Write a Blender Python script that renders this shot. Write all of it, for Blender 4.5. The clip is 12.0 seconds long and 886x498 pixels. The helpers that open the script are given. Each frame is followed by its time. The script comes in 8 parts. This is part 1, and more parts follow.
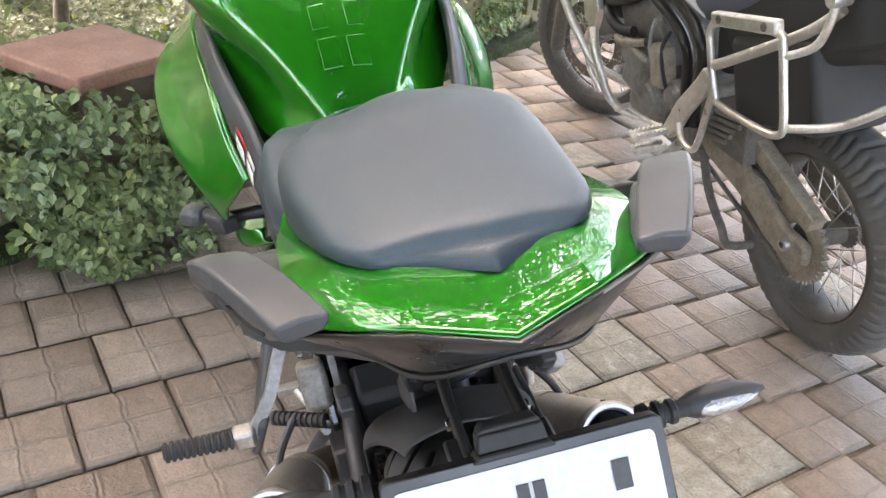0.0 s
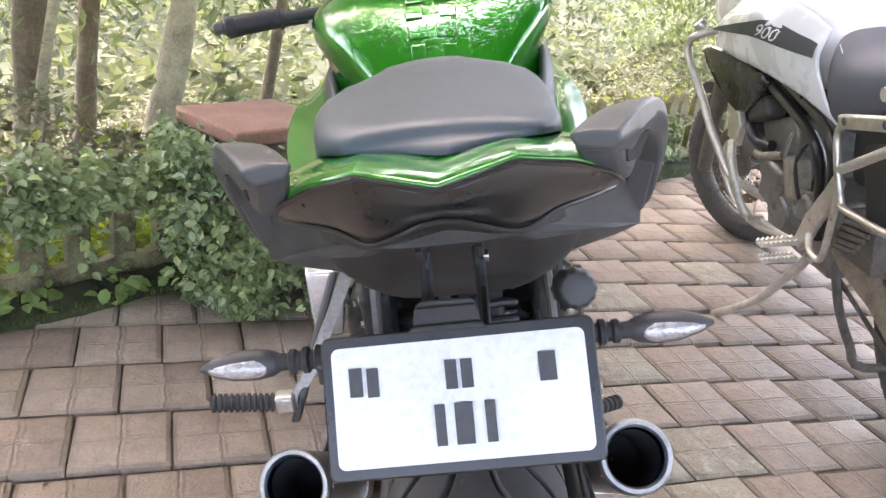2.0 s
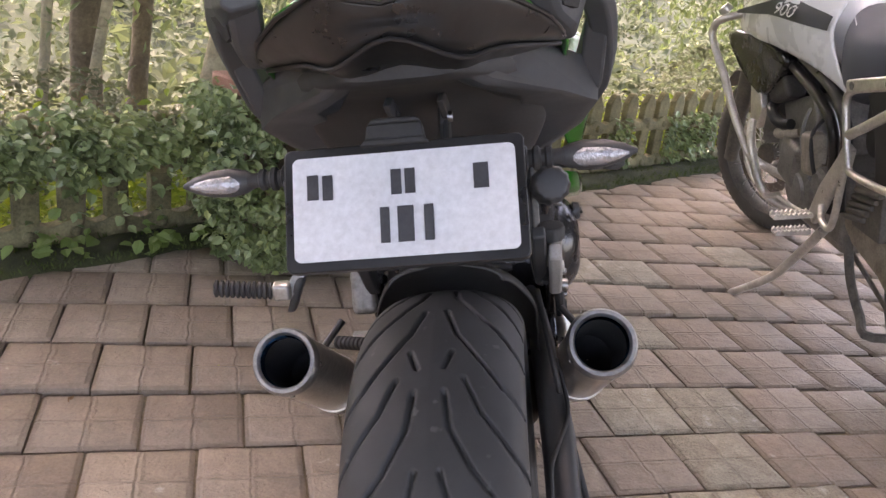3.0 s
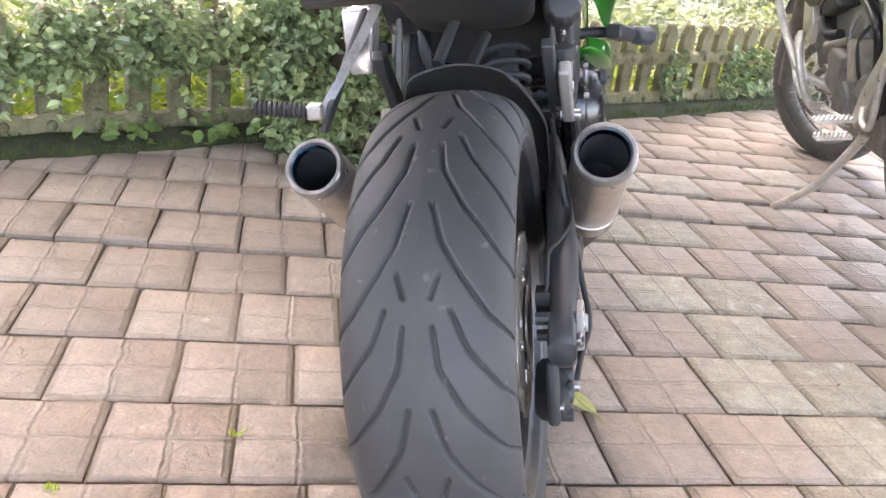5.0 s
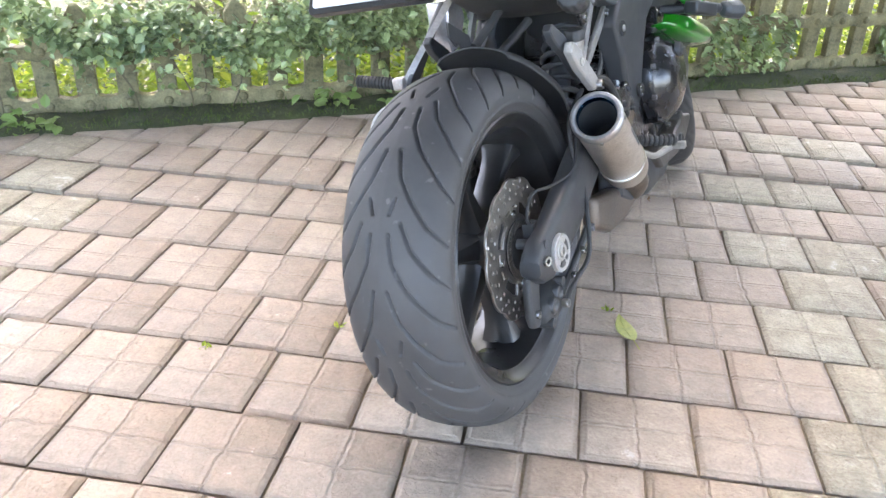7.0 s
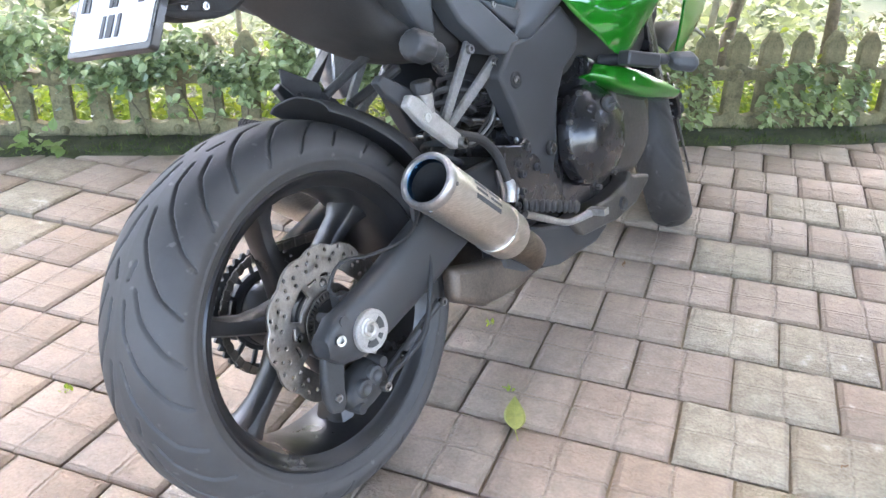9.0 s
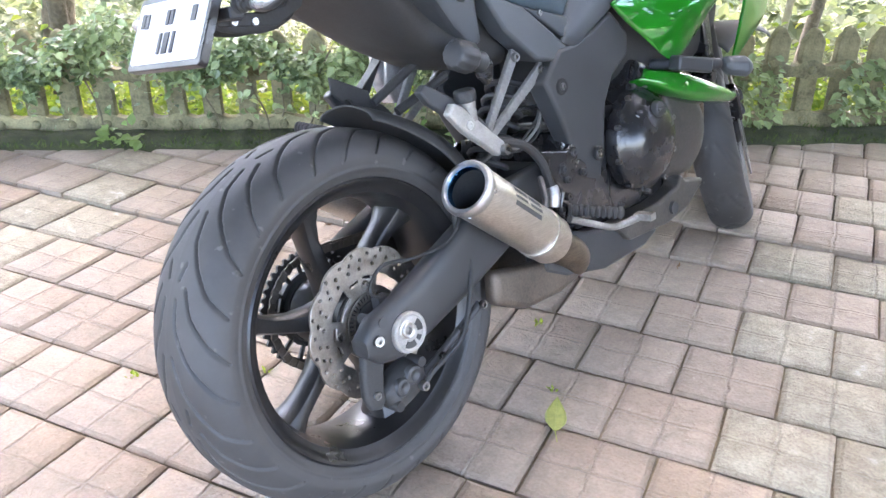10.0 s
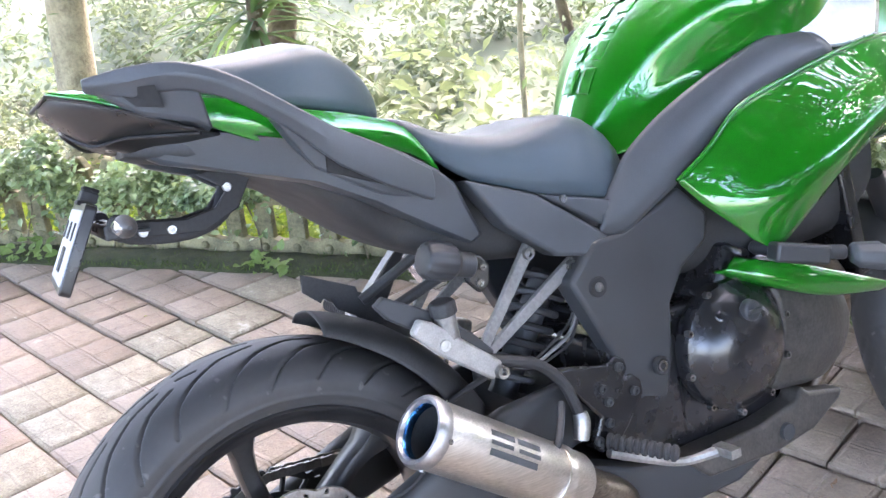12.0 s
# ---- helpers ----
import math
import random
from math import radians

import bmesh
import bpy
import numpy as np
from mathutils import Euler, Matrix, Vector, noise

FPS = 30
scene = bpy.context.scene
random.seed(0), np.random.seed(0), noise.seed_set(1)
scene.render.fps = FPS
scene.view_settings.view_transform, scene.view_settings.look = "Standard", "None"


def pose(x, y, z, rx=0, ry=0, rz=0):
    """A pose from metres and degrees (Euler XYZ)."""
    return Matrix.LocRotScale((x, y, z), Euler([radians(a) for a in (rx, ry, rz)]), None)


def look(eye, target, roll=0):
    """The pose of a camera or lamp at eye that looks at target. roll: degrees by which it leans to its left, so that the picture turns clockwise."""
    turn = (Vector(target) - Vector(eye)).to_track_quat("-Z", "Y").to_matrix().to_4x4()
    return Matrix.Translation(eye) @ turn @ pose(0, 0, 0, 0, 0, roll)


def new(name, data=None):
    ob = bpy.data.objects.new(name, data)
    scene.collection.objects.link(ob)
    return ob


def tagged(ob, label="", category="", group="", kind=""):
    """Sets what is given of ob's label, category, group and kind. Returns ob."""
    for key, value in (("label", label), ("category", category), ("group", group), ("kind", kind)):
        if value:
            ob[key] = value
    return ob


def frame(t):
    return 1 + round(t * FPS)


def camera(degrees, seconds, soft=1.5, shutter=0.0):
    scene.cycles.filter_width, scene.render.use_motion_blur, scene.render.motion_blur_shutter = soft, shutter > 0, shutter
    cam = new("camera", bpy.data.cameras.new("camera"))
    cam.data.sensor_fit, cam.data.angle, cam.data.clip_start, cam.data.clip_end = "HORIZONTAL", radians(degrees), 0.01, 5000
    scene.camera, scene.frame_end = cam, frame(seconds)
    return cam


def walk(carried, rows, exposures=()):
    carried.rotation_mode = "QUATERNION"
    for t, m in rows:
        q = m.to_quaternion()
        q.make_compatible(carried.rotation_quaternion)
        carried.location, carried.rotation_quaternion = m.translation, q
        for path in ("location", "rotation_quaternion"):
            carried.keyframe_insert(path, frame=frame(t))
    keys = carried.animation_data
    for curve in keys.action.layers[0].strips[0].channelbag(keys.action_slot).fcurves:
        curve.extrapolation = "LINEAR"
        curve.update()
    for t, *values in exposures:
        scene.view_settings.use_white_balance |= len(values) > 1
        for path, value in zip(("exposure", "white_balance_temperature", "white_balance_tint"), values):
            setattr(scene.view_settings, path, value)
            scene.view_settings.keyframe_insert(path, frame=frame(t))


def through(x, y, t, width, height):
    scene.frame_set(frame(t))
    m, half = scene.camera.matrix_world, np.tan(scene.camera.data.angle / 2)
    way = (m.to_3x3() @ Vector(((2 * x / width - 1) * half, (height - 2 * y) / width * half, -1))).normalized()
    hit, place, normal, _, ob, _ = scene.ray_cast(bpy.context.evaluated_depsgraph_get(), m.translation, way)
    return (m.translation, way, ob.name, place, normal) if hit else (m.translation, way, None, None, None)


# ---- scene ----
cam = camera(55.6, 12.0)
PATH = [
    (0, (-0.3070, -0.5929, 1.2690), (0.1548, 1.0829, 0.2780), 5.9),
    (0.5, (-0.2209, -0.6793, 1.2330), (0.1738, 1.0366, 0.2840), 7.4),
    (1, (-0.1797, -0.7313, 1.2120), (0.0082, 1.0713, 0.3670), 6.2),
    (1.5, (-0.1609, -0.7506, 1.1790), (-0.0592, 1.0940, 0.4140), 6.3),
    (2, (-0.1517, -0.7551, 1.1430), (-0.0998, 1.1087, 0.4210), 6.8),
    (2.5, (-0.1246, -0.7859, 1.0860), (-0.1228, 1.0960, 0.4080), 6.7),
    (3, (-0.0486, -0.8872, 1.0260), (-0.1104, 0.9885, 0.3340), 7.4),
    (3.5, (-0.0250, -0.9320, 0.9820), (-0.1300, 0.9410, 0.2900), 7.7),
    (5.3, (0.1156, -1.1024, 0.8530), (-0.1432, 0.7108, 0.0500), 7.6),
    (5.5, (0.1594, -1.1447, 0.8600), (-0.1651, 0.6504, 0.0390), 7.0),
    (6, (0.2632, -1.2502, 0.9020), (-0.2858, 0.4720, 0.0450), 3.9),
    (6.5, (0.3904, -1.3132, 0.9620), (-0.2620, 0.3687, 0.0980), 2.7),
    (7, (0.5549, -1.2608, 0.9970), (-0.2479, 0.3351, 0.0970), 2.0),
    (7.5, (0.6675, -1.1692, 1.0030), (-0.2360, 0.3692, 0.0990), 1.7),
    (7.7, (0.6864, -1.1162, 0.9990), (-0.2360, 0.4208, 0.1100), 1.5),
    (9.3, (0.9541, -0.8055, 1.0170), (-0.2020, 0.5876, 0.1690), 1.4),
    (9.5, (0.9611, -0.8063, 1.0320), (-0.2254, 0.5534, 0.1700), 1.1),
    (10, (0.9822, -0.8004, 1.0520), (-0.2525, 0.5046, 0.1730), 0.1),
    (10.5, (1.0013, -0.7310, 1.0500), (-0.2839, 0.5231, 0.1690), -1.8),
    (11, (0.9879, -0.5477, 1.0740), (-0.3575, 0.6652, 0.2250), -2.3),
    (11.5, (0.9795, -0.4009, 1.1270), (-0.4968, 0.6858, 0.3270), -4.2),
    (12, (0.9913, -0.2480, 1.1300), (-0.6769, 0.6169, 0.4440), -4.5),
]
EXPOSURES = [(0, 4.39, 7350, 21), (0.5, 4.42, 7450, 23), (1.0, 4.69, 7400, 24), (1.5, 4.79, 7200, 23), (2.0, 4.38, 7200, 25), (2.5, 3.81, 7200, 27), (3.0, 3.73, 7700, 31), (3.5, 4.51, 7400, 30), (5.5, 4.78, 7050, 22), (6.0, 4.86, 6750, 19), (7.0, 4.89, 6750, 18), (7.5, 4.83, 6700, 18), (9.5, 4.89, 6600, 20), (10, 4.97, 6600, 21), (10.5, 5.0, 6600, 22), (11.5, 4.98, 6450, 23), (12, 4.83, 6400, 24)]
walk(cam, [(t, look(eye, target, roll)) for t, eye, target, roll in PATH], EXPOSURES)
from mathutils.bvhtree import BVHTree

# ---------- light ----------
world = bpy.data.worlds.new("sky_world")
scene.world = world
world.use_nodes = True
wn = world.node_tree.nodes
wl = world.node_tree.links
sky = wn.new("ShaderNodeTexSky")
sky.sky_type = "NISHITA"
sky.sun_disc = False
SUN_EL, SUN_AZ = 52.0, 330.0
sky.sun_elevation = radians(SUN_EL)
sky.sun_rotation = radians(SUN_AZ)
sky.air_density, sky.dust_density, sky.ozone_density = 1.0, 4.0, 0.6
wl.new(sky.outputs["Color"], wn["Background"].inputs["Color"])
wn["Background"].inputs["Strength"].default_value = 0.15
sun = new("sun", bpy.data.lights.new("sun", "SUN"))
sun.data.energy, sun.data.angle, sun.data.color = 0.6, radians(60), (1.0, 0.96, 0.88)
sun_dir = Vector((math.sin(radians(SUN_AZ)) * math.cos(radians(SUN_EL)), math.cos(radians(SUN_AZ)) * math.cos(radians(SUN_EL)), math.sin(radians(SUN_EL))))
sun.matrix_world = look(sun_dir * 30, (0, 0, 0))

# ---------- materials ----------


def nodes_of(name):
    m = bpy.data.materials.new(name)
    m.use_nodes = True
    t = m.node_tree
    return m, t.nodes, t.links, t.nodes["Principled BSDF"]


def ramp(n, l, fac, stops):
    r = n.new("ShaderNodeValToRGB")
    el = r.color_ramp.elements
    while len(el) < len(stops):
        el.new(0.5)
    for e, (p, c) in zip(el, stops):
        e.position, e.color = p, (*c, 1)
    l.new(fac, r.inputs["Fac"])
    return r.outputs["Color"]


def noise_tex(n, l, scale, detail=4, rough=0.55, coord="Object", vec=None):
    tc = n.new("ShaderNodeTexCoord")
    x = n.new("ShaderNodeTexNoise")
    x.inputs["Scale"].default_value, x.inputs["Detail"].default_value, x.inputs["Roughness"].default_value = scale, detail, rough
    l.new(vec if vec is not None else tc.outputs[coord], x.inputs["Vector"])
    return x.outputs["Fac"]


def mixc(n, l, fac, a, b, mode="MIX"):
    m = n.new("ShaderNodeMix")
    m.data_type, m.blend_type = "RGBA", mode
    for sock, v in ((m.inputs[0], fac), (m.inputs[6], a), (m.inputs[7], b)):
        if isinstance(v, (int, float)):
            sock.default_value = v
        elif isinstance(v, tuple):
            sock.default_value = (*v, 1)
        else:
            l.new(v, sock)
    return m.outputs[2]


def bump_to(n, l, bsdf, height, strength, dist):
    b = n.new("ShaderNodeBump")
    b.inputs["Strength"].default_value, b.inputs["Distance"].default_value = strength, dist
    l.new(height, b.inputs["Height"])
    l.new(b.outputs["Normal"], bsdf.inputs["Normal"])
    return b


def surface(name, dark, light, rough=0.6, metal=0.0, scale=18.0, fine=160.0, bump=0.15, dist=0.002, coat=0.0, spread=0.12, spec=0.5, coat_rough=0.03):
    """A plain surface with large stains and fine grain in colour, gloss and relief."""
    m, n, l, b = nodes_of(name)
    big = noise_tex(n, l, scale, 5, 0.6)
    small = noise_tex(n, l, fine, 3, 0.6)
    c = ramp(n, l, big, [(0.32, dark), (0.68, light)])
    c = mixc(n, l, 0.25, c, ramp(n, l, small, [(0.3, tuple(v * 0.6 for v in dark)), (0.7, tuple(min(1, v * 1.25) for v in light))]))
    l.new(c, b.inputs["Base Color"])
    r = n.new("ShaderNodeMapRange")
    l.new(big, r.inputs[0])
    r.inputs[1].default_value, r.inputs[2].default_value = 0.3, 0.7
    r.inputs[3].default_value, r.inputs[4].default_value = max(0.02, rough - spread), min(1, rough + spread)
    l.new(r.outputs[0], b.inputs["Roughness"])
    b.inputs["Metallic"].default_value = metal
    b.inputs["Specular IOR Level"].default_value = spec
    b.inputs["Coat Weight"].default_value, b.inputs["Coat Roughness"].default_value = coat, coat_rough
    if bump:
        bump_to(n, l, b, small, bump, dist)
    return m


def leaf_material(name, stops, rough=0.45, through=0.35, tint=(0.25, 0.4, 0.04)):
    m, n, l, b = nodes_of(name)
    g = n.new("ShaderNodeNewGeometry")
    c = ramp(n, l, g.outputs["Random Per Island"], stops)
    c = mixc(n, l, 0.3, c, ramp(n, l, noise_tex(n, l, 3.0, 3), [(0.35, stops[0][1]), (0.65, stops[-1][1])]))
    l.new(c, b.inputs["Base Color"])
    b.inputs["Roughness"].default_value = rough
    tr = n.new("ShaderNodeBsdfTranslucent")
    l.new(mixc(n, l, 0.5, c, tint), tr.inputs["Color"])
    mx = n.new("ShaderNodeMixShader")
    mx.inputs[0].default_value = through
    l.new(b.outputs[0], mx.inputs[1])
    l.new(tr.outputs[0], mx.inputs[2])
    l.new(mx.outputs[0], n["Material Output"].inputs["Surface"])
    return m


def rubber_material(name, base, rough):
    m, n, l, b = nodes_of(name)
    big = noise_tex(n, l, 9, 6, 0.65)
    fine = noise_tex(n, l, 420, 2, 0.5)
    speck = noise_tex(n, l, 55, 2, 0.4)
    c = ramp(n, l, big, [(0.3, tuple(v * 0.8 for v in base)), (0.72, tuple(v * 1.3 for v in base))])
    c = mixc(n, l, ramp(n, l, speck, [(0.70, (0, 0, 0)), (0.76, (0.35, 0.35, 0.35))]), c, (0.16, 0.155, 0.14))
    l.new(c, b.inputs["Base Color"])
    b.inputs["Roughness"].default_value = rough
    bump_to(n, l, b, fine, 0.18, 0.0006)
    return m


def math_node(n, l, op, a, b=None, c=None):
    x = n.new("ShaderNodeMath")
    x.operation = op
    for sock, v in zip(x.inputs, (a, b, c)):
        if v is None:
            continue
        if isinstance(v, (int, float)):
            sock.default_value = v
        else:
            l.new(v, sock)
    return x.outputs[0]


def paver_material(name, tones, rough_face):
    """Cast concrete with a wandering cross of ridges on every paver; rough_face roughens and flecks the worn ones."""
    m, n, l, b = nodes_of(name)
    oi = n.new("ShaderNodeObjectInfo")
    ge = n.new("ShaderNodeNewGeometry")
    fr = math_node(n, l, "FRACT", math_node(n, l, "ADD", oi.outputs["Random"], ge.outputs["Random Per Island"]))
    tone = ramp(n, l, fr, tones)
    wp = ge.outputs["Position"]
    stain = noise_tex(n, l, 3.2, 6, 0.65, vec=wp)
    grain = noise_tex(n, l, 150, 4, 0.6, vec=wp)
    mid = noise_tex(n, l, 26, 5, 0.62, vec=wp)
    c = mixc(n, l, 0.34, tone, ramp(n, l, stain, [(0.3, (0.62, 0.59, 0.57)), (0.62, (1.2, 1.17, 1.13))]), "MULTIPLY")
    c = mixc(n, l, 0.4 + 0.35 * rough_face, c, ramp(n, l, mid, [(0.35, (0.6, 0.57, 0.53)), (0.6, (1.18, 1.18, 1.18))]), "MULTIPLY")
    c = mixc(n, l, 0.3 + 0.3 * rough_face, c, ramp(n, l, grain, [(0.3, (0.5, 0.48, 0.45)), (0.65, (1.25, 1.25, 1.25))]), "MULTIPLY")
    white = noise_tex(n, l, 4.6, 5, 0.7, vec=wp)
    c = mixc(n, l, ramp(n, l, math_node(n, l, "MULTIPLY_ADD", mid, 0.7, math_node(n, l, "MULTIPLY", white, 0.6)), [(0.80 - 0.07 * rough_face, (0, 0, 0)), (0.85 - 0.04 * rough_face, (0.5, 0.5, 0.5))]), c, (0.5, 0.47, 0.42))
    # the cross and the rolled edge, drawn in the paver's own square
    uv = n.new("ShaderNodeUVMap")
    uv.uv_map = "cell"
    sp = n.new("ShaderNodeSeparateXYZ")
    l.new(uv.outputs[0], sp.inputs[0])
    w1, w2 = noise_tex(n, l, 17, 4, 0.7, vec=wp), noise_tex(n, l, 13, 4, 0.7, vec=wp)
    du = math_node(n, l, "ABSOLUTE", math_node(n, l, "MULTIPLY_ADD", w1, 0.10, math_node(n, l, "ADD", sp.outputs[0], -0.555)))
    dv = math_node(n, l, "ABSOLUTE", math_node(n, l, "MULTIPLY_ADD", w2, 0.10, math_node(n, l, "ADD", sp.outputs[1], -0.55)))
    dist = math_node(n, l, "MINIMUM", du, dv)
    line = n.new("ShaderNodeMapRange")
    l.new(dist, line.inputs[0])
    line.inputs[1].default_value, line.inputs[2].default_value, line.inputs[3].default_value, line.inputs[4].default_value = 0.0, 0.022, 1.0, 0.0
    ridge = n.new("ShaderNodeMapRange")
    l.new(dist, ridge.inputs[0])
    ridge.inputs[1].default_value, ridge.inputs[2].default_value, ridge.inputs[3].default_value, ridge.inputs[4].default_value = 0.03, 0.06, 1.0, 0.0
    eu = math_node(n, l, "ABSOLUTE", math_node(n, l, "ADD", sp.outputs[0], -0.5))
    ev = math_node(n, l, "ABSOLUTE", math_node(n, l, "ADD", sp.outputs[1], -0.5))
    em = math_node(n, l, "MULTIPLY_ADD", w1, 0.06, math_node(n, l, "MAXIMUM", eu, ev))
    edge = n.new("ShaderNodeMapRange")
    l.new(em, edge.inputs[0])
    edge.inputs[1].default_value, edge.inputs[2].default_value, edge.inputs[3].default_value, edge.inputs[4].default_value = 0.462, 0.485, 0.0, 1.0
    rid = n.new("ShaderNodeTexNoise")
    rid.noise_type = "RIDGED_MULTIFRACTAL"
    rid.inputs["Scale"].default_value, rid.inputs["Detail"].default_value = 15, 4
    l.new(wp, rid.inputs["Vector"])
    slate = noise_tex(n, l, 34, 3, 0.5, vec=wp)
    crease = math_node(n, l, "ABSOLUTE", math_node(n, l, "ADD", slate, -0.5))
    fold = n.new("ShaderNodeMapRange")
    l.new(crease, fold.inputs[0])
    fold.inputs[1].default_value, fold.inputs[2].default_value, fold.inputs[3].default_value, fold.inputs[4].default_value = 0.0, 0.05, 1.0, 0.0
    c = mixc(n, l, math_node(n, l, "MULTIPLY", fold.outputs[0], 0.05), c, (0.10, 0.082, 0.066))
    c = mixc(n, l, math_node(n, l, "MULTIPLY", line.outputs[0], 0.13), c, (0.085, 0.068, 0.055))
    c = mixc(n, l, math_node(n, l, "MULTIPLY", edge.outputs[0], 0.24), c, (0.10, 0.075, 0.055))
    l.new(c, b.inputs["Base Color"])
    l.new(ramp(n, l, mid, [(0.3, (0.55, 0.55, 0.55)), (0.7, (0.85, 0.85, 0.85))]), b.inputs["Roughness"])
    h = math_node(n, l, "MULTIPLY_ADD", rid.outputs["Fac"], 0.30, math_node(n, l, "MULTIPLY", grain, 0.4 + rough_face))
    h = math_node(n, l, "MULTIPLY_ADD", line.outputs[0], -0.65, h)
    h = math_node(n, l, "MULTIPLY_ADD", ridge.outputs[0], 0.35, h)
    h = math_node(n, l, "MULTIPLY_ADD", slate, 1.1, h)
    h = math_node(n, l, "MULTIPLY_ADD", fold.outputs[0], -0.10, h)
    h = math_node(n, l, "MULTIPLY_ADD", edge.outputs[0], -0.6, h)
    bump_to(n, l, b, h, 0.9, 0.006)
    return m


def paint_green():
    m, n, l, b = nodes_of("green_paint")
    fl = noise_tex(n, l, 1500, 2, 0.5)
    big = noise_tex(n, l, 6, 3, 0.5)
    c = ramp(n, l, fl, [(0.3, (0.0005, 0.115, 0.004)), (0.7, (0.001, 0.200, 0.007))])
    c = mixc(n, l, 0.25, c, ramp(n, l, big, [(0.3, (0.0005, 0.12, 0.004)), (0.7, (0.001, 0.21, 0.008))]))
    l.new(c, b.inputs["Base Color"])
    b.inputs["Metallic"].default_value, b.inputs["Roughness"].default_value = 0.35, 0.3
    b.inputs["Specular IOR Level"].default_value = 0.05
    b.inputs["Coat Weight"].default_value, b.inputs["Coat Roughness"].default_value = 1.0, 0.012
    bump_to(n, l, b, noise_tex(n, l, 18, 2, 0.5), 0.01, 0.001)
    b.inputs["Coat IOR"].default_value = 1.75
    return m


def steel_brushed(name, a, c2, rough=0.28):
    m, n, l, b = nodes_of(name)
    tc = n.new("ShaderNodeTexCoord")
    mp = n.new("ShaderNodeMapping")
    mp.inputs["Scale"].default_value = (260, 8, 260)
    l.new(tc.outputs["Object"], mp.inputs["Vector"])
    f = noise_tex(n, l, 2, 4, 0.6, vec=mp.outputs[0])
    big = noise_tex(n, l, 14, 4, 0.6)
    c = ramp(n, l, f, [(0.3, a), (0.7, c2)])
    c = mixc(n, l, ramp(n, l, big, [(0.45, (0, 0, 0)), (0.8, (0.5, 0.5, 0.5))]), c, (0.36, 0.31, 0.25))
    l.new(c, b.inputs["Base Color"])
    b.inputs["Metallic"].default_value, b.inputs["Roughness"].default_value = 1.0, rough
    bump_to(n, l, b, f, 0.08, 0.001)
    return m


PAVER = paver_material("brown_paver_concrete", [(0.0, (0.214, 0.172, 0.134)), (0.3, (0.232, 0.186, 0.145)), (0.55, (0.246, 0.199, 0.156)), (0.85, (0.262, 0.213, 0.167)), (1.0, (0.282, 0.236, 0.187))], 0.0)
CREAM_PAVER = paver_material("cream_paver_concrete", [(0.0, (0.255, 0.230, 0.172)), (1.0, (0.303, 0.275, 0.213))], 0.6)
JOINT = surface("joint_soil", (0.085, 0.067, 0.047), (0.205, 0.162, 0.108), 0.95, scale=30, bump=0.4)
EARTH = surface("earth_ground", (0.012, 0.021, 0.006), (0.028, 0.042, 0.012), 0.95, scale=1.2, fine=40, bump=0.5, dist=0.01)
MOSS = surface("moss", (0.012, 0.017, 0.006), (0.055, 0.068, 0.022), 0.95, scale=22, fine=300, bump=0.9, dist=0.006)
FENCE = surface("weathered_cast_concrete", (0.040, 0.042, 0.018), (0.27, 0.240, 0.130), 0.9, scale=11, fine=140, bump=0.4, dist=0.003)
TERRA = surface("terracotta_slab", (0.27, 0.120, 0.080), (0.43, 0.255, 0.180), 0.75, scale=9, fine=120, bump=0.25)
BRICK = surface("plastered_pillar", (0.10, 0.085, 0.06), (0.24, 0.19, 0.13), 0.9, scale=10, bump=0.3)
BARK = surface("pale_bark", (0.161, 0.137, 0.089), (0.483, 0.419, 0.274), 0.9, scale=7, fine=60, bump=0.8, dist=0.01)
BARK_DARK = surface("dark_bark", (0.060, 0.046, 0.031), (0.204, 0.162, 0.102), 0.95, scale=8, fine=50, bump=1.0, dist=0.012)
STEM = surface("vine_stem", (0.06, 0.05, 0.03), (0.14, 0.12, 0.07), 0.9)
VINE = leaf_material("vine_leaves", [(0.0, (0.047, 0.081, 0.039)), (0.45, (0.176, 0.247, 0.124)), (0.9, (0.377, 0.468, 0.247)), (1.0, (0.468, 0.520, 0.195))], 0.34, 0.18)
WEED = leaf_material("bright_weed_leaves", [(0.0, (0.112, 0.176, 0.028)), (0.6, (0.251, 0.335, 0.055)), (1.0, (0.512, 0.512, 0.046))], 0.5, 0.45)
BUSH = leaf_material("bush_leaves", [(0.0, (0.044, 0.056, 0.026)), (0.5, (0.084, 0.100, 0.050)), (1.0, (0.152, 0.161, 0.092))], 0.6, 0.4, (0.136, 0.152, 0.064))
CROWN = leaf_material("tree_leaves", [(0.0, (0.051, 0.081, 0.031)), (0.6, (0.111, 0.156, 0.065)), (1.0, (0.202, 0.252, 0.111))], 0.5, 0.35, (0.252, 0.324, 0.101))
FAR = leaf_material("hillside_leaves", [(0.0, (0.049, 0.062, 0.029)), (0.5, (0.075, 0.092, 0.043)), (1.0, (0.106, 0.124, 0.058))], 0.85, 0.4, (0.092, 0.115, 0.049))
SPROUT = leaf_material("sprout_leaves", [(0.0, (0.11, 0.18, 0.05)), (1.0, (0.23, 0.33, 0.11))], 0.5, 0.35)
# leaves of the added unseen trees, dark for contrast in the paint's reflections
SHADE = leaf_material("shade_tree_leaves", [(0.0, (0.030, 0.046, 0.020)), (0.6, (0.060, 0.085, 0.036)), (1.0, (0.110, 0.140, 0.062))], 0.5, 0.3, (0.12, 0.16, 0.05))
PALMY = leaf_material("sword_leaves", [(0.0, (0.04, 0.1, 0.04)), (1.0, (0.14, 0.22, 0.1))], 0.5, 0.3)
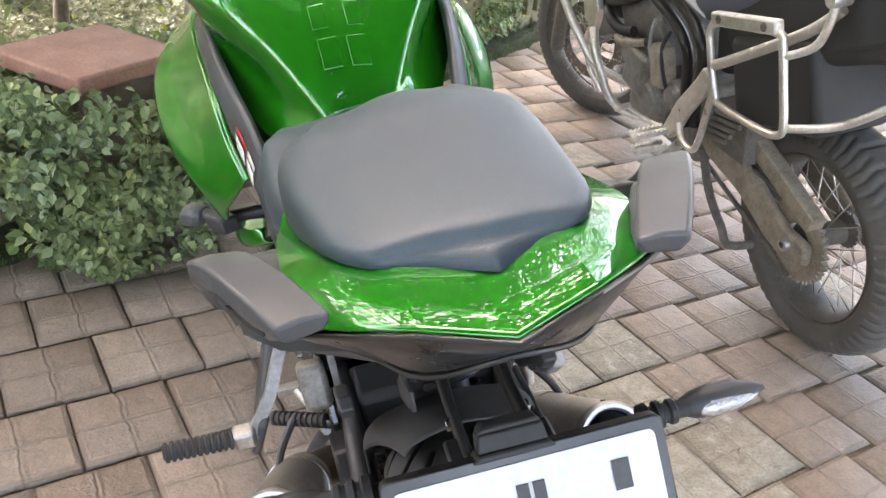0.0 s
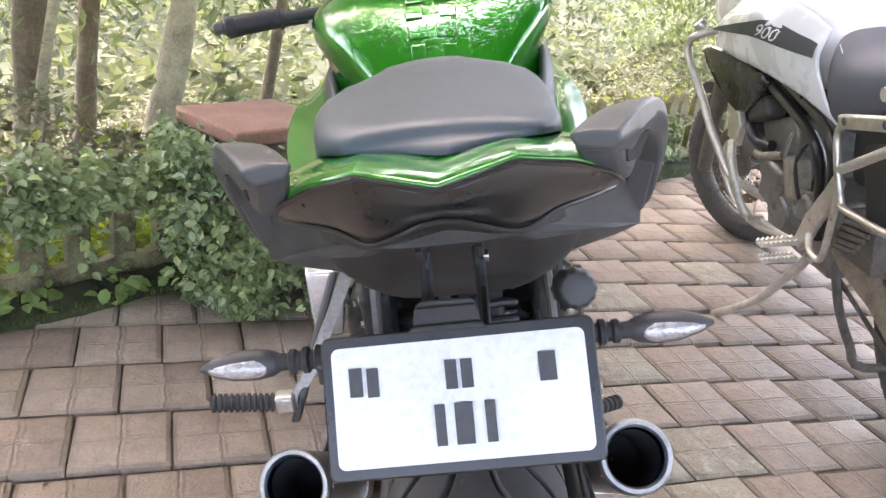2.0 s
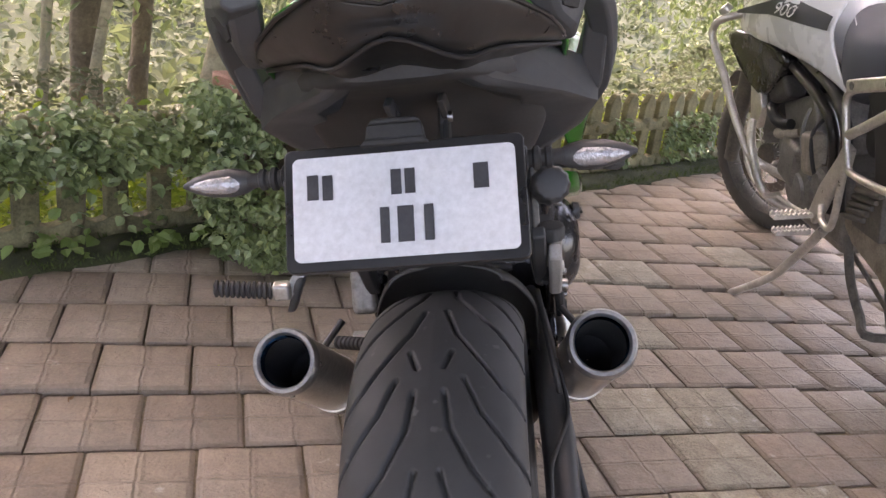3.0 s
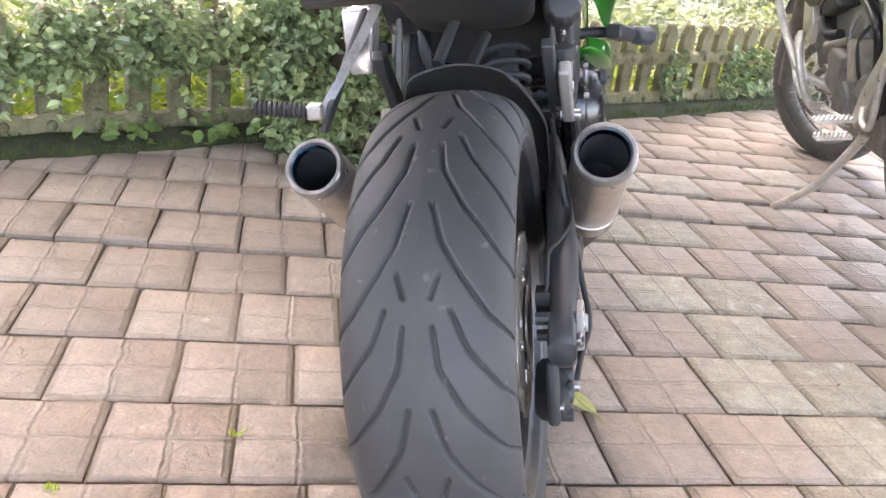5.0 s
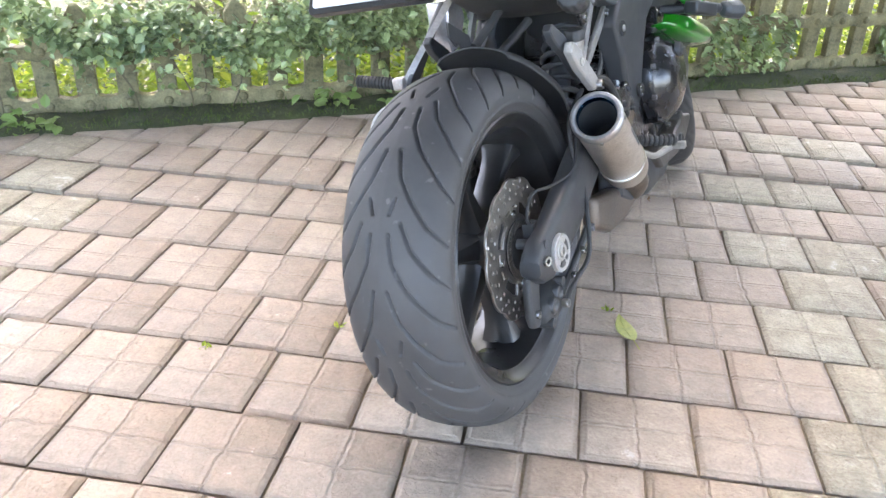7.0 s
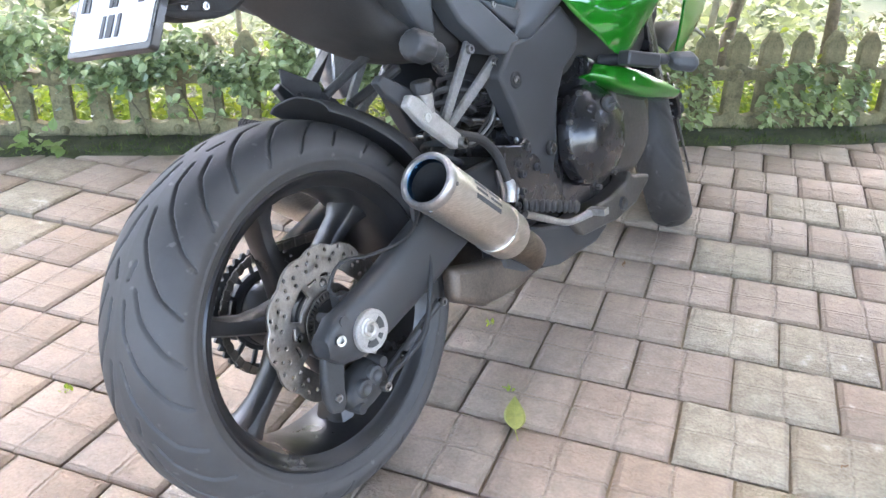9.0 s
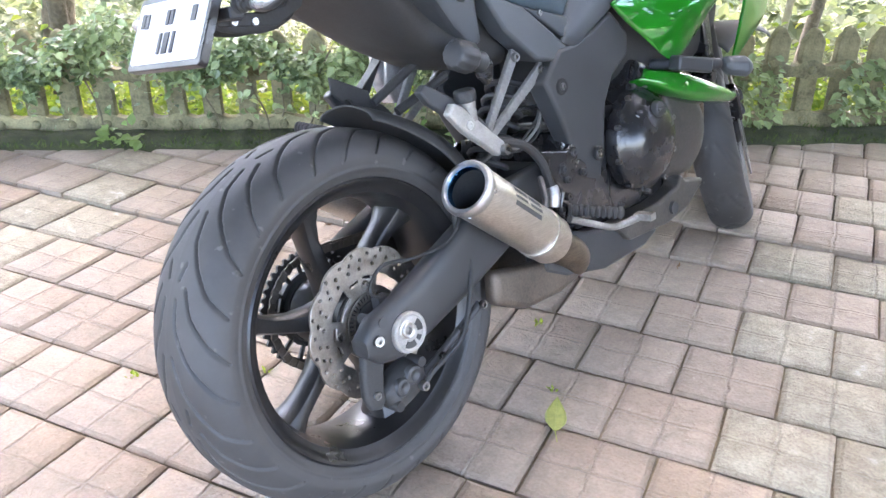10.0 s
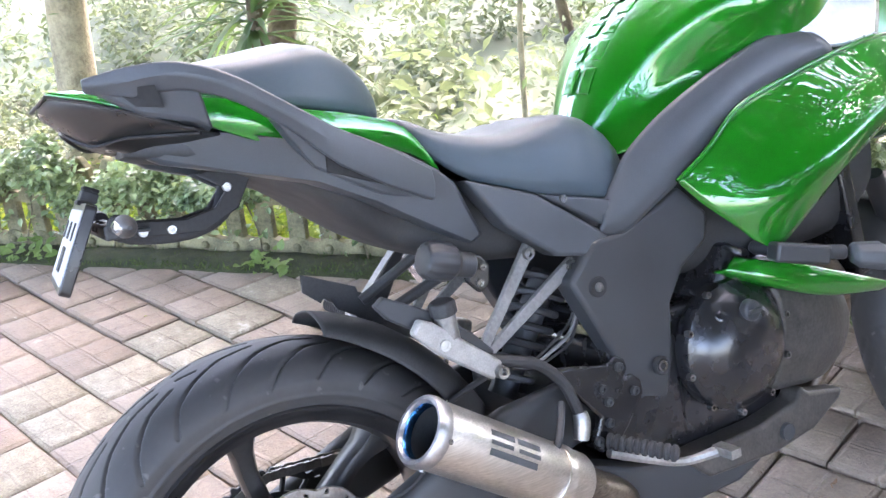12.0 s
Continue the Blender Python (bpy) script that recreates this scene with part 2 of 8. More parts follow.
DRYLEAF = surface("yellowed_leaf", (0.186, 0.211, 0.037), (0.285, 0.298, 0.074), 0.6, scale=60, bump=0.2)
BROWNLEAF = surface("dry_brown_leaf", (0.10, 0.055, 0.025), (0.22, 0.13, 0.06), 0.8, scale=60)

GREEN = paint_green()
BLACK = surface("matt_black_plastic", (0.022, 0.023, 0.024), (0.036, 0.038, 0.040), 0.5, scale=10, fine=700, bump=0.12, dist=0.0008)
BLACK_DUSTY = surface("dusty_black_plastic", (0.016, 0.016, 0.016), (0.042, 0.041, 0.039), 0.7, scale=16, fine=300, bump=0.15, dist=0.001)
GREY_PLASTIC = surface("dark_grey_plastic", (0.038, 0.042, 0.046), (0.056, 0.062, 0.067), 0.46, scale=8, fine=800, bump=0.15, dist=0.0008)
GLOSS_BLACK = surface("gloss_black", (0.009, 0.009, 0.009), (0.020, 0.019, 0.019), 0.36, scale=12, bump=0.0, coat=0.12, coat_rough=0.15, spec=0.4)
SMOKE = surface("smoked_lens", (0.007, 0.007, 0.007), (0.018, 0.018, 0.017), 0.34, scale=25, bump=0.0, coat=0.3, coat_rough=0.08)
VINYL = surface("grey_black_seat_vinyl", (0.034, 0.050, 0.061), (0.047, 0.069, 0.083), 0.48, scale=6, fine=900, bump=0.35, dist=0.0008, spread=0.06)
TYRE = rubber_material("tyre_rubber", (0.034, 0.033, 0.032), 0.62)
TYRE_DUSTY = rubber_material("dusty_tyre_rubber", (0.081, 0.076, 0.068), 0.8)
RUBBER = surface("black_rubber", (0.011, 0.011, 0.011), (0.029, 0.029, 0.029), 0.7)
STEEL = steel_brushed("brushed_steel", (0.52, 0.48, 0.43), (0.76, 0.72, 0.66), 0.38)
SATIN = surface("satin_steel", (0.38, 0.37, 0.36), (0.50, 0.49, 0.475), 0.42, 1.0, scale=40, bump=0.0)
HEAT = steel_brushed("heat_stained_steel", (0.10, 0.085, 0.068), (0.24, 0.20, 0.16), 0.42)
SCORCH = surface("scorched_dusty_steel", (0.055, 0.047, 0.040), (0.150, 0.118, 0.092), 0.5, 0.55, scale=12, fine=220, bump=0.2)
BLUED = surface("blued_titanium", (0.06, 0.20, 0.42), (0.12, 0.36, 0.62), 0.2, 1.0, bump=0.0)
# soot in the outlets; elsewhere painted shade of recess, hollow and bolt cups
SOOT_SHADE = surface("soot_and_recess_shade", (0.009, 0.009, 0.009), (0.024, 0.024, 0.024), 0.9)
ALU_DULL = surface("dull_aluminium", (0.25, 0.24, 0.225), (0.38, 0.365, 0.34), 0.6, 0.5, scale=40, fine=400)
ALU = surface("cast_aluminium", (0.30, 0.29, 0.27), (0.5, 0.49, 0.46), 0.42, 0.85, scale=30)
DISC = surface("brake_disc_steel", (0.15, 0.137, 0.122), (0.27, 0.25, 0.225), 0.38, 0.9, scale=40, fine=300)
ENGINE = surface("engine_black_paint", (0.007, 0.007, 0.008), (0.017, 0.017, 0.018), 0.26, 0.0, scale=20, bump=0.04, coat=0.35, coat_rough=0.15, spread=0.06)
ENGINE_GREY = surface("dusty_engine_casting", (0.036, 0.033, 0.030), (0.098, 0.089, 0.078), 0.55, 0.4, scale=30, bump=0.3)
ENGINE_CAST = surface("grey_cast_casing", (0.12, 0.11, 0.10), (0.29, 0.275, 0.25), 0.5, 0.5, scale=30, bump=0.3)
SILVERGREY = surface("silver_grey_plastic", (0.14, 0.135, 0.13), (0.24, 0.235, 0.225), 0.42, 0.3, scale=20)
SCREW = surface("zinc_bolt", (0.200, 0.200, 0.195), (0.310, 0.310, 0.300), 0.3, 1.0, bump=0.0)
PLATE = surface("white_plate", (0.530, 0.537, 0.552), (0.590, 0.597, 0.610), 0.35, scale=14, bump=0.05)
INK = surface("black_ink", (0.018, 0.018, 0.021), (0.045, 0.045, 0.048), 0.5)
WHITE = surface("white_paint", (0.763, 0.774, 0.784), (0.850, 0.850, 0.850), 0.25, scale=8, fine=1400, bump=0.0, coat=0.7)
SILVER_PAINT = surface("silver_paint", (0.5, 0.5, 0.52), (0.66, 0.66, 0.68), 0.2, 0.6, scale=6, bump=0.0, coat=0.8)
LENS = surface("clear_indicator_lens", (0.293, 0.293, 0.305), (0.468, 0.468, 0.481), 0.12, 0.5, scale=90, fine=260, bump=0.9, dist=0.002, coat=0.8)
RACK = surface("worn_silver_tube", (0.481, 0.442, 0.380), (0.759, 0.721, 0.658), 0.38, 0.7, scale=25)
MUD = surface("muddy_metal", (0.162, 0.135, 0.101), (0.364, 0.317, 0.249), 0.8, 0.1, scale=22, bump=0.4)
MUD_DARK = surface("muddy_black_plastic", (0.050, 0.045, 0.040), (0.165, 0.149, 0.123), 0.75, scale=14, bump=0.3)
SEAT2 = surface("grey_seat_vinyl", (0.091, 0.098, 0.117), (0.127, 0.136, 0.160), 0.6, scale=8, fine=700, bump=0.3)
RED = surface("red_plastic", (0.3, 0.01, 0.01), (0.42, 0.02, 0.02), 0.4)

# ---------- mesh tools ----------


class Shape:
    """Collects vertices and faces of one mesh."""

    def __init__(self):
        self.v, self.f = [], []

    def add(self, verts, faces):
        k = len(self.v)
        self.v += [tuple(p) for p in verts]
        self.f += [tuple(i + k for i in f) for f in faces]
        return self

    def box(self, c, size, m=None):
        sx, sy, sz = (s / 2 for s in size)
        pts = [Vector((x * sx, y * sy, z * sz)) for z in (-1, 1) for y in (-1, 1) for x in (-1, 1)]
        m = m or Matrix()
        pts = [m @ p + Vector(c) for p in pts]
        return self.add(pts, [(0, 2, 3, 1), (4, 5, 7, 6), (0, 1, 5, 4), (2, 6, 7, 3), (0, 4, 6, 2), (1, 3, 7, 5)])

    def loops(self, rings, closed=True, caps=True):
        """Skins a list of rings of equal length."""
        n, verts, faces = len(rings[0]), [p for r in rings for p in r], []
        for i in range(len(rings) - 1):
            for j in range(n if closed else n - 1):
                a, b2 = i * n + j, i * n + (j + 1) % n
                faces.append((a, b2, b2 + n, a + n))
        if caps and closed:
            faces.append(tuple(range(n))[::-1])
            faces.append(tuple((len(rings) - 1) * n + i for i in range(n)))
        return self.add(verts, faces)

    def tube(self, pts, r, seg=10, smooth=4, flat=1.0, up=None):
        """A round (or flattened) tube along points; r may be a list."""
        rs = list(r) if isinstance(r, (list, tuple)) else [r] * len(pts)
        if smooth > 1 and len(pts) > 2:
            both = curve([(*p, q) for p, q in zip(pts, rs)], smooth)
            pts, rs = [b2[:3] for b2 in both], [b2[3] for b2 in both]
        P = [Vector(p) for p in pts]
        rings = []
        ref = Vector(up) if up else None
        for i, p in enumerate(P):
            t = (P[min(i + 1, len(P) - 1)] - P[max(i - 1, 0)]).normalized()
            if ref is None:
                ref = Vector((0, 0, 1)) if abs(t.z) < 0.9 else Vector((1, 0, 0))
            s = t.cross(ref).normalized()
            u = s.cross(t).normalized()
            if up is None:
                ref = u
            rings.append([p + (s * math.cos(a) * flat + u * math.sin(a)) * rs[i] for a in (2 * math.pi * k / seg for k in range(seg))])
        return self.loops(rings)

    def lathe(self, prof, seg=48, m=None, closed=False, caps=True):
        """Turns a profile of (radius, along) about the local X axis."""
        m = m or Matrix()
        rings = []
        for r, x in prof:
            rings.append([m @ Vector((x, r * math.cos(a), r * math.sin(a))) for a in (2 * math.pi * k / seg for k in range(seg))])
        if closed:
            rings.append(rings[0])
        return self.loops(rings, caps=caps and not closed)

    def prism(self, poly, x0, x1, m=None):
        """A polygon of (y, z) drawn out from x0 to x1; x may be a function of (y, z)."""
        m = m or Matrix()
        fx = lambda x, q: x(*q) if callable(x) else x
        a = [m @ Vector((fx(x0, q), *q)) for q in poly]
        b2 = [m @ Vector((fx(x1, q), *q)) for q in poly]
        return self.loops([a, b2])

    def grid(self, rows, nu=4, nv=4, close_u=False):
        """A smooth skin through a grid of control points."""
        R = [curve(r, nu) for r in rows]
        cols = [curve([r[j] for r in R], nv) for j in range(len(R[0]))]
        fine = [[c[i] for c in cols] for i in range(len(cols[0]))]
        return self.loops(fine, closed=close_u, caps=False)

    def mesh(self, name, sharp=35):
        me = bpy.data.meshes.new(name)
        me.from_pydata(self.v, [], self.f)
        me.validate()
        bm = bmesh.new()
        bm.from_mesh(me)
        bmesh.ops.recalc_face_normals(bm, faces=bm.faces)
        bm.to_mesh(me)
        bm.free()
        me.polygons.foreach_set("use_smooth", [True] * len(me.polygons))
        if sharp < 180:
            me.set_sharp_from_angle(angle=radians(sharp))
        return me


def curve(pts, k):
    """Points of a Catmull-Rom curve through pts, k steps to a span."""
    P = [Vector(p) for p in pts]
    if k <= 1 or len(P) < 3:
        return [tuple(p) for p in P]
    out = []
    for i in range(len(P) - 1):
        a, b2, c, d = P[max(i - 1, 0)], P[i], P[i + 1], P[min(i + 2, len(P) - 1)]
        for s in range(k):
            t = s / k
            out.append(tuple(0.5 * ((2 * b2) + (c - a) * t + (2 * a - 5 * b2 + 4 * c - d) * t * t + (3 * b2 - a - 3 * c + d) * t ** 3)))
    return out + [tuple(P[-1])]


WIDEN = 0.0  # how fast the green motorcycle's bodywork widens towards its front
REACH = 0.0  # how much longer the white motorcycle is ahead of its footrests
DRIFT = 0.0  # how far its body stands askew to the left, per metre from the tail


def reach(y):
    q = min(1.0, max(0.0, (y - 0.5) / 0.6))
    return y + REACH * q * q * (3 - 2 * q)


def part(name, shape, material, parent, label="", sharp=35, bevel=0.0, thick=0.0, segments=2):
    """Links a shape as one mesh object under a thing or a part."""
    if isinstance(shape, Shape) and WIDEN and name not in ("rear_wheel", "front_wheel") and (parent is None or "wheel" not in parent.name):
        shape.v = [(x + math.copysign(WIDEN * max(0.0, y) * min(1.0, abs(x) / 0.12), x) - DRIFT * max(0.0, y - 0.1), y, z) for x, y, z in shape.v]
    if isinstance(shape, Shape) and REACH and "wheel" not in name and (parent is None or "wheel" not in parent.name):
        shape.v = [(x, reach(y), z) for x, y, z in shape.v]
    ob = new(name, shape.mesh(name, sharp) if isinstance(shape, Shape) else shape)
    ob.data.materials.append(material)
    if parent is not None:
        ob.parent = parent
    if label:
        ob["label"] = label
    if thick:
        so = ob.modifiers.new("thickness", "SOLIDIFY")
        so.thickness, so.offset = thick, -1
    if bevel:
        be = ob.modifiers.new("edges", "BEVEL")
        be.width, be.segments, be.limit_method, be.angle_limit, be.harden_normals = bevel, segments, "ANGLE", radians(35), False
    return ob


def thing(name, label, category, group="", m=None):
    ob = new(name)
    ob.empty_display_size = 0.1
    tagged(ob, label, category, group)
    if m is not None:
        ob.matrix_basis = m
    return ob


def fix(sx, pts):
    return [(sx * p[0], *p[1:]) for p in pts]


def aim(p, d, x_axis=True):
    """A frame at p whose X axis points along d."""
    d = Vector(d).normalized()
    return Matrix.Translation(p) @ d.to_track_quat("X", "Z").to_matrix().to_4x4()


def cloud(name, place, count, size, material, seed, droop=0.4, spread=0.9, long=1.6, face=None, parent=None, rich=False):
    """Many small folded leaves as one mesh. place(rng, n) gives the points."""
    rng = np.random.default_rng(seed)
    p = place(rng, count)
    n = len(p)
    az = rng.uniform(0, 2 * math.pi, n)
    el = rng.normal(-droop, spread * 0.45, n)
    d = np.stack([np.cos(az) * np.cos(el), np.sin(az) * np.cos(el), np.sin(el)], 1)
    if face is not None:
        d = d + np.array(face) * 0.7
        d /= np.linalg.norm(d, axis=1)[:, None]
    upv = rng.normal(0, spread * 0.5, (n, 3)) + np.array([0, 0, 1.0])
    if face is not None:
        upv += np.array(face) * 0.8
    s = np.cross(d, upv)
    s /= np.linalg.norm(s, axis=1)[:, None] + 1e-9
    u = np.cross(s, d)
    L = (size * rng.uniform(0.6, 1.3, n))[:, None]
    W = L / long
    if rich:
        pts = [p, p + d * L * 0.22 + s * W * 0.42 + u * L * 0.1, p + d * L * 0.55 + s * W * 0.5 + u * L * 0.1, p + d * L * 0.84 + s * W * 0.22, p + d * L - u * L * 0.1,
               p + d * L * 0.84 - s * W * 0.22, p + d * L * 0.55 - s * W * 0.5 + u * L * 0.1, p + d * L * 0.22 - s * W * 0.42 + u * L * 0.1, p + d * L * 0.5]
        v = np.stack(pts, 1).reshape(-1, 3)
        k = np.arange(n)[:, None] * 9
        f = np.concatenate([k + np.array(q) for q in ([0, 1, 2, 8], [8, 2, 3, 4], [0, 8, 6, 7], [8, 4, 5, 6])], 0)
    else:
        v = np.stack([p, p + d * L * 0.5 + s * W * 0.5 + u * L * 0.08, p + d * L, p + d * L * 0.5 - s * W * 0.5 + u * L * 0.08], 1).reshape(-1, 3)
        k = np.arange(n)[:, None] * 4
        f = np.concatenate([k + np.array([0, 1, 2]), k + np.array([0, 2, 3])], 0)
    me = bpy.data.meshes.new(name)
    me.from_pydata(v.tolist(), [], f.tolist())
    me.materials.append(material)
    ob = new(name, me)
    if parent is not None:
        ob.parent = parent
    return ob

# ---------- the place: ground, kerb, fence, plants, trees ----------
R2 = math.sqrt(0.5)


def fp(e, n, z):
    """A point from metres along the fence, metres across it, and height."""
    return Vector((R2 * (e - n), R2 * (e + n), z))


def land(x, y):
    n = R2 * (y - x)
    if n < 2.05:
        return -0.03
    if n < 9:
        return -0.03 - 0.30 * (n - 2.05)
    if n < 14:
        return -2.12 - 0.12 * (n - 9)
    return -2.72 + 0.26 * (n - 14)


def build_ground():
    xs = [-400, -200, -120, -80, -60, -45, -35, -28, -22, -18, -14, -12, -10, -8, -6, -5, -4, -3, -2, -1, 0, 1, 2, 3, 4, 5, 6, 8, 10, 12, 14, 18, 22, 28, 35, 45, 60, 80, 120, 200, 400]
    ns = xs[:22] + [0.5, 1.0, 1.5, 2.0, 2.1, 2.5] + xs[23:]
    rows = []
    rng = random.Random(4)
    for n in ns:
        row = []
        for e in xs:
            p = fp(e, n, 0)
            z = land(p.x, p.y)
            if n > 2.4:
                z += rng.uniform(-0.12, 0.12)
            row.append((p.x, p.y, z))
        rows.append(row)
    s = Shape()
    s.loops(rows, closed=False, caps=False)
    tagged(part("ground", s, EARTH, None, sharp=180), "brown-green earth falling away behind the fence", "ground", kind="structure")


build_ground()


def build_kerb():
    prof = [(1.692, -0.03), (1.695, 0.012), (1.72, 0.032), (1.78, 0.042), (1.86, 0.040), (1.90, 0.03), (1.96, 0.02), (2.05, -0.03)]
    rng = random.Random(8)
    rings = []
    for i in range(161):
        e = -5 + i * 0.075
        rings.append([fp(e, n + rng.uniform(-0.008, 0.008), z + (rng.uniform(-0.007, 0.01) if z > 0 else 0)) for n, z in prof])
    s = Shape()
    s.loops(rings, closed=False, caps=False)
    k = tagged(part("kerb", s, MOSS, None, sharp=180), "low kerb strip covered with dark green moss", "kerb", kind="structure")
    # short moss and grass blades along its edge

    def place(rg, c):
        e, n = rg.uniform(-4, 5, c), rg.uniform(1.69, 1.9, c)
        return np.stack([R2 * (e - n), R2 * (e + n), 0.028 + 0 * e], 1)
    tagged(cloud("moss_tufts", place, 9000, 0.022, WEED_DARK, 12, droop=-0.9, spread=0.8, long=4), "short moss and grass tufts on the kerb", "moss", kind="stuff")


WEED_DARK = leaf_material("moss_blades", [(0.0, (0.014, 0.035, 0.007)), (0.7, (0.035, 0.063, 0.014)), (1.0, (0.084, 0.105, 0.028))], 0.8, 0.2)
build_kerb()

FENCE_N = 1.92


def picket_shape(rng):
    """A flat cast picket with a pointed head, tapering a little to its foot."""
    w, h = 0.042, 0.395 + rng.uniform(-0.006, 0.006)
    side = [(-0.036, 0.0), (-0.036, 0.2), (-w, 0.27), (-w, h - 0.05), (-0.012, h - 0.004), (0.0, h), (0.012, h - 0.004), (w, h - 0.05), (w, 0.27), (0.036, 0.2), (0.036, 0.0)]
    s = Shape()
    s.prism([(q[0], q[1]) for q in side], -0.018, 0.018)
    return s


def build_fence():
    m = Matrix.Translation(fp(0, FENCE_N, 0.02)) @ pose(0, 0, 0, 0, 0, -45)
    f = thing("picket_fence", "low cast-concrete picket fence, weathered cream, partly overgrown", "fence", m=m)
    rng = random.Random(3)
    shapes = [picket_shape(rng).mesh("picket", 30) for _ in range(5)]
    for me in shapes:
        me.materials.append(FENCE)
    i = 0
    e = -3.1
    while e < 5.2:
        p = new("picket", shapes[i % 5])
        p.parent = f
        p.matrix_basis = pose(rng.uniform(-0.004, 0.004), e, 0.0, rng.uniform(-1.5, 1.5), rng.uniform(-1.2, 1.2), 0)
        bv = p.modifiers.new("edges", "BEVEL")
        bv.width, bv.segments = 0.005, 2
        e += 0.135
        i += 1
    for z0, z1, amp in ((0.205, 0.262, 0.012), (0.005, 0.07, 0.009)):
        s = Shape()
        rings = []
        k = -3.2
        while k < 5.3:
            w = amp * math.cos(2 * math.pi * (k + 3.1) / 0.135)
            ring = [(x, k, z) for x, z in ((0.03, z0 - w * 0.4), (0.034, z0 + 0.02), (0.034, z1 - 0.015 + w), (0.026, z1 + w), (-0.016, z1 + w), (-0.016, z0 - w * 0.4))]
            rings.append(ring)
            k += 0.0135
        s.loops(rings)
        part("rail", s, FENCE, f, sharp=50)
    knob = Shape()
    knob.lathe([(0.0, 0.046), (0.010, 0.045), (0.016, 0.040), (0.018, 0.034), (0.018, 0.03)], 12)
    km = knob.mesh("rosette", 60)
    km.materials.append(FENCE)
    e = -3.1
    while e < 5.2:
        for z in (0.235, 0.04):
            b = new("rosette", km)
            b.parent = f
            b.matrix_basis = pose(0, e, z)
        e += 0.135


build_fence()


def build_pillar():
    """A squat pillar in the hedge with a terracotta slab on it."""
    m = Matrix.Translation((-0.68, 1.715, 0)) @ pose(0, 0, 0, 0, 0, 46)
    p = thing("pillar", "squat plastered pillar overgrown with vines under a red slab", "pillar", m=m)
    s = Shape()
    s.box((0, 0, 0.25), (0.25, 0.25, 0.50))
    part("shaft", s, BRICK, p, bevel=0.01)
    s = Shape()
    s.box((0, 0, 0.528), (0.35, 0.34, 0.045))
    part("slab", s, TERRA, p, "flat terracotta-red slab", bevel=0.008)


build_pillar()


def clumped(rg, c, lo, hi, clumps, wide):
    """Numbers between lo and hi, gathered round random centres."""
    mid = rg.uniform(lo, hi, clumps)
    pick = rg.integers(0, clumps, c)
    return np.clip(mid[pick] + rg.normal(0, wide, c), lo, hi), pick


def vine_on_fence(rg, c):
    e, pick = clumped(rg, c, -3.2, 1.25, 260, 0.035)
    hump = 0.325 + 0.035 * np.sin(e * 5.1) + 0.03 * np.sin(e * 11.7 + 1)
    z = hump + rg.normal(0, 0.042, 260)[pick] + rg.normal(0, 0.024, c)
    low = rg.random(c) < 0.07
    z = np.where(low, rg.uniform(0.08, 0.3, c), z)
    n = 1.90 - np.abs(rg.normal(0, 0.06, 260))[pick] + rg.normal(0, 0.02, c)
    # gaps between the pickets stay open low down
    ph = ((e + 3.1) / 0.135) % 1.0
    keep = ~((z < 0.22) & (ph > 0.22) & (ph < 0.78)) & (z < 0.52)
    e, n, z = e[keep], n[keep], z[keep]
    return np.stack([R2 * (e - n), R2 * (e + n), z], 1)


def vine_on_pillar(rg, c):
    a, pick = clumped(rg, c, 0, 2 * math.pi, 170, 0.13)
    r = 0.215 + rg.normal(0, 0.035, 170)[pick] + rg.normal(0, 0.014, c)
    z = np.clip(rg.uniform(0.02, 0.53, 170)[pick] + rg.normal(0, 0.026, c), 0.03, 0.545)
    r = r + 0.06 * np.sin(z * 7) * rg.random(c) + np.where(z > 0.46, 0.045, 0)
    return np.stack([-0.66 + r * np.cos(a), 1.70 + r * np.sin(a), z], 1)


def vine_right(rg, c):
    e = rg.uniform(1.2, 5.0, c)
    patch = np.sin(e * 4.3) + np.sin(e * 9.1 + 2)
    z = rg.uniform(0.05, 0.3, c)
    n = 1.885 + rg.uniform(-0.03, 0.03, c)
    keep = patch > 0.1
    e, n, z = e[keep], n[keep], z[keep]
    return np.stack([R2 * (e - n), R2 * (e + n), z], 1)


hedge = thing("vine_hedge", "dense dark green vine trailing over the fence", "vine")
cloud("leaves", vine_on_fence, 15500, 0.034, VINE, 21, droop=0.5, spread=0.9, long=1.45, face=(R2 * 0.7, -R2 * 0.7, 0.3), parent=hedge, rich=True)
cloud("leaves", vine_right, 3600, 0.040, VINE, 22, droop=0.5, spread=0.9, long=1.5, face=(R2 * 0.7, -R2 * 0.7, 0.2), parent=hedge, rich=True)
sh = Shape()
rg0 = random.Random(5)
for k in range(28):
    e = rg0.uniform(-3.1, 1.2)
    dx, nn = rg0.uniform(-0.03, 0.03), 1.87 + rg0.uniform(-0.02, 0.03)
    pts = [fp(e + dx * j + 0.01 * math.sin(2 * j + e), nn, 0.03 + 0.08 * j) for j in range(5)]
    sh.tube(pts, 0.0035, 5, 4)
part("vine_stem", sh, STEM, hedge)["kind"] = "stuff"
bushy = thing("vine_bush", "leafy dark green vine wrapped round the pillar", "vine")
cloud("leaves", vine_on_pillar, 8000, 0.030, VINE, 23, droop=0.6, spread=0.9, long=1.45, face=(0.15, -0.4, 0.2), parent=bushy, rich=True)
sh = Shape()
for k in range(22):
    a = rg0.uniform(0, 6.28)
    sh.tube([(-0.68 + 0.17 * math.cos(a + 0.2 * j), 1.715 + 0.17 * math.sin(a + 0.2 * j), 0.02 + 0.12 * j) for j in range(5)], 0.005, 5, 2)
part("vine_stem", sh, STEM, bushy)["kind"] = "stuff"


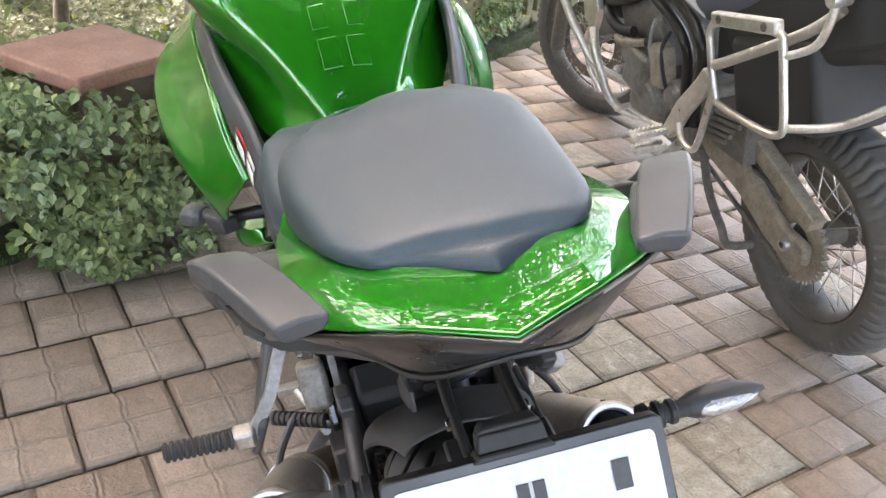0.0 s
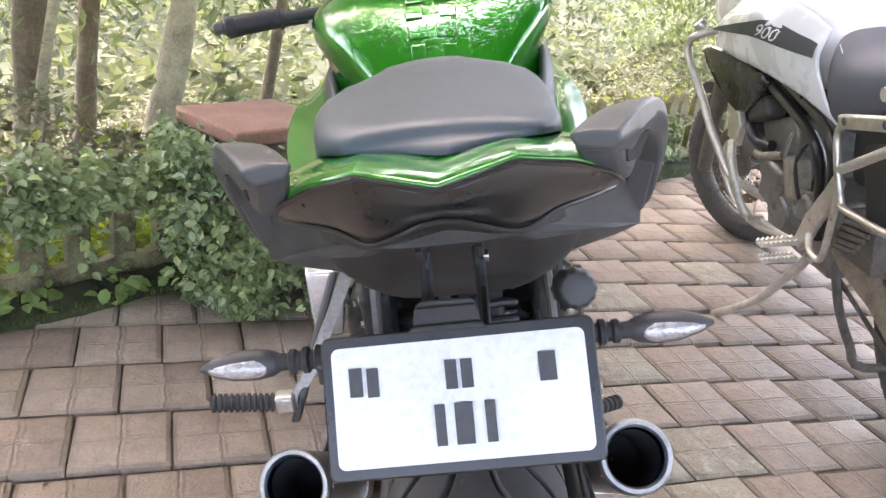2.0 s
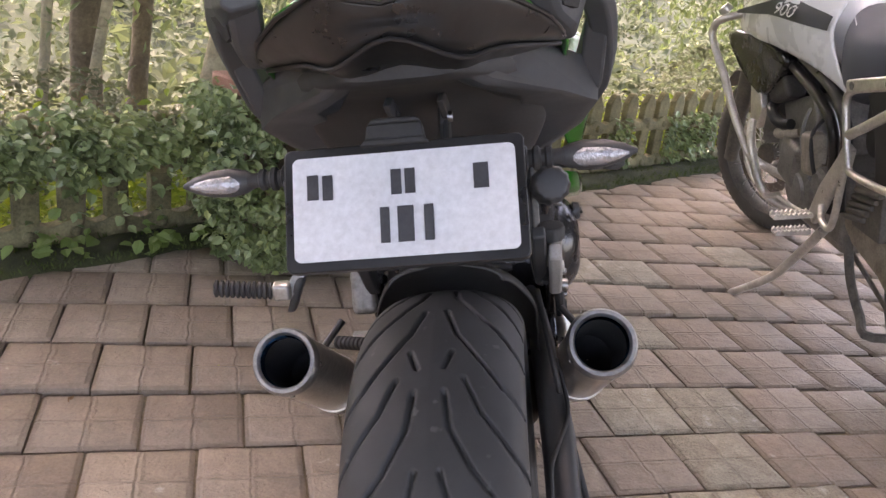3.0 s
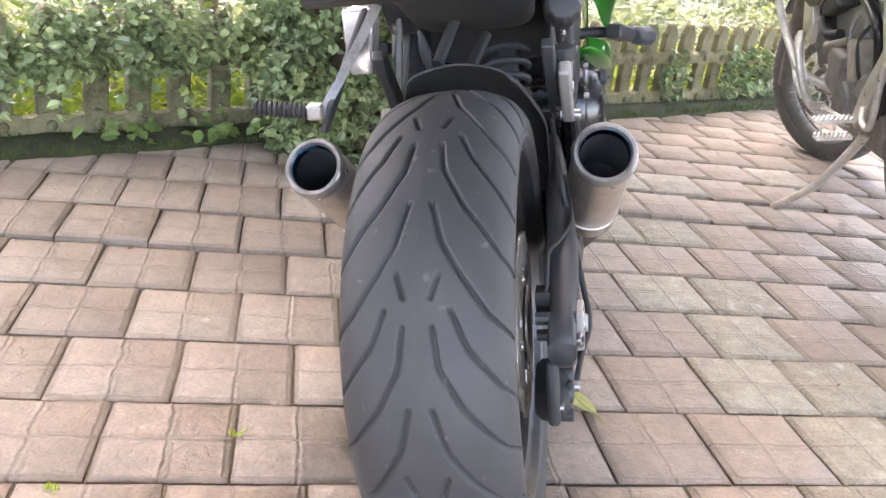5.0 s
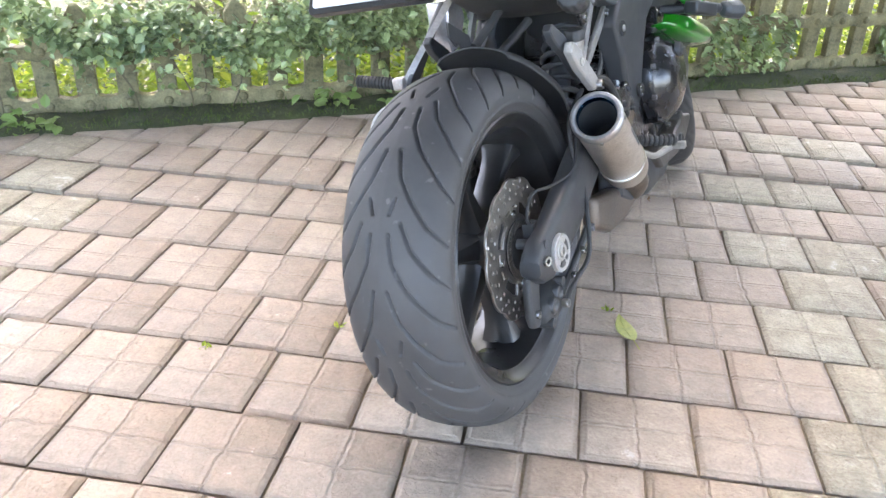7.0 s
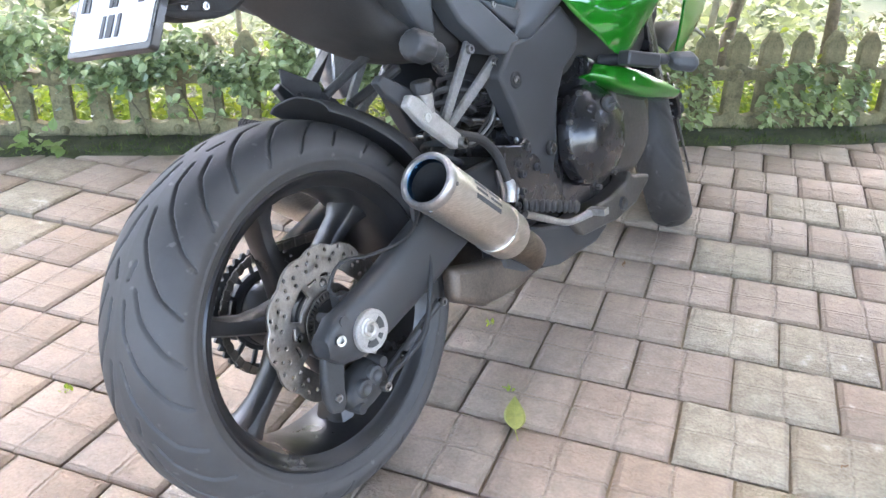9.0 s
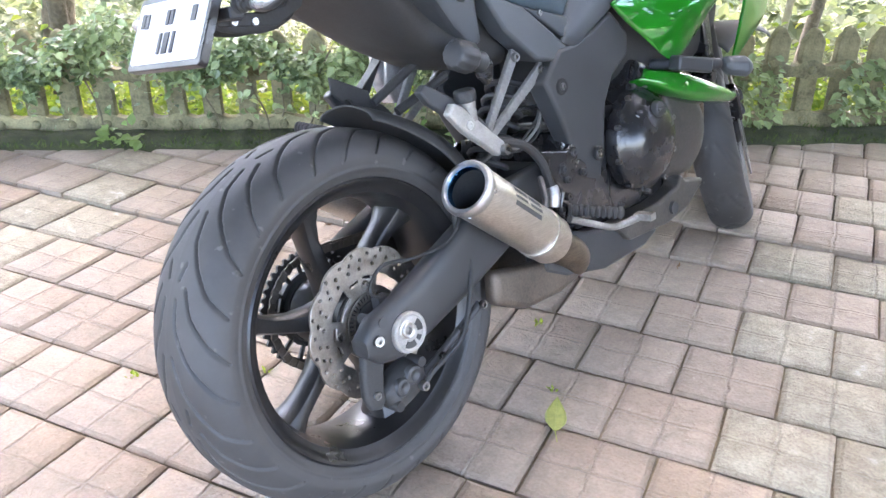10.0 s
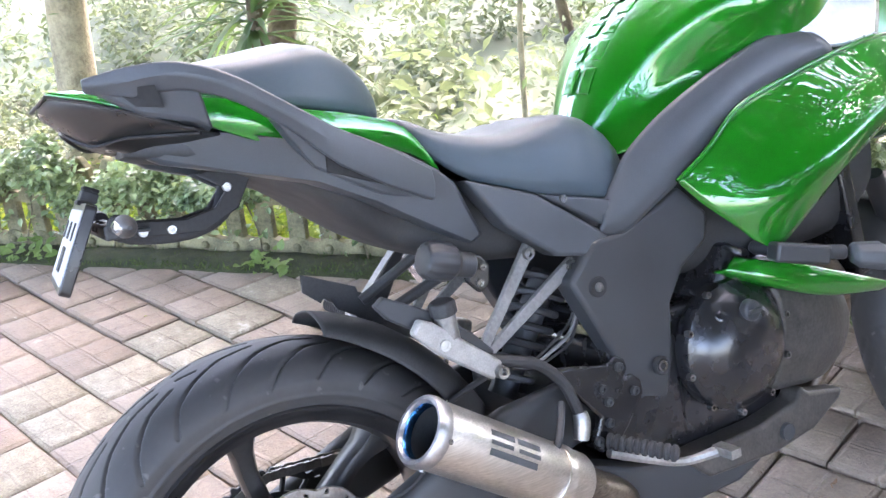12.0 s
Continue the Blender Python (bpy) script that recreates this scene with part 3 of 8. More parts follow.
def weeds_behind(rg, c):
    e = rg.uniform(-4, 6, c)
    n = rg.uniform(1.98, 2.7, c)
    z = -0.03 - 0.3 * np.maximum(0, n - 2.05) + np.abs(rg.normal(0, 0.16, c))
    return np.stack([R2 * (e - n), R2 * (e + n), z], 1)


tagged(cloud("weeds", weeds_behind, 24000, 0.045, WEED, 31, droop=0.1, spread=1.0, long=2.0, rich=True), "bright yellow-green weeds growing behind the fence", "weeds", kind="stuff")


def sprigs(rg, c):
    base = np.array([(-1.0, 1.74), (0.32, 1.74), (0.62, 1.73), (-2.1, 1.75), (0.05, 1.76)])[rg.integers(0, 5, c)]
    e, n = base[:, 0] + rg.normal(0, 0.06, c), base[:, 1] + rg.normal(0, 0.025, c)
    return np.stack([R2 * (e - n), R2 * (e + n), 0.03 + np.abs(rg.normal(0, 0.05, c))], 1)


tagged(cloud("creeping_weed", sprigs, 150, 0.046, SPROUT, 33, droop=0.2, spread=0.8, long=1.4, face=(0.5, -0.5, 0.3), rich=True), "light green weed leaves sprouting over the kerb", "weeds", kind="stuff")


# ---- trees ----


def tree(label, base, lean, height, r, bark, crown_n, crown_r, leaf, seed, limbs=5, crown_mat=None, low=0.28):
    rg = random.Random(seed)
    b = Vector(base)
    t = thing("tree", label, "tree", group="trees behind the fence", m=Matrix.Translation(b))
    pts, rad = [], []
    for i in range(9):
        k = i / 8
        pts.append((lean[0] * k * height + rg.uniform(-0.03, 0.03), lean[1] * k * height + rg.uniform(-0.03, 0.03), k * height - 0.2))
        rad.append(r * (1.25 if i == 0 else 1) * (1 - 0.55 * k))
    s = Shape()
    s.tube(pts, rad, 14, 4)
    for v in range(len(s.v)):
        x, y, z = s.v[v]
        w = noise.noise(Vector((x * 9, y * 9, z * 3))) * r * 0.14
        s.v[v] = (x + w, y + w * 0.7, z)
    part("trunk", s, bark, t, sharp=180)
    tips = []
    for k in range(limbs):
        f = rg.uniform(low, 0.95)
        p0 = Vector(pts[int(f * 8)])
        a = rg.uniform(0, 6.28)
        ln = rg.uniform(0.5, 1.0) * crown_r * (1.3 - 0.5 * f)
        p2 = p0 + Vector((math.cos(a) * ln, math.sin(a) * ln, ln * rg.uniform(-0.05, 0.5)))
        p1 = (p0 + p2) / 2 + Vector((0, 0, -0.06 * ln))
        s = Shape()
        s.tube([p0, p1, p2], [r * 0.28, r * 0.18, r * 0.07], 7, 4)
        part("limb", s, bark, t, sharp=180)
        tips += [p2, p1]
    top = Vector(pts[-1])
    centres = [np.array(q) for q in tips] + [np.array(top + Vector((rg.uniform(-1, 1), rg.uniform(-1, 1), rg.uniform(-0.4, 0.8))) * crown_r * 0.8) for _ in range(9)]

    def place(rgn, c):
        C = np.array(centres)[rgn.integers(0, len(centres), c)]
        return C + rgn.normal(0, 0.24 * crown_r, (c, 3)) * np.array([1, 1, 0.7])
    cloud("crown", place, crown_n, leaf, crown_mat or CROWN, seed, droop=0.7, spread=0.9, long=2.6, parent=t)


def on_land(x, y):
    return (x, y, land(x, y))


tree("pale slender leaning tree trunk behind the fence", on_land(-1.83, 3.92), (0.19, 0.06), 7.5, 0.088, BARK, 20800, 2.0, 0.085, 51, 9, low=0.45)
tree("dark straight trunk with level branches", on_land(-2.53, 4.71), (0.06, 0.027), 8.0, 0.072, BARK_DARK, 31200, 2.6, 0.085, 52, 15, low=0.28)
tree("brown mossy tree trunk", on_land(-2.57, 4.14), (0.03, 0.016), 8.0, 0.105, BARK_DARK, 20800, 2.3, 0.085, 53, 9, low=0.45)
tree("thin pale trunk leaning over the weeds", on_land(-2.29, 3.50), (0.115, 0.055), 6.5, 0.032, BARK, 10400, 1.6, 0.085, 55, 7, low=0.45)
tree("thin pale green trunk behind the hedge", on_land(-2.46, 3.41), (0.05, 0.028), 7.0, 0.032, BARK, 10400, 1.6, 0.085, 54, 7, low=0.45)
tree("slender grey trunk forked low", on_land(-1.63, 6.05), (0.10, 0.023), 7.0, 0.055, BARK_DARK, 18200, 2.2, 0.085, 56, 12, low=0.45)
tree("sturdy pale trunk behind the hedge", on_land(-4.385, 0.145), (0.02, 0.08), 7.5, 0.125, BARK, 18200, 2.3, 0.085, 57, 8, low=0.45)
tree("brown trunk by the sword-leaved plant", on_land(-4.29, 1.29), (0.04, 0.10), 7.0, 0.105, BARK_DARK, 15600, 2.2, 0.085, 59, 8, low=0.45)
tree("thin straight sapling on the slope", on_land(-3.96, 3.00), (0.02, 0.03), 6.0, 0.024, BARK, 7800, 1.6, 0.085, 58, 7, low=0.45)
tree("slim bent sapling on the slope", on_land(-3.53, 3.56), (-0.13, -0.16), 6.0, 0.045, BARK_DARK, 7800, 1.6, 0.085, 63, 7, low=0.45)
tree("slim sapling leaning over the fence", on_land(-0.53, 2.90), (0.07, 0.03), 4.0, 0.018, BARK, 9100, 1.4, 0.085, 60, 9, low=0.45)
tree("slim brown sapling with hanging leaves", on_land(-0.05, 3.06), (0.02, 0.01), 4.2, 0.028, BARK_DARK, 10400, 1.5, 0.085, 61, 10, low=0.45)
tree("bushy young tree with hanging leaves", on_land(2.2, 6.3), (0.0, 0.02), 5.0, 0.06, BARK_DARK, 36400, 2.2, 0.085, 62, 12, low=0.28)


# unseen trees, added to screen the sky and break up reflections in the paint
for k, (x, y, h) in enumerate(((5.0, -3.2, 8.0), (-3.8, -3.8, 8.0), (1.2, -5.6, 9.0), (6.2, 2.6, 8.5), (-8.0, -6.0, 8.0))):
    tree("unseen tall tree added to shade the paving", (x, y, -0.03), (0.02 * (-1) ** k, 0.01), h, 0.17, BARK_DARK, 17000, 5.2, 0.36, 80 + k, 16, SHADE, 0.6)



def sword_plant():
    t = thing("sword_leaved_plant", "tufted plant with long arching sword leaves behind the hedge", "plant", m=Matrix.Translation(on_land(-3.72, 1.13)))
    s = Shape()
    s.tube([(0, 0, -0.1), (0.02, 0, 0.7), (0, 0.02, 1.5)], [0.06, 0.05, 0.045], 10, 3)
    part("stem", s, BARK_DARK, t, sharp=180)
    rg = random.Random(17)
    for k in range(70):
        a, el = rg.uniform(0, 6.28), rg.uniform(-0.3, 1.2)
        ln = rg.uniform(0.5, 0.8)
        base = Vector((0, 0, 1.5 - rg.uniform(0, 0.35)))
        pts = []
        for j in range(6):
            q = j / 5
            pts.append(base + Vector((math.cos(a) * math.cos(el) * ln * q, math.sin(a) * math.cos(el) * ln * q, math.sin(el) * ln * q - 0.42 * ln * q * q)))
        side = Vector((-math.sin(a), math.cos(a), 0))
        w = [0.012, 0.02, 0.02, 0.016, 0.009, 0.001]
        s = Shape()
        s.loops([[p - side * x, p + Vector((0, 0, -x * 0.4)), p + side * x] for p, x in zip(pts, w)], closed=False, caps=False)
        part("sword_leaf", s, PALMY, t, sharp=180)


sword_plant()


def shrubs_mid(rg, c):
    k = 150
    ce, cn = rg.uniform(-9, 11, k), rg.uniform(2.7, 9.5, k)
    cs = rg.uniform(0.25, 0.7, k)
    i = rg.integers(0, k, c)
    d = rg.normal(0, 1, (c, 3))
    d /= np.linalg.norm(d, axis=1)[:, None]
    e = ce[i] + d[:, 0] * cs[i] * rg.random(c) ** 0.4
    n = cn[i] + d[:, 1] * cs[i] * rg.random(c) ** 0.4
    z = -0.03 - 0.3 * np.maximum(0, n - 2.05) + np.abs(d[:, 2]) * cs[i] * 1.3
    return np.stack([R2 * (e - n), R2 * (e + n), z], 1)


def hillside(rg, c):
    k = 1500
    ce, cn = rg.uniform(-50, 60, k), 7.5 + 60 * rg.random(k) ** 1.6
    cs = rg.uniform(0.5, 1.3, k) * (0.6 + cn / 40)
    i = rg.integers(0, k, c)
    d = rg.normal(0, 1, (c, 3))
    d /= np.linalg.norm(d, axis=1)[:, None]
    q = rg.random(c) ** 0.35
    e, n = ce[i] + d[:, 0] * cs[i] * q, cn[i] + d[:, 1] * cs[i] * q
    base = np.where(cn[i] < 9, -0.03 - 0.3 * (cn[i] - 2.05), np.where(cn[i] < 14, -2.12 - 0.12 * (cn[i] - 9), -2.72 + 0.26 * (cn[i] - 14)))
    return np.stack([R2 * (e - n), R2 * (e + n), base + (d[:, 2] * 0.9 + 0.7) * cs[i] * 1.2], 1)


tagged(cloud("shrubs", shrubs_mid, 190000, 0.048, BUSH, 71, droop=0.2, spread=1.0, long=2.0), "pale green shrubs on the slope behind the fence", "shrubs", kind="stuff")
tagged(cloud("far_woods", hillside, 330000, 0.23, FAR, 72, droop=0.3, spread=1.0, long=1.8), "hazy pale green woods on the hillside beyond", "woods", kind="stuff")

# ---------- the green sports tourer ----------
WIDEN, DRIFT = 0.035, 0.036
BIKE = pose(0.0, 0, 0.308, 0, -12.8, 0) @ pose(0, 0, -0.315)
bike = thing("motorcycle", "metallic green sports touring motorcycle leaning on its side stand", "motorcycle", m=BIKE)


def bolt(parent, p, d=(1, 0, 0), r=0.007, h=0.006, mat=None):
    """A socket-head bolt at p, its head facing d."""
    s = Shape()
    m = aim(p, d)
    s.lathe([(r * 0.45, 0.0015), (r * 0.5, h * 0.98), (r * 0.92, h), (r, h * 0.75), (r, -0.002)], 14, m)
    return part("bolt", s, mat or SCREW, parent)


def ribbed(s, a, b, r0, r1, n):
    """A rod from a to b with n raised ribs, as one skin."""
    pts, rad = [], []
    for k in range(n):
        for f, r in ((0.0, r0), (0.15, r1), (0.6, r1), (0.75, r0)):
            pts.append(a.lerp(b, (k + f) / n))
            rad.append(r)
    pts.append(b)
    rad.append(r0 * 0.7)
    s.tube(pts, rad, 14, 1)


def groove_depth(s, phi, lines, per, half):
    """How deep the tread is cut at s (0 crown, 1 shoulder) and phi (turns of the pattern)."""
    best = np.full(s.shape, 1e9)
    for line, wid in lines:
        for (s0, p0), (s1, p1) in zip(line, line[1:]):
            for sh in (-1, 0, 1):
                ax, ay = s0 * half, (p0 + sh) * per
                bx, by = s1 * half, (p1 + sh) * per
                px, py = s * half, phi * per
                t = np.clip(((px - ax) * (bx - ax) + (py - ay) * (by - ay)) / ((bx - ax) ** 2 + (by - ay) ** 2), 0, 1)
                dd = np.hypot(px - ax - t * (bx - ax), py - ay - t * (by - ay)) / wid
                best = np.minimum(best, dd)
    return np.clip(1.35 - best, 0, 1)


REAR_LINES = [
    ([(0.20, -0.05), (0.13, 0.06)], 0.0022),
    ([(0.14, 0.20), (0.19, 0.39), (0.40, 0.59), (0.78, 0.83), (1.0, 0.92)], 0.0024),
    ([(0.31, 0.12), (0.46, 0.30), (0.78, 0.50), (1.0, 0.60)], 0.0024),
    ([(0.11, 0.585), (0.22, 0.80), (0.42, 0.97), (0.66, 1.14), (0.96, 1.26)], 0.0024),
]


def tread_tyre(prof, nseg, lines, periods, start, half, depth, ncols):
    """A tyre about the X axis at the origin, its grooves cut into the mesh. prof: half of (x, r), crown to bead."""
    pc = np.array(curve([(*q, 0) for q in prof], 12))[:, :2]
    arc = np.concatenate([[0], np.cumsum(np.hypot(*np.diff(pc, axis=0).T))])
    s_half = np.linspace(0, arc[-1], ncols)
    x_half, r_half = np.interp(s_half, arc, pc[:, 0]), np.interp(s_half, arc, pc[:, 1])
    x = np.concatenate([-x_half[:0:-1], x_half])
    r = np.concatenate([r_half[:0:-1], r_half])
    frac = np.concatenate([s_half[:0:-1], s_half]) / half
    al = np.arange(nseg) * 2 * math.pi / nseg
    A, F = np.meshgrid(al, frac, indexing="ij")
    phi = ((A * 180 / math.pi - start) / (360 / periods) ) % 1.0
    per = 2 * math.pi * prof[0][1] / periods
    cut = groove_depth(F, phi, lines, per, half) * (F < 1.06)
    rr = r[None, :] - cut * depth
    v = np.stack([np.broadcast_to(x[None, :], rr.shape), rr * np.cos(A), rr * np.sin(A)], 2).reshape(-1, 3)
    nc = len(x)
    i, j = np.meshgrid(np.arange(nseg), np.arange(nc - 1), indexing="ij")
    a = (i * nc + j).ravel()
    b = (((i + 1) % nseg) * nc + j).ravel()
    me = bpy.data.meshes.new("tyre")
    me.from_pydata(v.tolist(), [], np.stack([a, a + 1, b + 1, b], 1).tolist())
    me.polygons.foreach_set("use_smooth", [True] * len(me.polygons))
    return me


def placed(ob, m):
    ob.matrix_basis = m
    return ob


def sport_rim(r_out, half_w, spokes, name, parent, m):
    """Black cast rim with its spokes and hub."""
    s = Shape()
    h = half_w
    s.lathe([(r_out, h), (r_out - 0.004, h + 0.004), (r_out - 0.010, h + 0.001), (r_out - 0.014, h - 0.008), (r_out - 0.026, h - 0.014), (r_out - 0.034, h * 0.55), (r_out - 0.037, 0),
             (r_out - 0.034, -h * 0.55), (r_out - 0.026, -h + 0.014), (r_out - 0.014, -h + 0.008), (r_out - 0.010, -h - 0.001), (r_out - 0.004, -h - 0.004), (r_out, -h),
             (r_out - 0.012, -h * 0.5), (r_out - 0.02, 0), (r_out - 0.012, h * 0.5)], 96, closed=True)
    root = placed(part(name, s, GLOSS_BLACK, parent, "black cast wheel rim", sharp=40), m)
    s = Shape()
    s.lathe([(0.022, 0.07), (0.05, 0.07), (0.056, 0.06), (0.05, 0.03), (0.046, 0), (0.05, -0.03), (0.06, -0.06), (0.056, -0.075), (0.022, -0.075)], 32)
    part("hub", s, GLOSS_BLACK, root, sharp=40)
    for k in range(spokes):
        s = Shape()
        a = 2 * math.pi * k / spokes + 0.72
        ca, sa = math.cos(a), math.sin(a)
        rings = []
        for t, w, d, bend in ((0.044, 0.028, 0.034, 0.0), (0.07, 0.021, 0.030, 0.004), (0.11, 0.0155, 0.026, 0.009), (0.15, 0.0145, 0.026, 0.009), (0.18, 0.017, 0.030, 0.005), (r_out - 0.03, 0.030, 0.040, 0.0)):
            ring = []
            for q in range(10):
                b = 2 * math.pi * q / 10
                x, tt = d * math.copysign(abs(math.cos(b)) ** 0.6, math.cos(b)), w * math.copysign(abs(math.sin(b)) ** 0.75, math.sin(b)) + bend
                ring.append((x, t * ca - tt * sa, t * sa + tt * ca))
            rings.append(ring)
        s.loops(rings)
        part("spoke", s, GLOSS_BLACK, root, sharp=40)
    return root


def petal_disc(r_out, r_in, waves, holes, thick, name, mat, parent, m, nt=300, nr=20, band=None, windows=()):
    """A brake disc with a wavy edge, drilled holes in its band and windows (r0, r1, from, to degrees) inside it."""
    v, f = [], []
    pitch = 2 * math.pi / holes
    band = band or r_in
    spots = [(band + (r_out - band) * q, p * pitch) for q, p in ((0.20, 0.1), (0.36, 0.55), (0.52, 0.0), (0.62, 0.42), (0.76, 0.72), (0.86, 0.25))]
    for i in range(nt):
        a = 2 * math.pi * i / nt
        ro, ri = r_out + 0.0030 * (2 * abs(math.cos(waves * a / 2)) - 1), r_in
        for j in range(nr):
            r = ri + (ro - ri) * j / (nr - 1)
            v.append((0, r * math.cos(a), r * math.sin(a)))
    for i in range(nt):
        turn = 360 * (i + 0.5) / nt
        for j in range(nr - 1):
            a, r = radians(turn) % pitch, r_in + (r_out - r_in) * (j + 0.5) / (nr - 1)
            if any(math.hypot((r - q) * 1.0, r * min(abs(a - p), pitch - abs(a - p))) < 0.0034 for q, p in spots):
                continue
            if any(r0 < r < r1 and a0 < turn < a1 for r0, r1, a0, a1 in windows):
                continue
            k, k2 = i * nr + j, ((i + 1) % nt) * nr + j
            f.append((k, k2, k2 + 1, k + 1))
    s = Shape()
    s.add(v, f)
    return placed(part(name, s, mat, parent, "drilled petal brake disc", thick=thick, sharp=60), m)


def build_rear_wheel():
    c = Matrix.Translation((-0.003, -0.013, 0.3225))
    rim = sport_rim(0.241, 0.085, 6, "rear_wheel", bike, c)
    prof = [(0.0, 0.3200), (0.03, 0.318), (0.056, 0.312), (0.076, 0.302), (0.089, 0.289), (0.0955, 0.276), (0.0957, 0.267), (0.0942, 0.259), (0.0952, 0.2565), (0.0940, 0.253), (0.0905, 0.248), (0.087, 0.241), (0.081, 0.236)]
    me = tread_tyre(prof, 900, REAR_LINES, 9, 146.3, 0.112, 0.007, 76)
    part("tyre", me, TYRE, rim, "black road tyre with slanted grooves")
    gaps = []
    for k in range(4):
        q = 90 * k + 5
        gaps += [(0.062, 0.083, q + 26, q + 64), (0.074, 0.079, q + 4, q + 18), (0.074, 0.079, q + 72, q + 86)]
    disc = petal_disc(0.125, 0.052, 12, 12, 0.005, "brake_disc", DISC, rim, Matrix.Translation((0.078, 0, 0)), 600, 44, 0.086, gaps)
    for k in range(4):
        a = radians(90 * k)
        bolt(disc, (0.003, 0.066 * math.cos(a), 0.066 * math.sin(a)), (1, 0, 0), 0.0075, 0.004)
    s = Shape()
    s.lathe([(0.025, 0.088), (0.036, 0.086), (0.040, 0.078), (0.056, 0.075), (0.057, 0.066), (0.03, 0.060)], 40)
    part("disc_carrier", s, BLACK_DUSTY, rim)
    s = Shape()
    s.lathe([(0.051, 0.0885), (0.054, 0.0885), (0.054, 0.0865), (0.051, 0.0865)], 60, closed=True)
    s.lathe([(0.039, 0.0885), (0.042, 0.0885), (0.042, 0.0865), (0.039, 0.0865)], 60, closed=True)
    for k in range(44):
        a = 2 * math.pi * k / 44
        s.box((0.0875, 0.0465 * math.cos(a), 0.0465 * math.sin(a)), (0.002, 0.0105, 0.0034), pose(0, 0, 0, math.degrees(a)).to_3x3())
    part("sensor_ring", s, DISC, rim)
    # toothed sprocket on the far side, a thin web with cut-outs
    s = Shape()
    n = 41 * 4

    def ring_of(r_a, r_b, teeth):
        outer, inner = [], []
        for i in range(n):
            a = 2 * math.pi * i / n
            r = r_b + (0.006 if teeth and i % 4 in (1, 2) else 0)
            outer.append((r * math.cos(a), r * math.sin(a)))
            inner.append((r_a * math.cos(a), r_a * math.sin(a)))
        s.loops([[(-0.087, *p) for p in inner], [(-0.087, *p) for p in outer], [(-0.081, *p) for p in outer], [(-0.081, *p) for p in inner], [(-0.087, *p) for p in inner]], caps=False)
    ring_of(0.093, 0.103, True)
    ring_of(0.058, 0.070, False)
    for k in range(15):
        a = 2 * math.pi * k / 15
        s.tube([(-0.084, 0.066 * math.cos(a), 0.066 * math.sin(a)), (-0.084, 0.096 * math.cos(a), 0.096 * math.sin(a))], 0.0045, 6, 1)
    part("sprocket", s, BLACK, rim, "black sprocket with cut-outs")
    s = Shape()
    s.lathe([(0.03, -0.066), (0.060, -0.070), (0.062, -0.080), (0.03, -0.080)], 32)
    part("sprocket_carrier", s, BLACK, rim)


build_rear_wheel()


def build_chain():
    s = Shape()
    pts = []
    for k in range(9):
        t = k / 8
        pts.append((0.0 + 0.50 * t, 0.315 + 0.106 - 0.045 * t))
    for k in range(9):
        a = math.radians(90 + 180 * k / 8)
        pts.insert(0, (0.106 * math.cos(a), 0.315 + 0.106 * math.sin(a)))
    for k in range(9):
        t = k / 8
        pts.insert(0, (0.50 * t, 0.315 - 0.106 + 0.09 * t))
    fine = curve([(0, *p) for p in pts], 5)
    step = 0
    for a, b in zip(fine, fine[1:]):
        mid = ((a[1] + b[1]) / 2, (a[2] + b[2]) / 2)
        ang = math.degrees(math.atan2(b[2] - a[2], b[1] - a[1]))
        ln = math.hypot(b[1] - a[1], b[2] - a[2])
        x = 0.006 if step % 2 else 0.009
        s.box((-0.084 - x, *mid), (0.002, ln * 1.15, 0.014), pose(0, 0, 0, ang).to_3x3())
        s.box((-0.084 + x, *mid), (0.002, ln * 1.15, 0.014), pose(0, 0, 0, ang).to_3x3())
        s.box((-0.084, *mid), (0.012, ln * 0.5, 0.008), pose(0, 0, 0, ang).to_3x3())
        step += 1
    part("chain", s, DISC, bike, "greased drive chain")


build_chain()


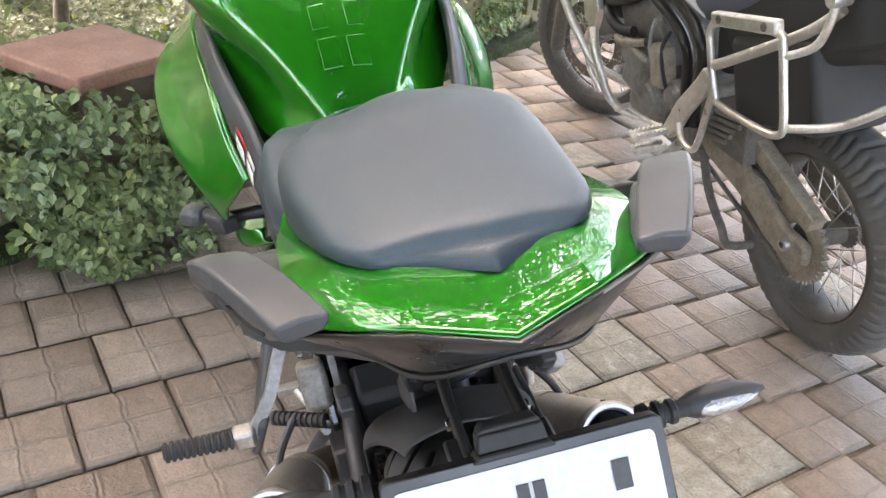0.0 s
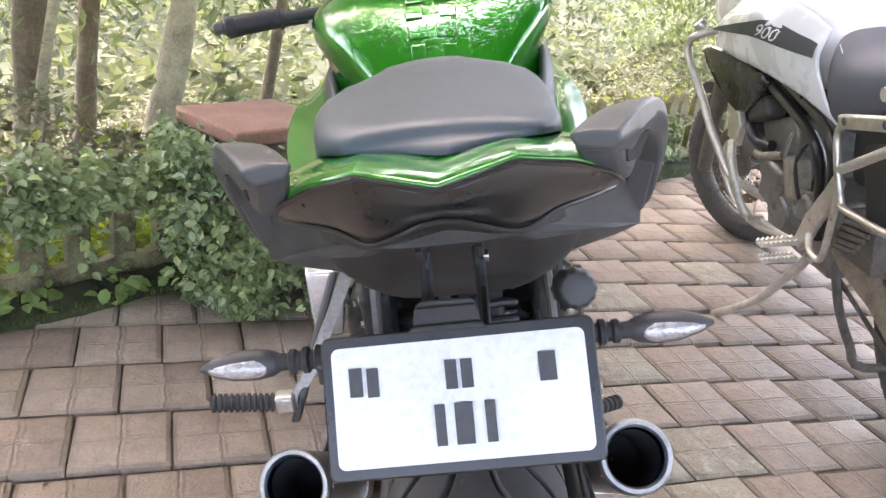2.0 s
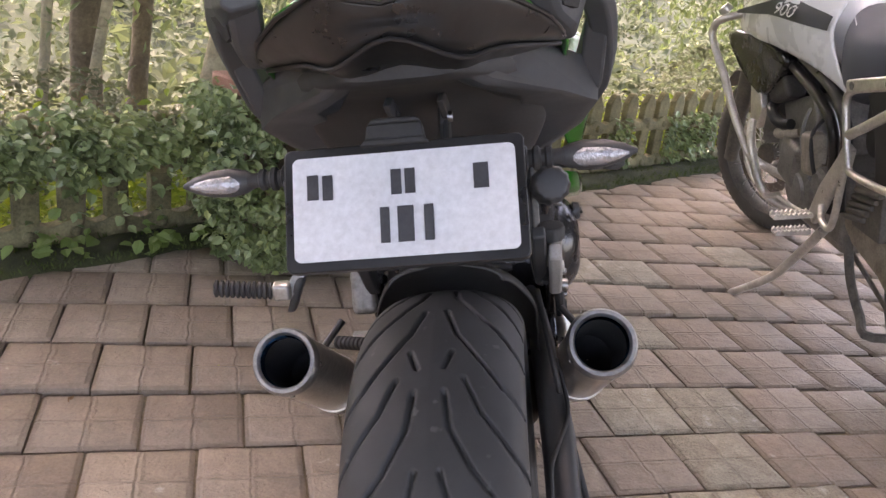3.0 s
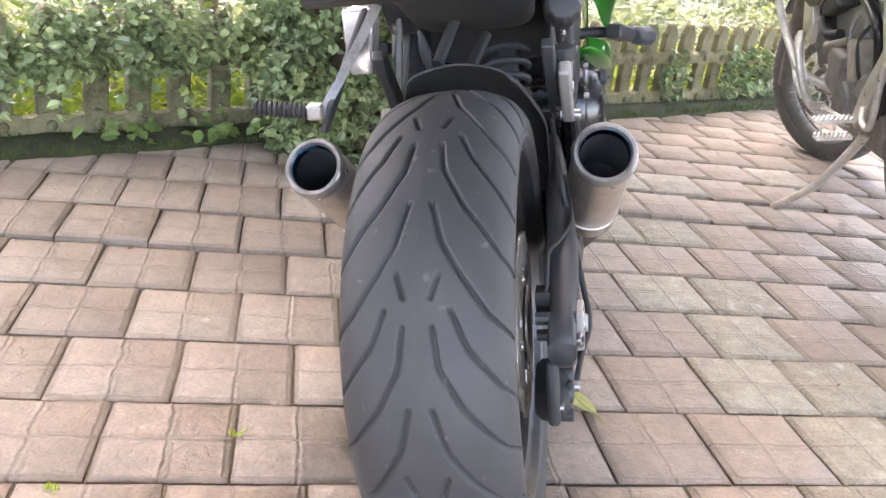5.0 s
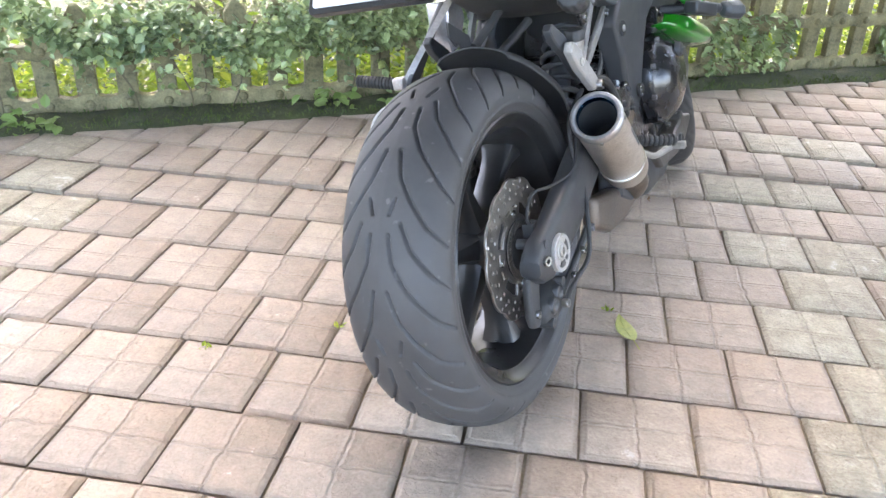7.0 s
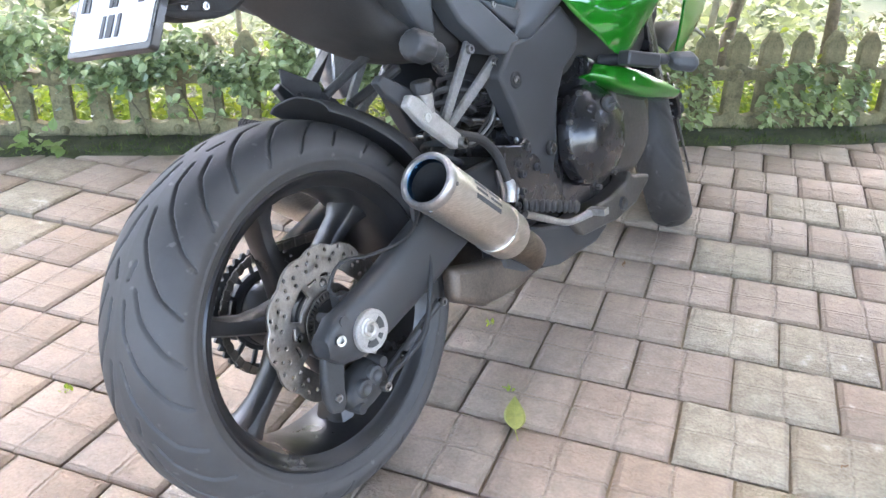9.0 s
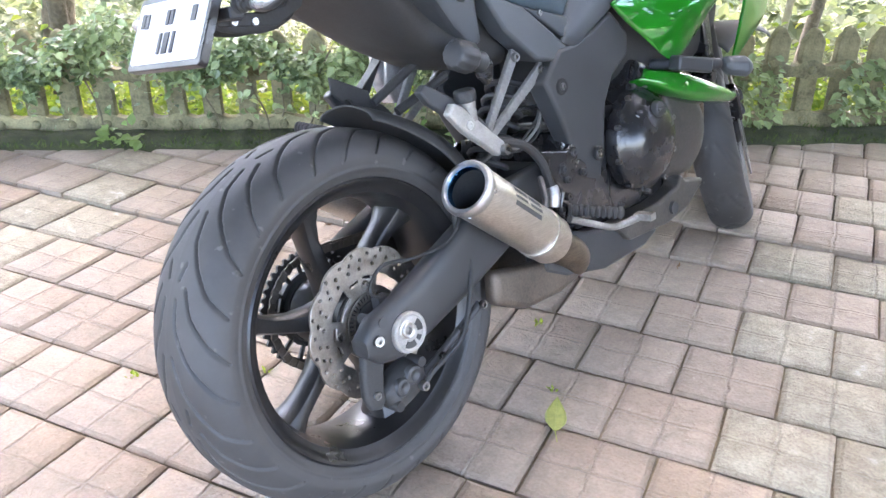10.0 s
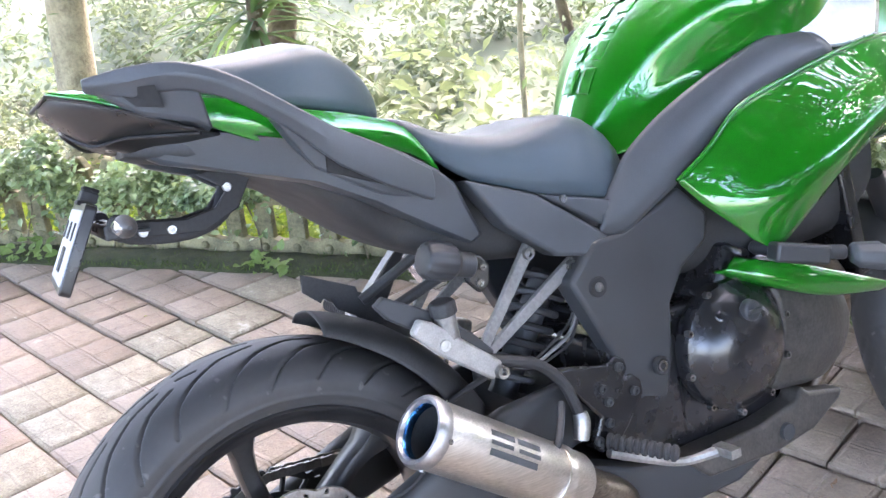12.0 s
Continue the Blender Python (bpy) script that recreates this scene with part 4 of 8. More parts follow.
def build_swingarm():
    for sx in (1, -1):
        top = [(-0.085, 0.330), (-0.06, 0.356), (-0.02, 0.366), (0.054, 0.392), (0.12, 0.42), (0.2, 0.45), (0.3, 0.475), (0.42, 0.48), (0.5, 0.46)]
        bot = [(-0.085, 0.300), (-0.06, 0.278), (-0.02, 0.270), (0.054, 0.285), (0.12, 0.305), (0.2, 0.325), (0.3, 0.355), (0.42, 0.375), (0.5, 0.385)]
        rings = []
        for (y, zt), (_, zb) in zip(top, bot):
            xo = 0.150 if y < 0.1 else 0.150 - 0.04 * (y - 0.1) / 0.4
            xi = 0.112 if y < 0.02 else 0.105 - 0.03 * (y - 0.02)
            zm, hh = (zt + zb) / 2, (zt - zb) / 2
            ring = [(sx * (xi + (xo - xi) * (0.5 + 0.5 * math.copysign(abs(math.cos(a)) ** 0.55, math.cos(a)))), y, zm + hh * math.copysign(abs(math.sin(a)) ** 0.6, math.sin(a))) for a in (2 * math.pi * k / 20 for k in range(20))]
            rings.append(ring)
        s = Shape()
        s.loops(rings)
        arm = part("swingarm", s, BLACK, bike, "black cast swingarm", sharp=50)
        hub = Matrix.Translation((0, 0, 0.312)) @ Matrix.Diagonal((sx, 1, 1, 1))
        ax = Shape()
        ax.lathe([(0.010, 0.1565), (0.028, 0.1565), (0.030, 0.158), (0.033, 0.158), (0.0345, 0.156), (0.0345, 0.14)], 40, hub)
        plate = part("axle_plate", ax, ALU_DULL, arm, "dull aluminium axle adjuster plate")
        ax = Shape()
        ax.lathe([(0.006, 0.157), (0.007, 0.163), (0.011, 0.164), (0.0125, 0.162), (0.0125, 0.159), (0.016, 0.158), (0.016, 0.154)], 24, Matrix.Translation((0, -0.007, 0.319)) @ Matrix.Diagonal((sx, 1, 1, 1)))
        part("axle_nut", ax, ALU, plate)
        for a0, a1, r0, r1 in ((-8, 44, 0.015, 0.026), (232, 290, 0.015, 0.026), (306, 330, 0.016, 0.025)):
            rim_pts = [(r1 * math.cos(radians(a0 + (a1 - a0) * q / 8)), 0.312 + r1 * math.sin(radians(a0 + (a1 - a0) * q / 8))) for q in range(9)]
            rim_pts += [(r0 * math.cos(radians(a1 + (a0 - a1) * q / 8)), 0.312 + r0 * math.sin(radians(a1 + (a0 - a1) * q / 8))) for q in range(9)]
            h = Shape()
            h.prism(rim_pts, sx * 0.150, sx * 0.1575)
            part("recess", h, BLACK, plate)
        bolt(arm, (sx * 0.15, -0.062, 0.322), (sx, -0.3, 0.1), 0.009, 0.008)
    s = Shape()
    s.box((0, 0.42, 0.43), (0.2, 0.09, 0.09))
    part("swingarm_bridge", s, BLACK, bike, bevel=0.015)


build_swingarm()


def build_rear_brake():
    s = Shape()
    s.prism([(-0.076, 0.296), (-0.030, 0.285), (-0.040, 0.256), (-0.046, 0.228), (-0.046, 0.206), (-0.058, 0.192), (-0.080, 0.200), (-0.088, 0.225), (-0.084, 0.262)], 0.108, 0.124)
    leg = part("caliper_bracket", s, BLACK_DUSTY, bike, "black caliper bracket", bevel=0.006, segments=3)
    bolt(leg, (0.124, -0.066, 0.222), (1, 0, 0), 0.007, 0.005)
    s = Shape()
    rings = []
    for x, g in ((0.088, 0.78), (0.096, 0.95), (0.112, 1.0), (0.128, 0.93), (0.136, 0.74)):
        ring = []
        for k in range(28):
            a = 2 * math.pi * k / 28
            yy, zz = 0.047 * math.copysign(abs(math.cos(a)) ** 0.6, math.cos(a)) * g, 0.031 * math.copysign(abs(math.sin(a)) ** 0.7, math.sin(a)) * g
            ring.append((x, -0.004 + yy * 0.93 - zz * 0.36, 0.213 + yy * 0.36 + zz * 0.93))
        rings.append(ring)
    s.loops(rings)
    cal = part("brake_caliper", s, BLACK_DUSTY, bike, "dusty black rear brake caliper", sharp=50)
    for y, z in ((-0.020, 0.218), (0.006, 0.230)):
        s = Shape()
        s.lathe([(0.004, 0.138), (0.010, 0.1415), (0.0145, 0.1405), (0.0165, 0.137), (0.0165, 0.130)], 24, Matrix.Translation((0, y, z)))
        part("piston_cap", s, BLACK, cal)
    for y, z in ((-0.034, 0.190), (0.026, 0.245)):
        s = Shape()
        s.lathe([(0.004, 0.140), (0.0085, 0.140), (0.0095, 0.136), (0.0095, 0.110)], 16, Matrix.Translation((0, y, z)))
        part("slide_boot", s, RUBBER, cal)
    bolt(cal, (0.136, 0.020, 0.204), (1, 0, 0), 0.0085, 0.012)
    s = Shape()
    s.tube([(0.128, 0.035, 0.215), (0.132, 0.08, 0.240), (0.134, 0.184, 0.287)], [0.008, 0.0065, 0.0075], 10, 3)
    rod = part("torque_rod", s, BLACK, bike, "black torque rod under the swingarm")
    for y, z in ((0.072, 0.236), (0.128, 0.263), (0.184, 0.287)):
        bolt(rod, (0.140, y, z), (1, 0, 0), 0.0075, 0.007)
    s = Shape()
    s.tube([(0.142, 0.020, 0.204), (0.146, 0.040, 0.222), (0.15, 0.066, 0.234), (0.160, 0.105, 0.262), (0.152, 0.142, 0.31), (0.14, 0.17, 0.37), (0.13, 0.16, 0.44), (0.12, 0.19, 0.50), (0.11, 0.3, 0.53)], 0.0045, 8, 5)
    part("brake_hose", s, RUBBER, bike)
    s = Shape()
    s.tube([(0.10, 0.02, 0.355), (0.112, -0.03, 0.385), (0.115, 0.0, 0.42), (0.125, 0.06, 0.415), (0.14, 0.13, 0.425), (0.13, 0.19, 0.47)], 0.003, 8, 5)
    s.box((0.105, -0.005, 0.355), (0.02, 0.025, 0.03))
    part("sensor_cable", s, RUBBER, bike)
    s = Shape()
    s.tube([(0.096, -0.045, 0.345), (0.15, -0.045, 0.345)], 0.009, 10, 1)
    s.tube([(0.096, -0.035, 0.315), (0.15, -0.035, 0.315)], 0.008, 10, 1)
    part("chain_adjuster", s, BLACK, bike)


build_rear_brake()


def build_exhaust(sx, xr):
    rim = Vector((xr, 0.135, 0.518))
    d = Vector((-0.03 * sx, 0.235, -0.172)).normalized()
    m = aim(rim, d)
    s = Shape()
    s.lathe([(0.0455, 0.012), (0.0462, 0.018), (0.0465, 0.285), (0.044, 0.292), (0.030, 0.296)], 48, m, caps=False)
    can = part("silencer", s, STEEL, bike, "brushed steel round silencer", sharp=40)
    s = Shape()
    s.lathe([(0.0365, 0.010), (0.0372, 0.003), (0.040, -0.001), (0.0445, -0.001), (0.0475, 0.003), (0.0485, 0.010), (0.0475, 0.016), (0.0465, 0.02), (0.0365, 0.02)], 56, m, closed=True)
    part("end_ring", s, SATIN, can, "polished end ring")
    s = Shape()
    s.lathe([(0.0364, 0.004), (0.0352, 0.006), (0.0348, 0.016), (0.0364, 0.016)], 56, m, closed=True)
    part("heat_ring", s, BLUED, can, "heat-blued inner lip")
    s = Shape()
    s.lathe([(0.0362, 0.014), (0.0345, 0.13), (0.001, 0.14)], 40, m, caps=False)
    part("outlet", s, SOOT_SHADE, can, "sooty inside of the outlet")
    for a in (20, 100, 180, 260, 340):
        q = m @ Vector((0.02, 0.0468 * math.cos(radians(a)), 0.0468 * math.sin(radians(a))))
        n = (m.to_3x3() @ Vector((0, math.cos(radians(a)), math.sin(radians(a)))))
        bolt(can, q, n, 0.0035, 0.0018)
    # maker's mark as plain dark bars on the side
    for t0, t1, h, off in ((0.085, 0.128, 0.009, 0.022), (0.133, 0.176, 0.009, 0.022), (0.085, 0.125, 0.006, 0.009), (0.135, 0.176, 0.006, 0.009), (0.085, 0.172, 0.009, -0.004)):
        sh2 = Shape()
        rows = []
        for u in range(5):
            al = off + h * (u / 4 - 0.5)
            th = al / 0.0467
            loc = m.to_3x3().inverted() @ Vector((sx, 0, 0.35))
            c0 = math.atan2(loc.z, loc.y)
            upl = m.to_3x3().inverted() @ Vector((0, 0, 1))
            sg = 1 if math.cos(c0) * upl.z - math.sin(c0) * upl.y > 0 else -1
            a = c0 + sg * th
            rows.append([m @ Vector((t, 0.0469 * math.cos(a), 0.0469 * math.sin(a))) for t in (t0, (t0 + t1) / 2, t1)])
        sh2.loops(rows, closed=False, caps=False)
        part("mark", sh2, GREY_PLASTIC, can, "dark printed mark")
    end = m @ Vector((0.29, 0, 0))
    s = Shape()
    s.tube([end - d * 0.01, end + d * 0.035, Vector((sx * 0.150, 0.445, 0.292)), Vector((sx * 0.12, 0.475, 0.262)), Vector((sx * 0.07, 0.49, 0.25))], [0.034, 0.033, 0.032, 0.032, 0.034], 20, 6)
    part("link_pipe", s, HEAT, bike, "heat-browned link pipe", sharp=60)
    s = Shape()
    s.lathe([(0.0485, 0.235), (0.0485, 0.252)], 40, m)
    part("clamp_band", s, STEEL, can)
    s = Shape()
    q = m @ Vector((0.245, 0, 0))
    s.tube([q + Vector((sx * 0.02, 0.0, 0.04)), q + Vector((sx * 0.01, 0.02, 0.06)), q + Vector((-sx * 0.02, 0.05, 0.09))], 0.006, 8, 3)
    part("silencer_hanger", s, BLACK, bike)


build_exhaust(1, 0.191)
build_exhaust(-1, -0.236)


def build_collector():
    rings = []
    for y, w, z0, z1 in ((0.36, 0.03, 0.25, 0.28), (0.375, 0.07, 0.235, 0.30), (0.41, 0.10, 0.215, 0.315), (0.47, 0.12, 0.20, 0.32), (0.56, 0.12, 0.20, 0.31), (0.64, 0.10, 0.21, 0.29)):
        rings.append([(w * math.copysign(abs(math.cos(a)) ** 0.6, math.cos(a)), y, (z0 + z1) / 2 + (z1 - z0) / 2 * math.copysign(abs(math.sin(a)) ** 0.6, math.sin(a))) for a in (2 * math.pi * k / 24 for k in range(24))])
    s = Shape()
    s.loops(rings)
    part("exhaust_chamber", s, SCORCH, bike, "dusty brown exhaust chamber", sharp=60)
    s = Shape()
    s.prism([(0.228, 0.332), (0.30, 0.315), (0.40, 0.300), (0.465, 0.275), (0.472, 0.238), (0.40, 0.226), (0.30, 0.230), (0.222, 0.268)], 0.106, lambda y, z: 0.140 + 0.05 * min(0.2, y - 0.22))
    part("exhaust_side_box", s, SCORCH, bike, "heat-stained brown exhaust box", bevel=0.014, segments=3)


build_collector()


def loft_y(secs, parent, name, mat, label="", power=0.6, seg=28, k=4, sharp=60):
    """A body along Y from (y, half width, z bottom, z top) sections with rounded-square outline."""
    rows = np.array(secs, float)
    fine = []
    for i in range(len(rows) - 1):
        a, b, c, d = rows[max(i - 1, 0)], rows[i], rows[i + 1], rows[min(i + 2, len(rows) - 1)]
        for s0 in range(k):
            t = s0 / k
            fine.append(0.5 * (2 * b + (c - a) * t + (2 * a - 5 * b + 4 * c - d) * t * t + (3 * b - a - 3 * c + d) * t ** 3))
    fine.append(rows[-1])
    rings = []
    for y, w, z0, z1 in fine:
        rings.append([(w * math.copysign(abs(math.cos(a)) ** power, math.cos(a)), y, (z0 + z1) / 2 + (z1 - z0) / 2 * math.copysign(abs(math.sin(a)) ** power, math.sin(a))) for a in (2 * math.pi * q / seg for q in range(seg))])
    s = Shape()
    s.loops(rings)
    return part(name, s, mat, parent, label, sharp=sharp)


def cushion(outline, zlow, ztop, steps, blunt=None):
    """A padded seat over an outline of (x, y): zlow and ztop are functions of (x, y); blunt: the y at which its upper part is cut off round."""
    cx = sum(p[0] for p in outline) / len(outline)
    cy = sum(p[1] for p in outline) / len(outline)
    O = curve([(*p, 0) for p in outline + outline[:1]], 4)[:-1]
    rings = []
    for sc, h in steps:
        ring = []
        for x, y, _ in O:
            yb = y
            if blunt is not None and y < blunt:
                yb = y + (blunt + 0.12 * (y - blunt) - y) * min(1, max(0, h - 0.04) * 4.0)
            px, py = cx + (x - cx) * sc, cy + (yb - cy) * sc
            z0, z1 = zlow(x, y), ztop(px, py)
            ring.append((px, py, z0 + (z1 - z0) * h))
        rings.append(ring)
    s = Shape()
    s.loops(rings)
    return s


def lerp(x, xs, ys):
    return float(np.interp(x, xs, ys))


def build_seats():
    half = [(0.0, -0.142), (0.022, -0.126), (0.045, -0.110), (0.080, -0.094), (0.104, -0.056), (0.114, 0.000), (0.119, 0.05), (0.120, 0.10), (0.112, 0.150), (0.088, 0.198), (0.050, 0.234), (0.0, 0.248)]
    outline = [(x * 0.985 - 0.09 * y, y) for x, y in half + [(-x, y) for x, y in half[-2:0:-1]]]
    low = lambda x, y: lerp(y, [-0.15, -0.10, -0.05, -0.03, 0.036, 0.143, 0.2, 0.25], [1.000, 0.997, 0.986, 0.978, 0.957, 0.934, 0.922, 0.914]) + 0.02 * abs(x) * min(1, max(0, (0.05 - y) * 10))
    top = lambda x, y: lerp(y, [-0.146, -0.12, -0.06, 0.02, 0.083, 0.114, 0.149, 0.189, 0.218, 0.245], [1.012, 1.016, 1.022, 1.030, 1.037, 1.039, 1.033, 1.006, 0.979, 0.950]) - lerp(y, [-0.06, 0.05, 0.14, 0.2], [1.2, 2.0, 2.8, 3.0]) * x * x
    s = cushion(outline, low, top, [(0.95, 0.0), (0.995, 0.07), (1.0, 0.25), (0.996, 0.52), (0.982, 0.76), (0.955, 0.90), (0.915, 0.968), (0.865, 0.993), (0.72, 1.0), (0.45, 1.0), (0.25, 1.0), (0.05, 1.0)], blunt=-0.094)
    part("pillion_seat", s, VINYL, bike, "smooth dark grey pillion seat", sharp=180)
    half = [(0.0, 0.225), (0.055, 0.228), (0.098, 0.245), (0.122, 0.29), (0.138, 0.36), (0.146, 0.44), (0.138, 0.51), (0.115, 0.57), (0.085, 0.61), (0.045, 0.635), (0.0, 0.645)]
    outline = half + [(-x, y) for x, y in half[-2:0:-1]]
    low = lambda x, y: lerp(y, [0.22, 0.274, 0.30, 0.40, 0.53, 0.62], [0.895, 0.832, 0.81, 0.772, 0.738, 0.735])
    top = lambda x, y: lerp(y, [0.22, 0.25, 0.281, 0.334, 0.381, 0.434, 0.476, 0.527, 0.6, 0.65], [0.935, 0.912, 0.888, 0.872, 0.866, 0.874, 0.880, 0.866, 0.828, 0.795]) - 0.4 * x * x
    s = cushion(outline, low, top, [(0.95, 0.0), (0.99, 0.05), (1.0, 0.22), (0.995, 0.5), (0.965, 0.74), (0.90, 0.92), (0.8, 1.0), (0.55, 1.0), (0.25, 1.0), (0.05, 1.0)])
    part("rider_seat", s, VINYL, bike, "smooth dark grey rider seat", sharp=180)


build_seats()


def build_tail():
    rows_half = [
        [(0.136, -0.060, 0.948), (0.124, -0.100, 0.968), (0.092, -0.146, 0.991), (0.053, -0.187, 1.009), (0.0, -0.203, 0.998)],
        [(0.142, -0.035, 0.940), (0.126, -0.070, 0.972), (0.094, -0.112, 0.992), (0.053, -0.150, 1.007), (0.0, -0.165, 0.999)],
        [(0.147, 0.000, 0.922), (0.131, -0.020, 0.970), (0.098, -0.04, 0.985), (0.053, -0.06, 0.992), (0.0, -0.065, 0.992)],
        [(0.150, 0.070, 0.892), (0.136, 0.070, 0.945), (0.10, 0.07, 0.950), (0.05, 0.07, 0.952), (0.0, 0.07, 0.952)],
        [(0.140, 0.170, 0.875), (0.128, 0.165, 0.922), (0.09, 0.16, 0.925), (0.05, 0.16, 0.927), (0.0, 0.16, 0.927)],
        [(0.128, 0.225, 0.862), (0.120, 0.225, 0.897), (0.08, 0.23, 0.90), (0.04, 0.23, 0.902), (0.0, 0.23, 0.902)],
        [(0.118, 0.268, 0.832), (0.112, 0.262, 0.852), (0.08, 0.27, 0.86), (0.04, 0.27, 0.86), (0.0, 0.27, 0.86)],
    ]
    # the tail's rear is broad and sits a little off the middle
    broad = lambda x, y: x * lerp(y, [-0.05, 0.08, 0.16], [1.10, 1.03, 1.0]) + lerp(y, [-0.05, 0.1], [0.005, 0.0])
    full = lambda h: [(broad(x, y), y, z) for x, y, z in h + [(-x, y, z) for x, y, z in h[-2::-1]]]
    s = Shape()
    rows = [full(r) for r in rows_half]
    fine = []
    cols = [curve([r[j] for r in rows], 4) for j in range(9)]
    fine = [[c[i] for c in cols] for i in range(len(cols[0]))]
    s.loops(fine, closed=False, caps=False)
    part("tail_cowl", s, GREEN, bike, "glossy metallic green tail cowl", sharp=24, thick=0.004)
    # dark rim line and smoked lamp below the cowl's edge
    edge = rows[0]
    s = Shape()
    pts = [(x, y - 0.003, z - 0.004) for x, y, z in edge]
    s.tube(pts, 0.0022, 8, 1)
    part("tail_edge_trim", s, GLOSS_BLACK, bike)
    lens = [
        [(0.139, -0.052, 0.939), (0.126, -0.092, 0.955), (0.095, -0.138, 0.975), (0.054, -0.182, 0.989), (0.0, -0.198, 0.983)],
        [(0.137, -0.047, 0.936), (0.121, -0.084, 0.945), (0.090, -0.129, 0.958), (0.053, -0.168, 0.966), (0.0, -0.187, 0.974)],
        [(0.134, -0.040, 0.934), (0.112, -0.072, 0.938), (0.080, -0.116, 0.944), (0.050, -0.150, 0.942), (0.0, -0.178, 0.966)],
        [(0.120, -0.015, 0.926), (0.100, -0.036, 0.924), (0.070, -0.076, 0.924), (0.042, -0.108, 0.922), (0.0, -0.120, 0.935)]]
    s = Shape()
    cols = [[(x, y + 0.002, z - 0.006) for x, y, z in edge]] + [full(h) for h in lens]
    down = [curve([r[j] for r in cols], 4) for j in range(9)]
    rows2 = [curve([c[i] for c in down], 3) for i in range(len(down[0]))]
    s.loops(rows2, closed=False, caps=False)
    part("tail_lamp", s, SMOKE, bike, "smoked black tail lamp lens", sharp=180, thick=0.003)
    s = Shape()
    s.tube([(x * 1.003, y - 0.002, z - 0.002) for x, y, z in curve(full(lens[2]), 4)], 0.0024, 8, 1)
    part("lens_seam", s, GLOSS_BLACK, bike)
    # under-tail tray
    loft_y([(-0.118, 0.05, 0.922, 0.935), (-0.10, 0.072, 0.914, 0.938), (-0.06, 0.100, 0.904, 0.940), (0.0, 0.130, 0.884, 0.935), (0.08, 0.138, 0.836, 0.90), (0.14, 0.128, 0.782, 0.88), (0.2, 0.108, 0.737, 0.86), (0.3, 0.095, 0.69, 0.82), (0.40, 0.09, 0.67, 0.77)],
           bike, "under_tail", BLACK_DUSTY, "dusty black under-tail tray", power=0.45, sharp=45)
    for sx in (1, -1):
        outer = lambda y, z: lerp(y, [-0.13, -0.10, -0.07, -0.03, 0.02, 0.06], [0.040, 0.066, 0.092, 0.128, 0.155, 0.162]) + 0.038 * math.exp(-((y - 0.12) / 0.09) ** 2) * min(1, max(0, (z - 0.74) / 0.1)) - 0.03 * max(0, 0.80 - z) / 0.1 - 0.28 * max(0, 0.87 - z) * min(1, max(0, y / 0.1))
        poly = [(-0.128, 0.958), (-0.066, 0.950), (-0.045, 0.941), (0.02, 0.917), (0.079, 0.899), (0.123, 0.899), (0.194, 0.866), (0.246, 0.836), (0.275, 0.812), (0.33, 0.726), (0.31, 0.715), (0.239, 0.755), (0.144, 0.813), (0.072, 0.851), (0.003, 0.876), (-0.08, 0.904), (-0.125, 0.934)]
        s = Shape()
        s.prism(poly, lambda y, z: sx * min(0.105, outer(y, z) - 0.025), lambda y, z: sx * outer(y, z))
        panel = part("tail_panel", s, GREY_PLASTIC, bike, "matt dark grey tail side panel", bevel=0.006, segments=3)
        # near-black slab flush with the panel, painting the shade of its recess
        s = Shape()
        s.prism([(0.083, 0.886), (0.104, 0.884), (0.152, 0.859), (0.173, 0.846), (0.153, 0.833), (0.082, 0.861)], sx * 0.150, lambda y, z: sx * (0.2012 - 0.14 * (y - 0.07) + 0.24 * (z - 0.885 + 0.56 * (y - 0.07))))
        part("panel_recess_shade", s, SOOT_SHADE, panel, bevel=0.002)
        s = Shape()
        s.lathe([(0.001, 0.176), (0.013, 0.176), (0.015, 0.174), (0.015, 0.146)], 20, Matrix.Translation((0, 0.198, 0.834)) @ Matrix.Diagonal((sx, 1, 1, 1)))
        part("panel_plug", s, BLACK_DUSTY, panel)
        # triangular side cover and seat-base panel
        s = Shape()
        s.prism([(0.292, 0.812), (0.40, 0.772), (0.515, 0.688), (0.508, 0.655), (0.42, 0.675), (0.345, 0.735)], sx * 0.10, sx * 0.142)
        part("side_cover", s, GREY_PLASTIC, bike, "matt dark grey side cover", bevel=0.006, segments=3)
        s = Shape()
        s.prism([(0.405, 0.770), (0.53, 0.738), (0.52, 0.695)], sx * 0.10, sx * 0.140)
        q = part("seat_panel", s, GREY_PLASTIC, bike, bevel=0.004)
        bolt(q, (sx * 0.14, 0.445, 0.755), (sx, 0, 0), 0.006, 0.003)


build_tail()


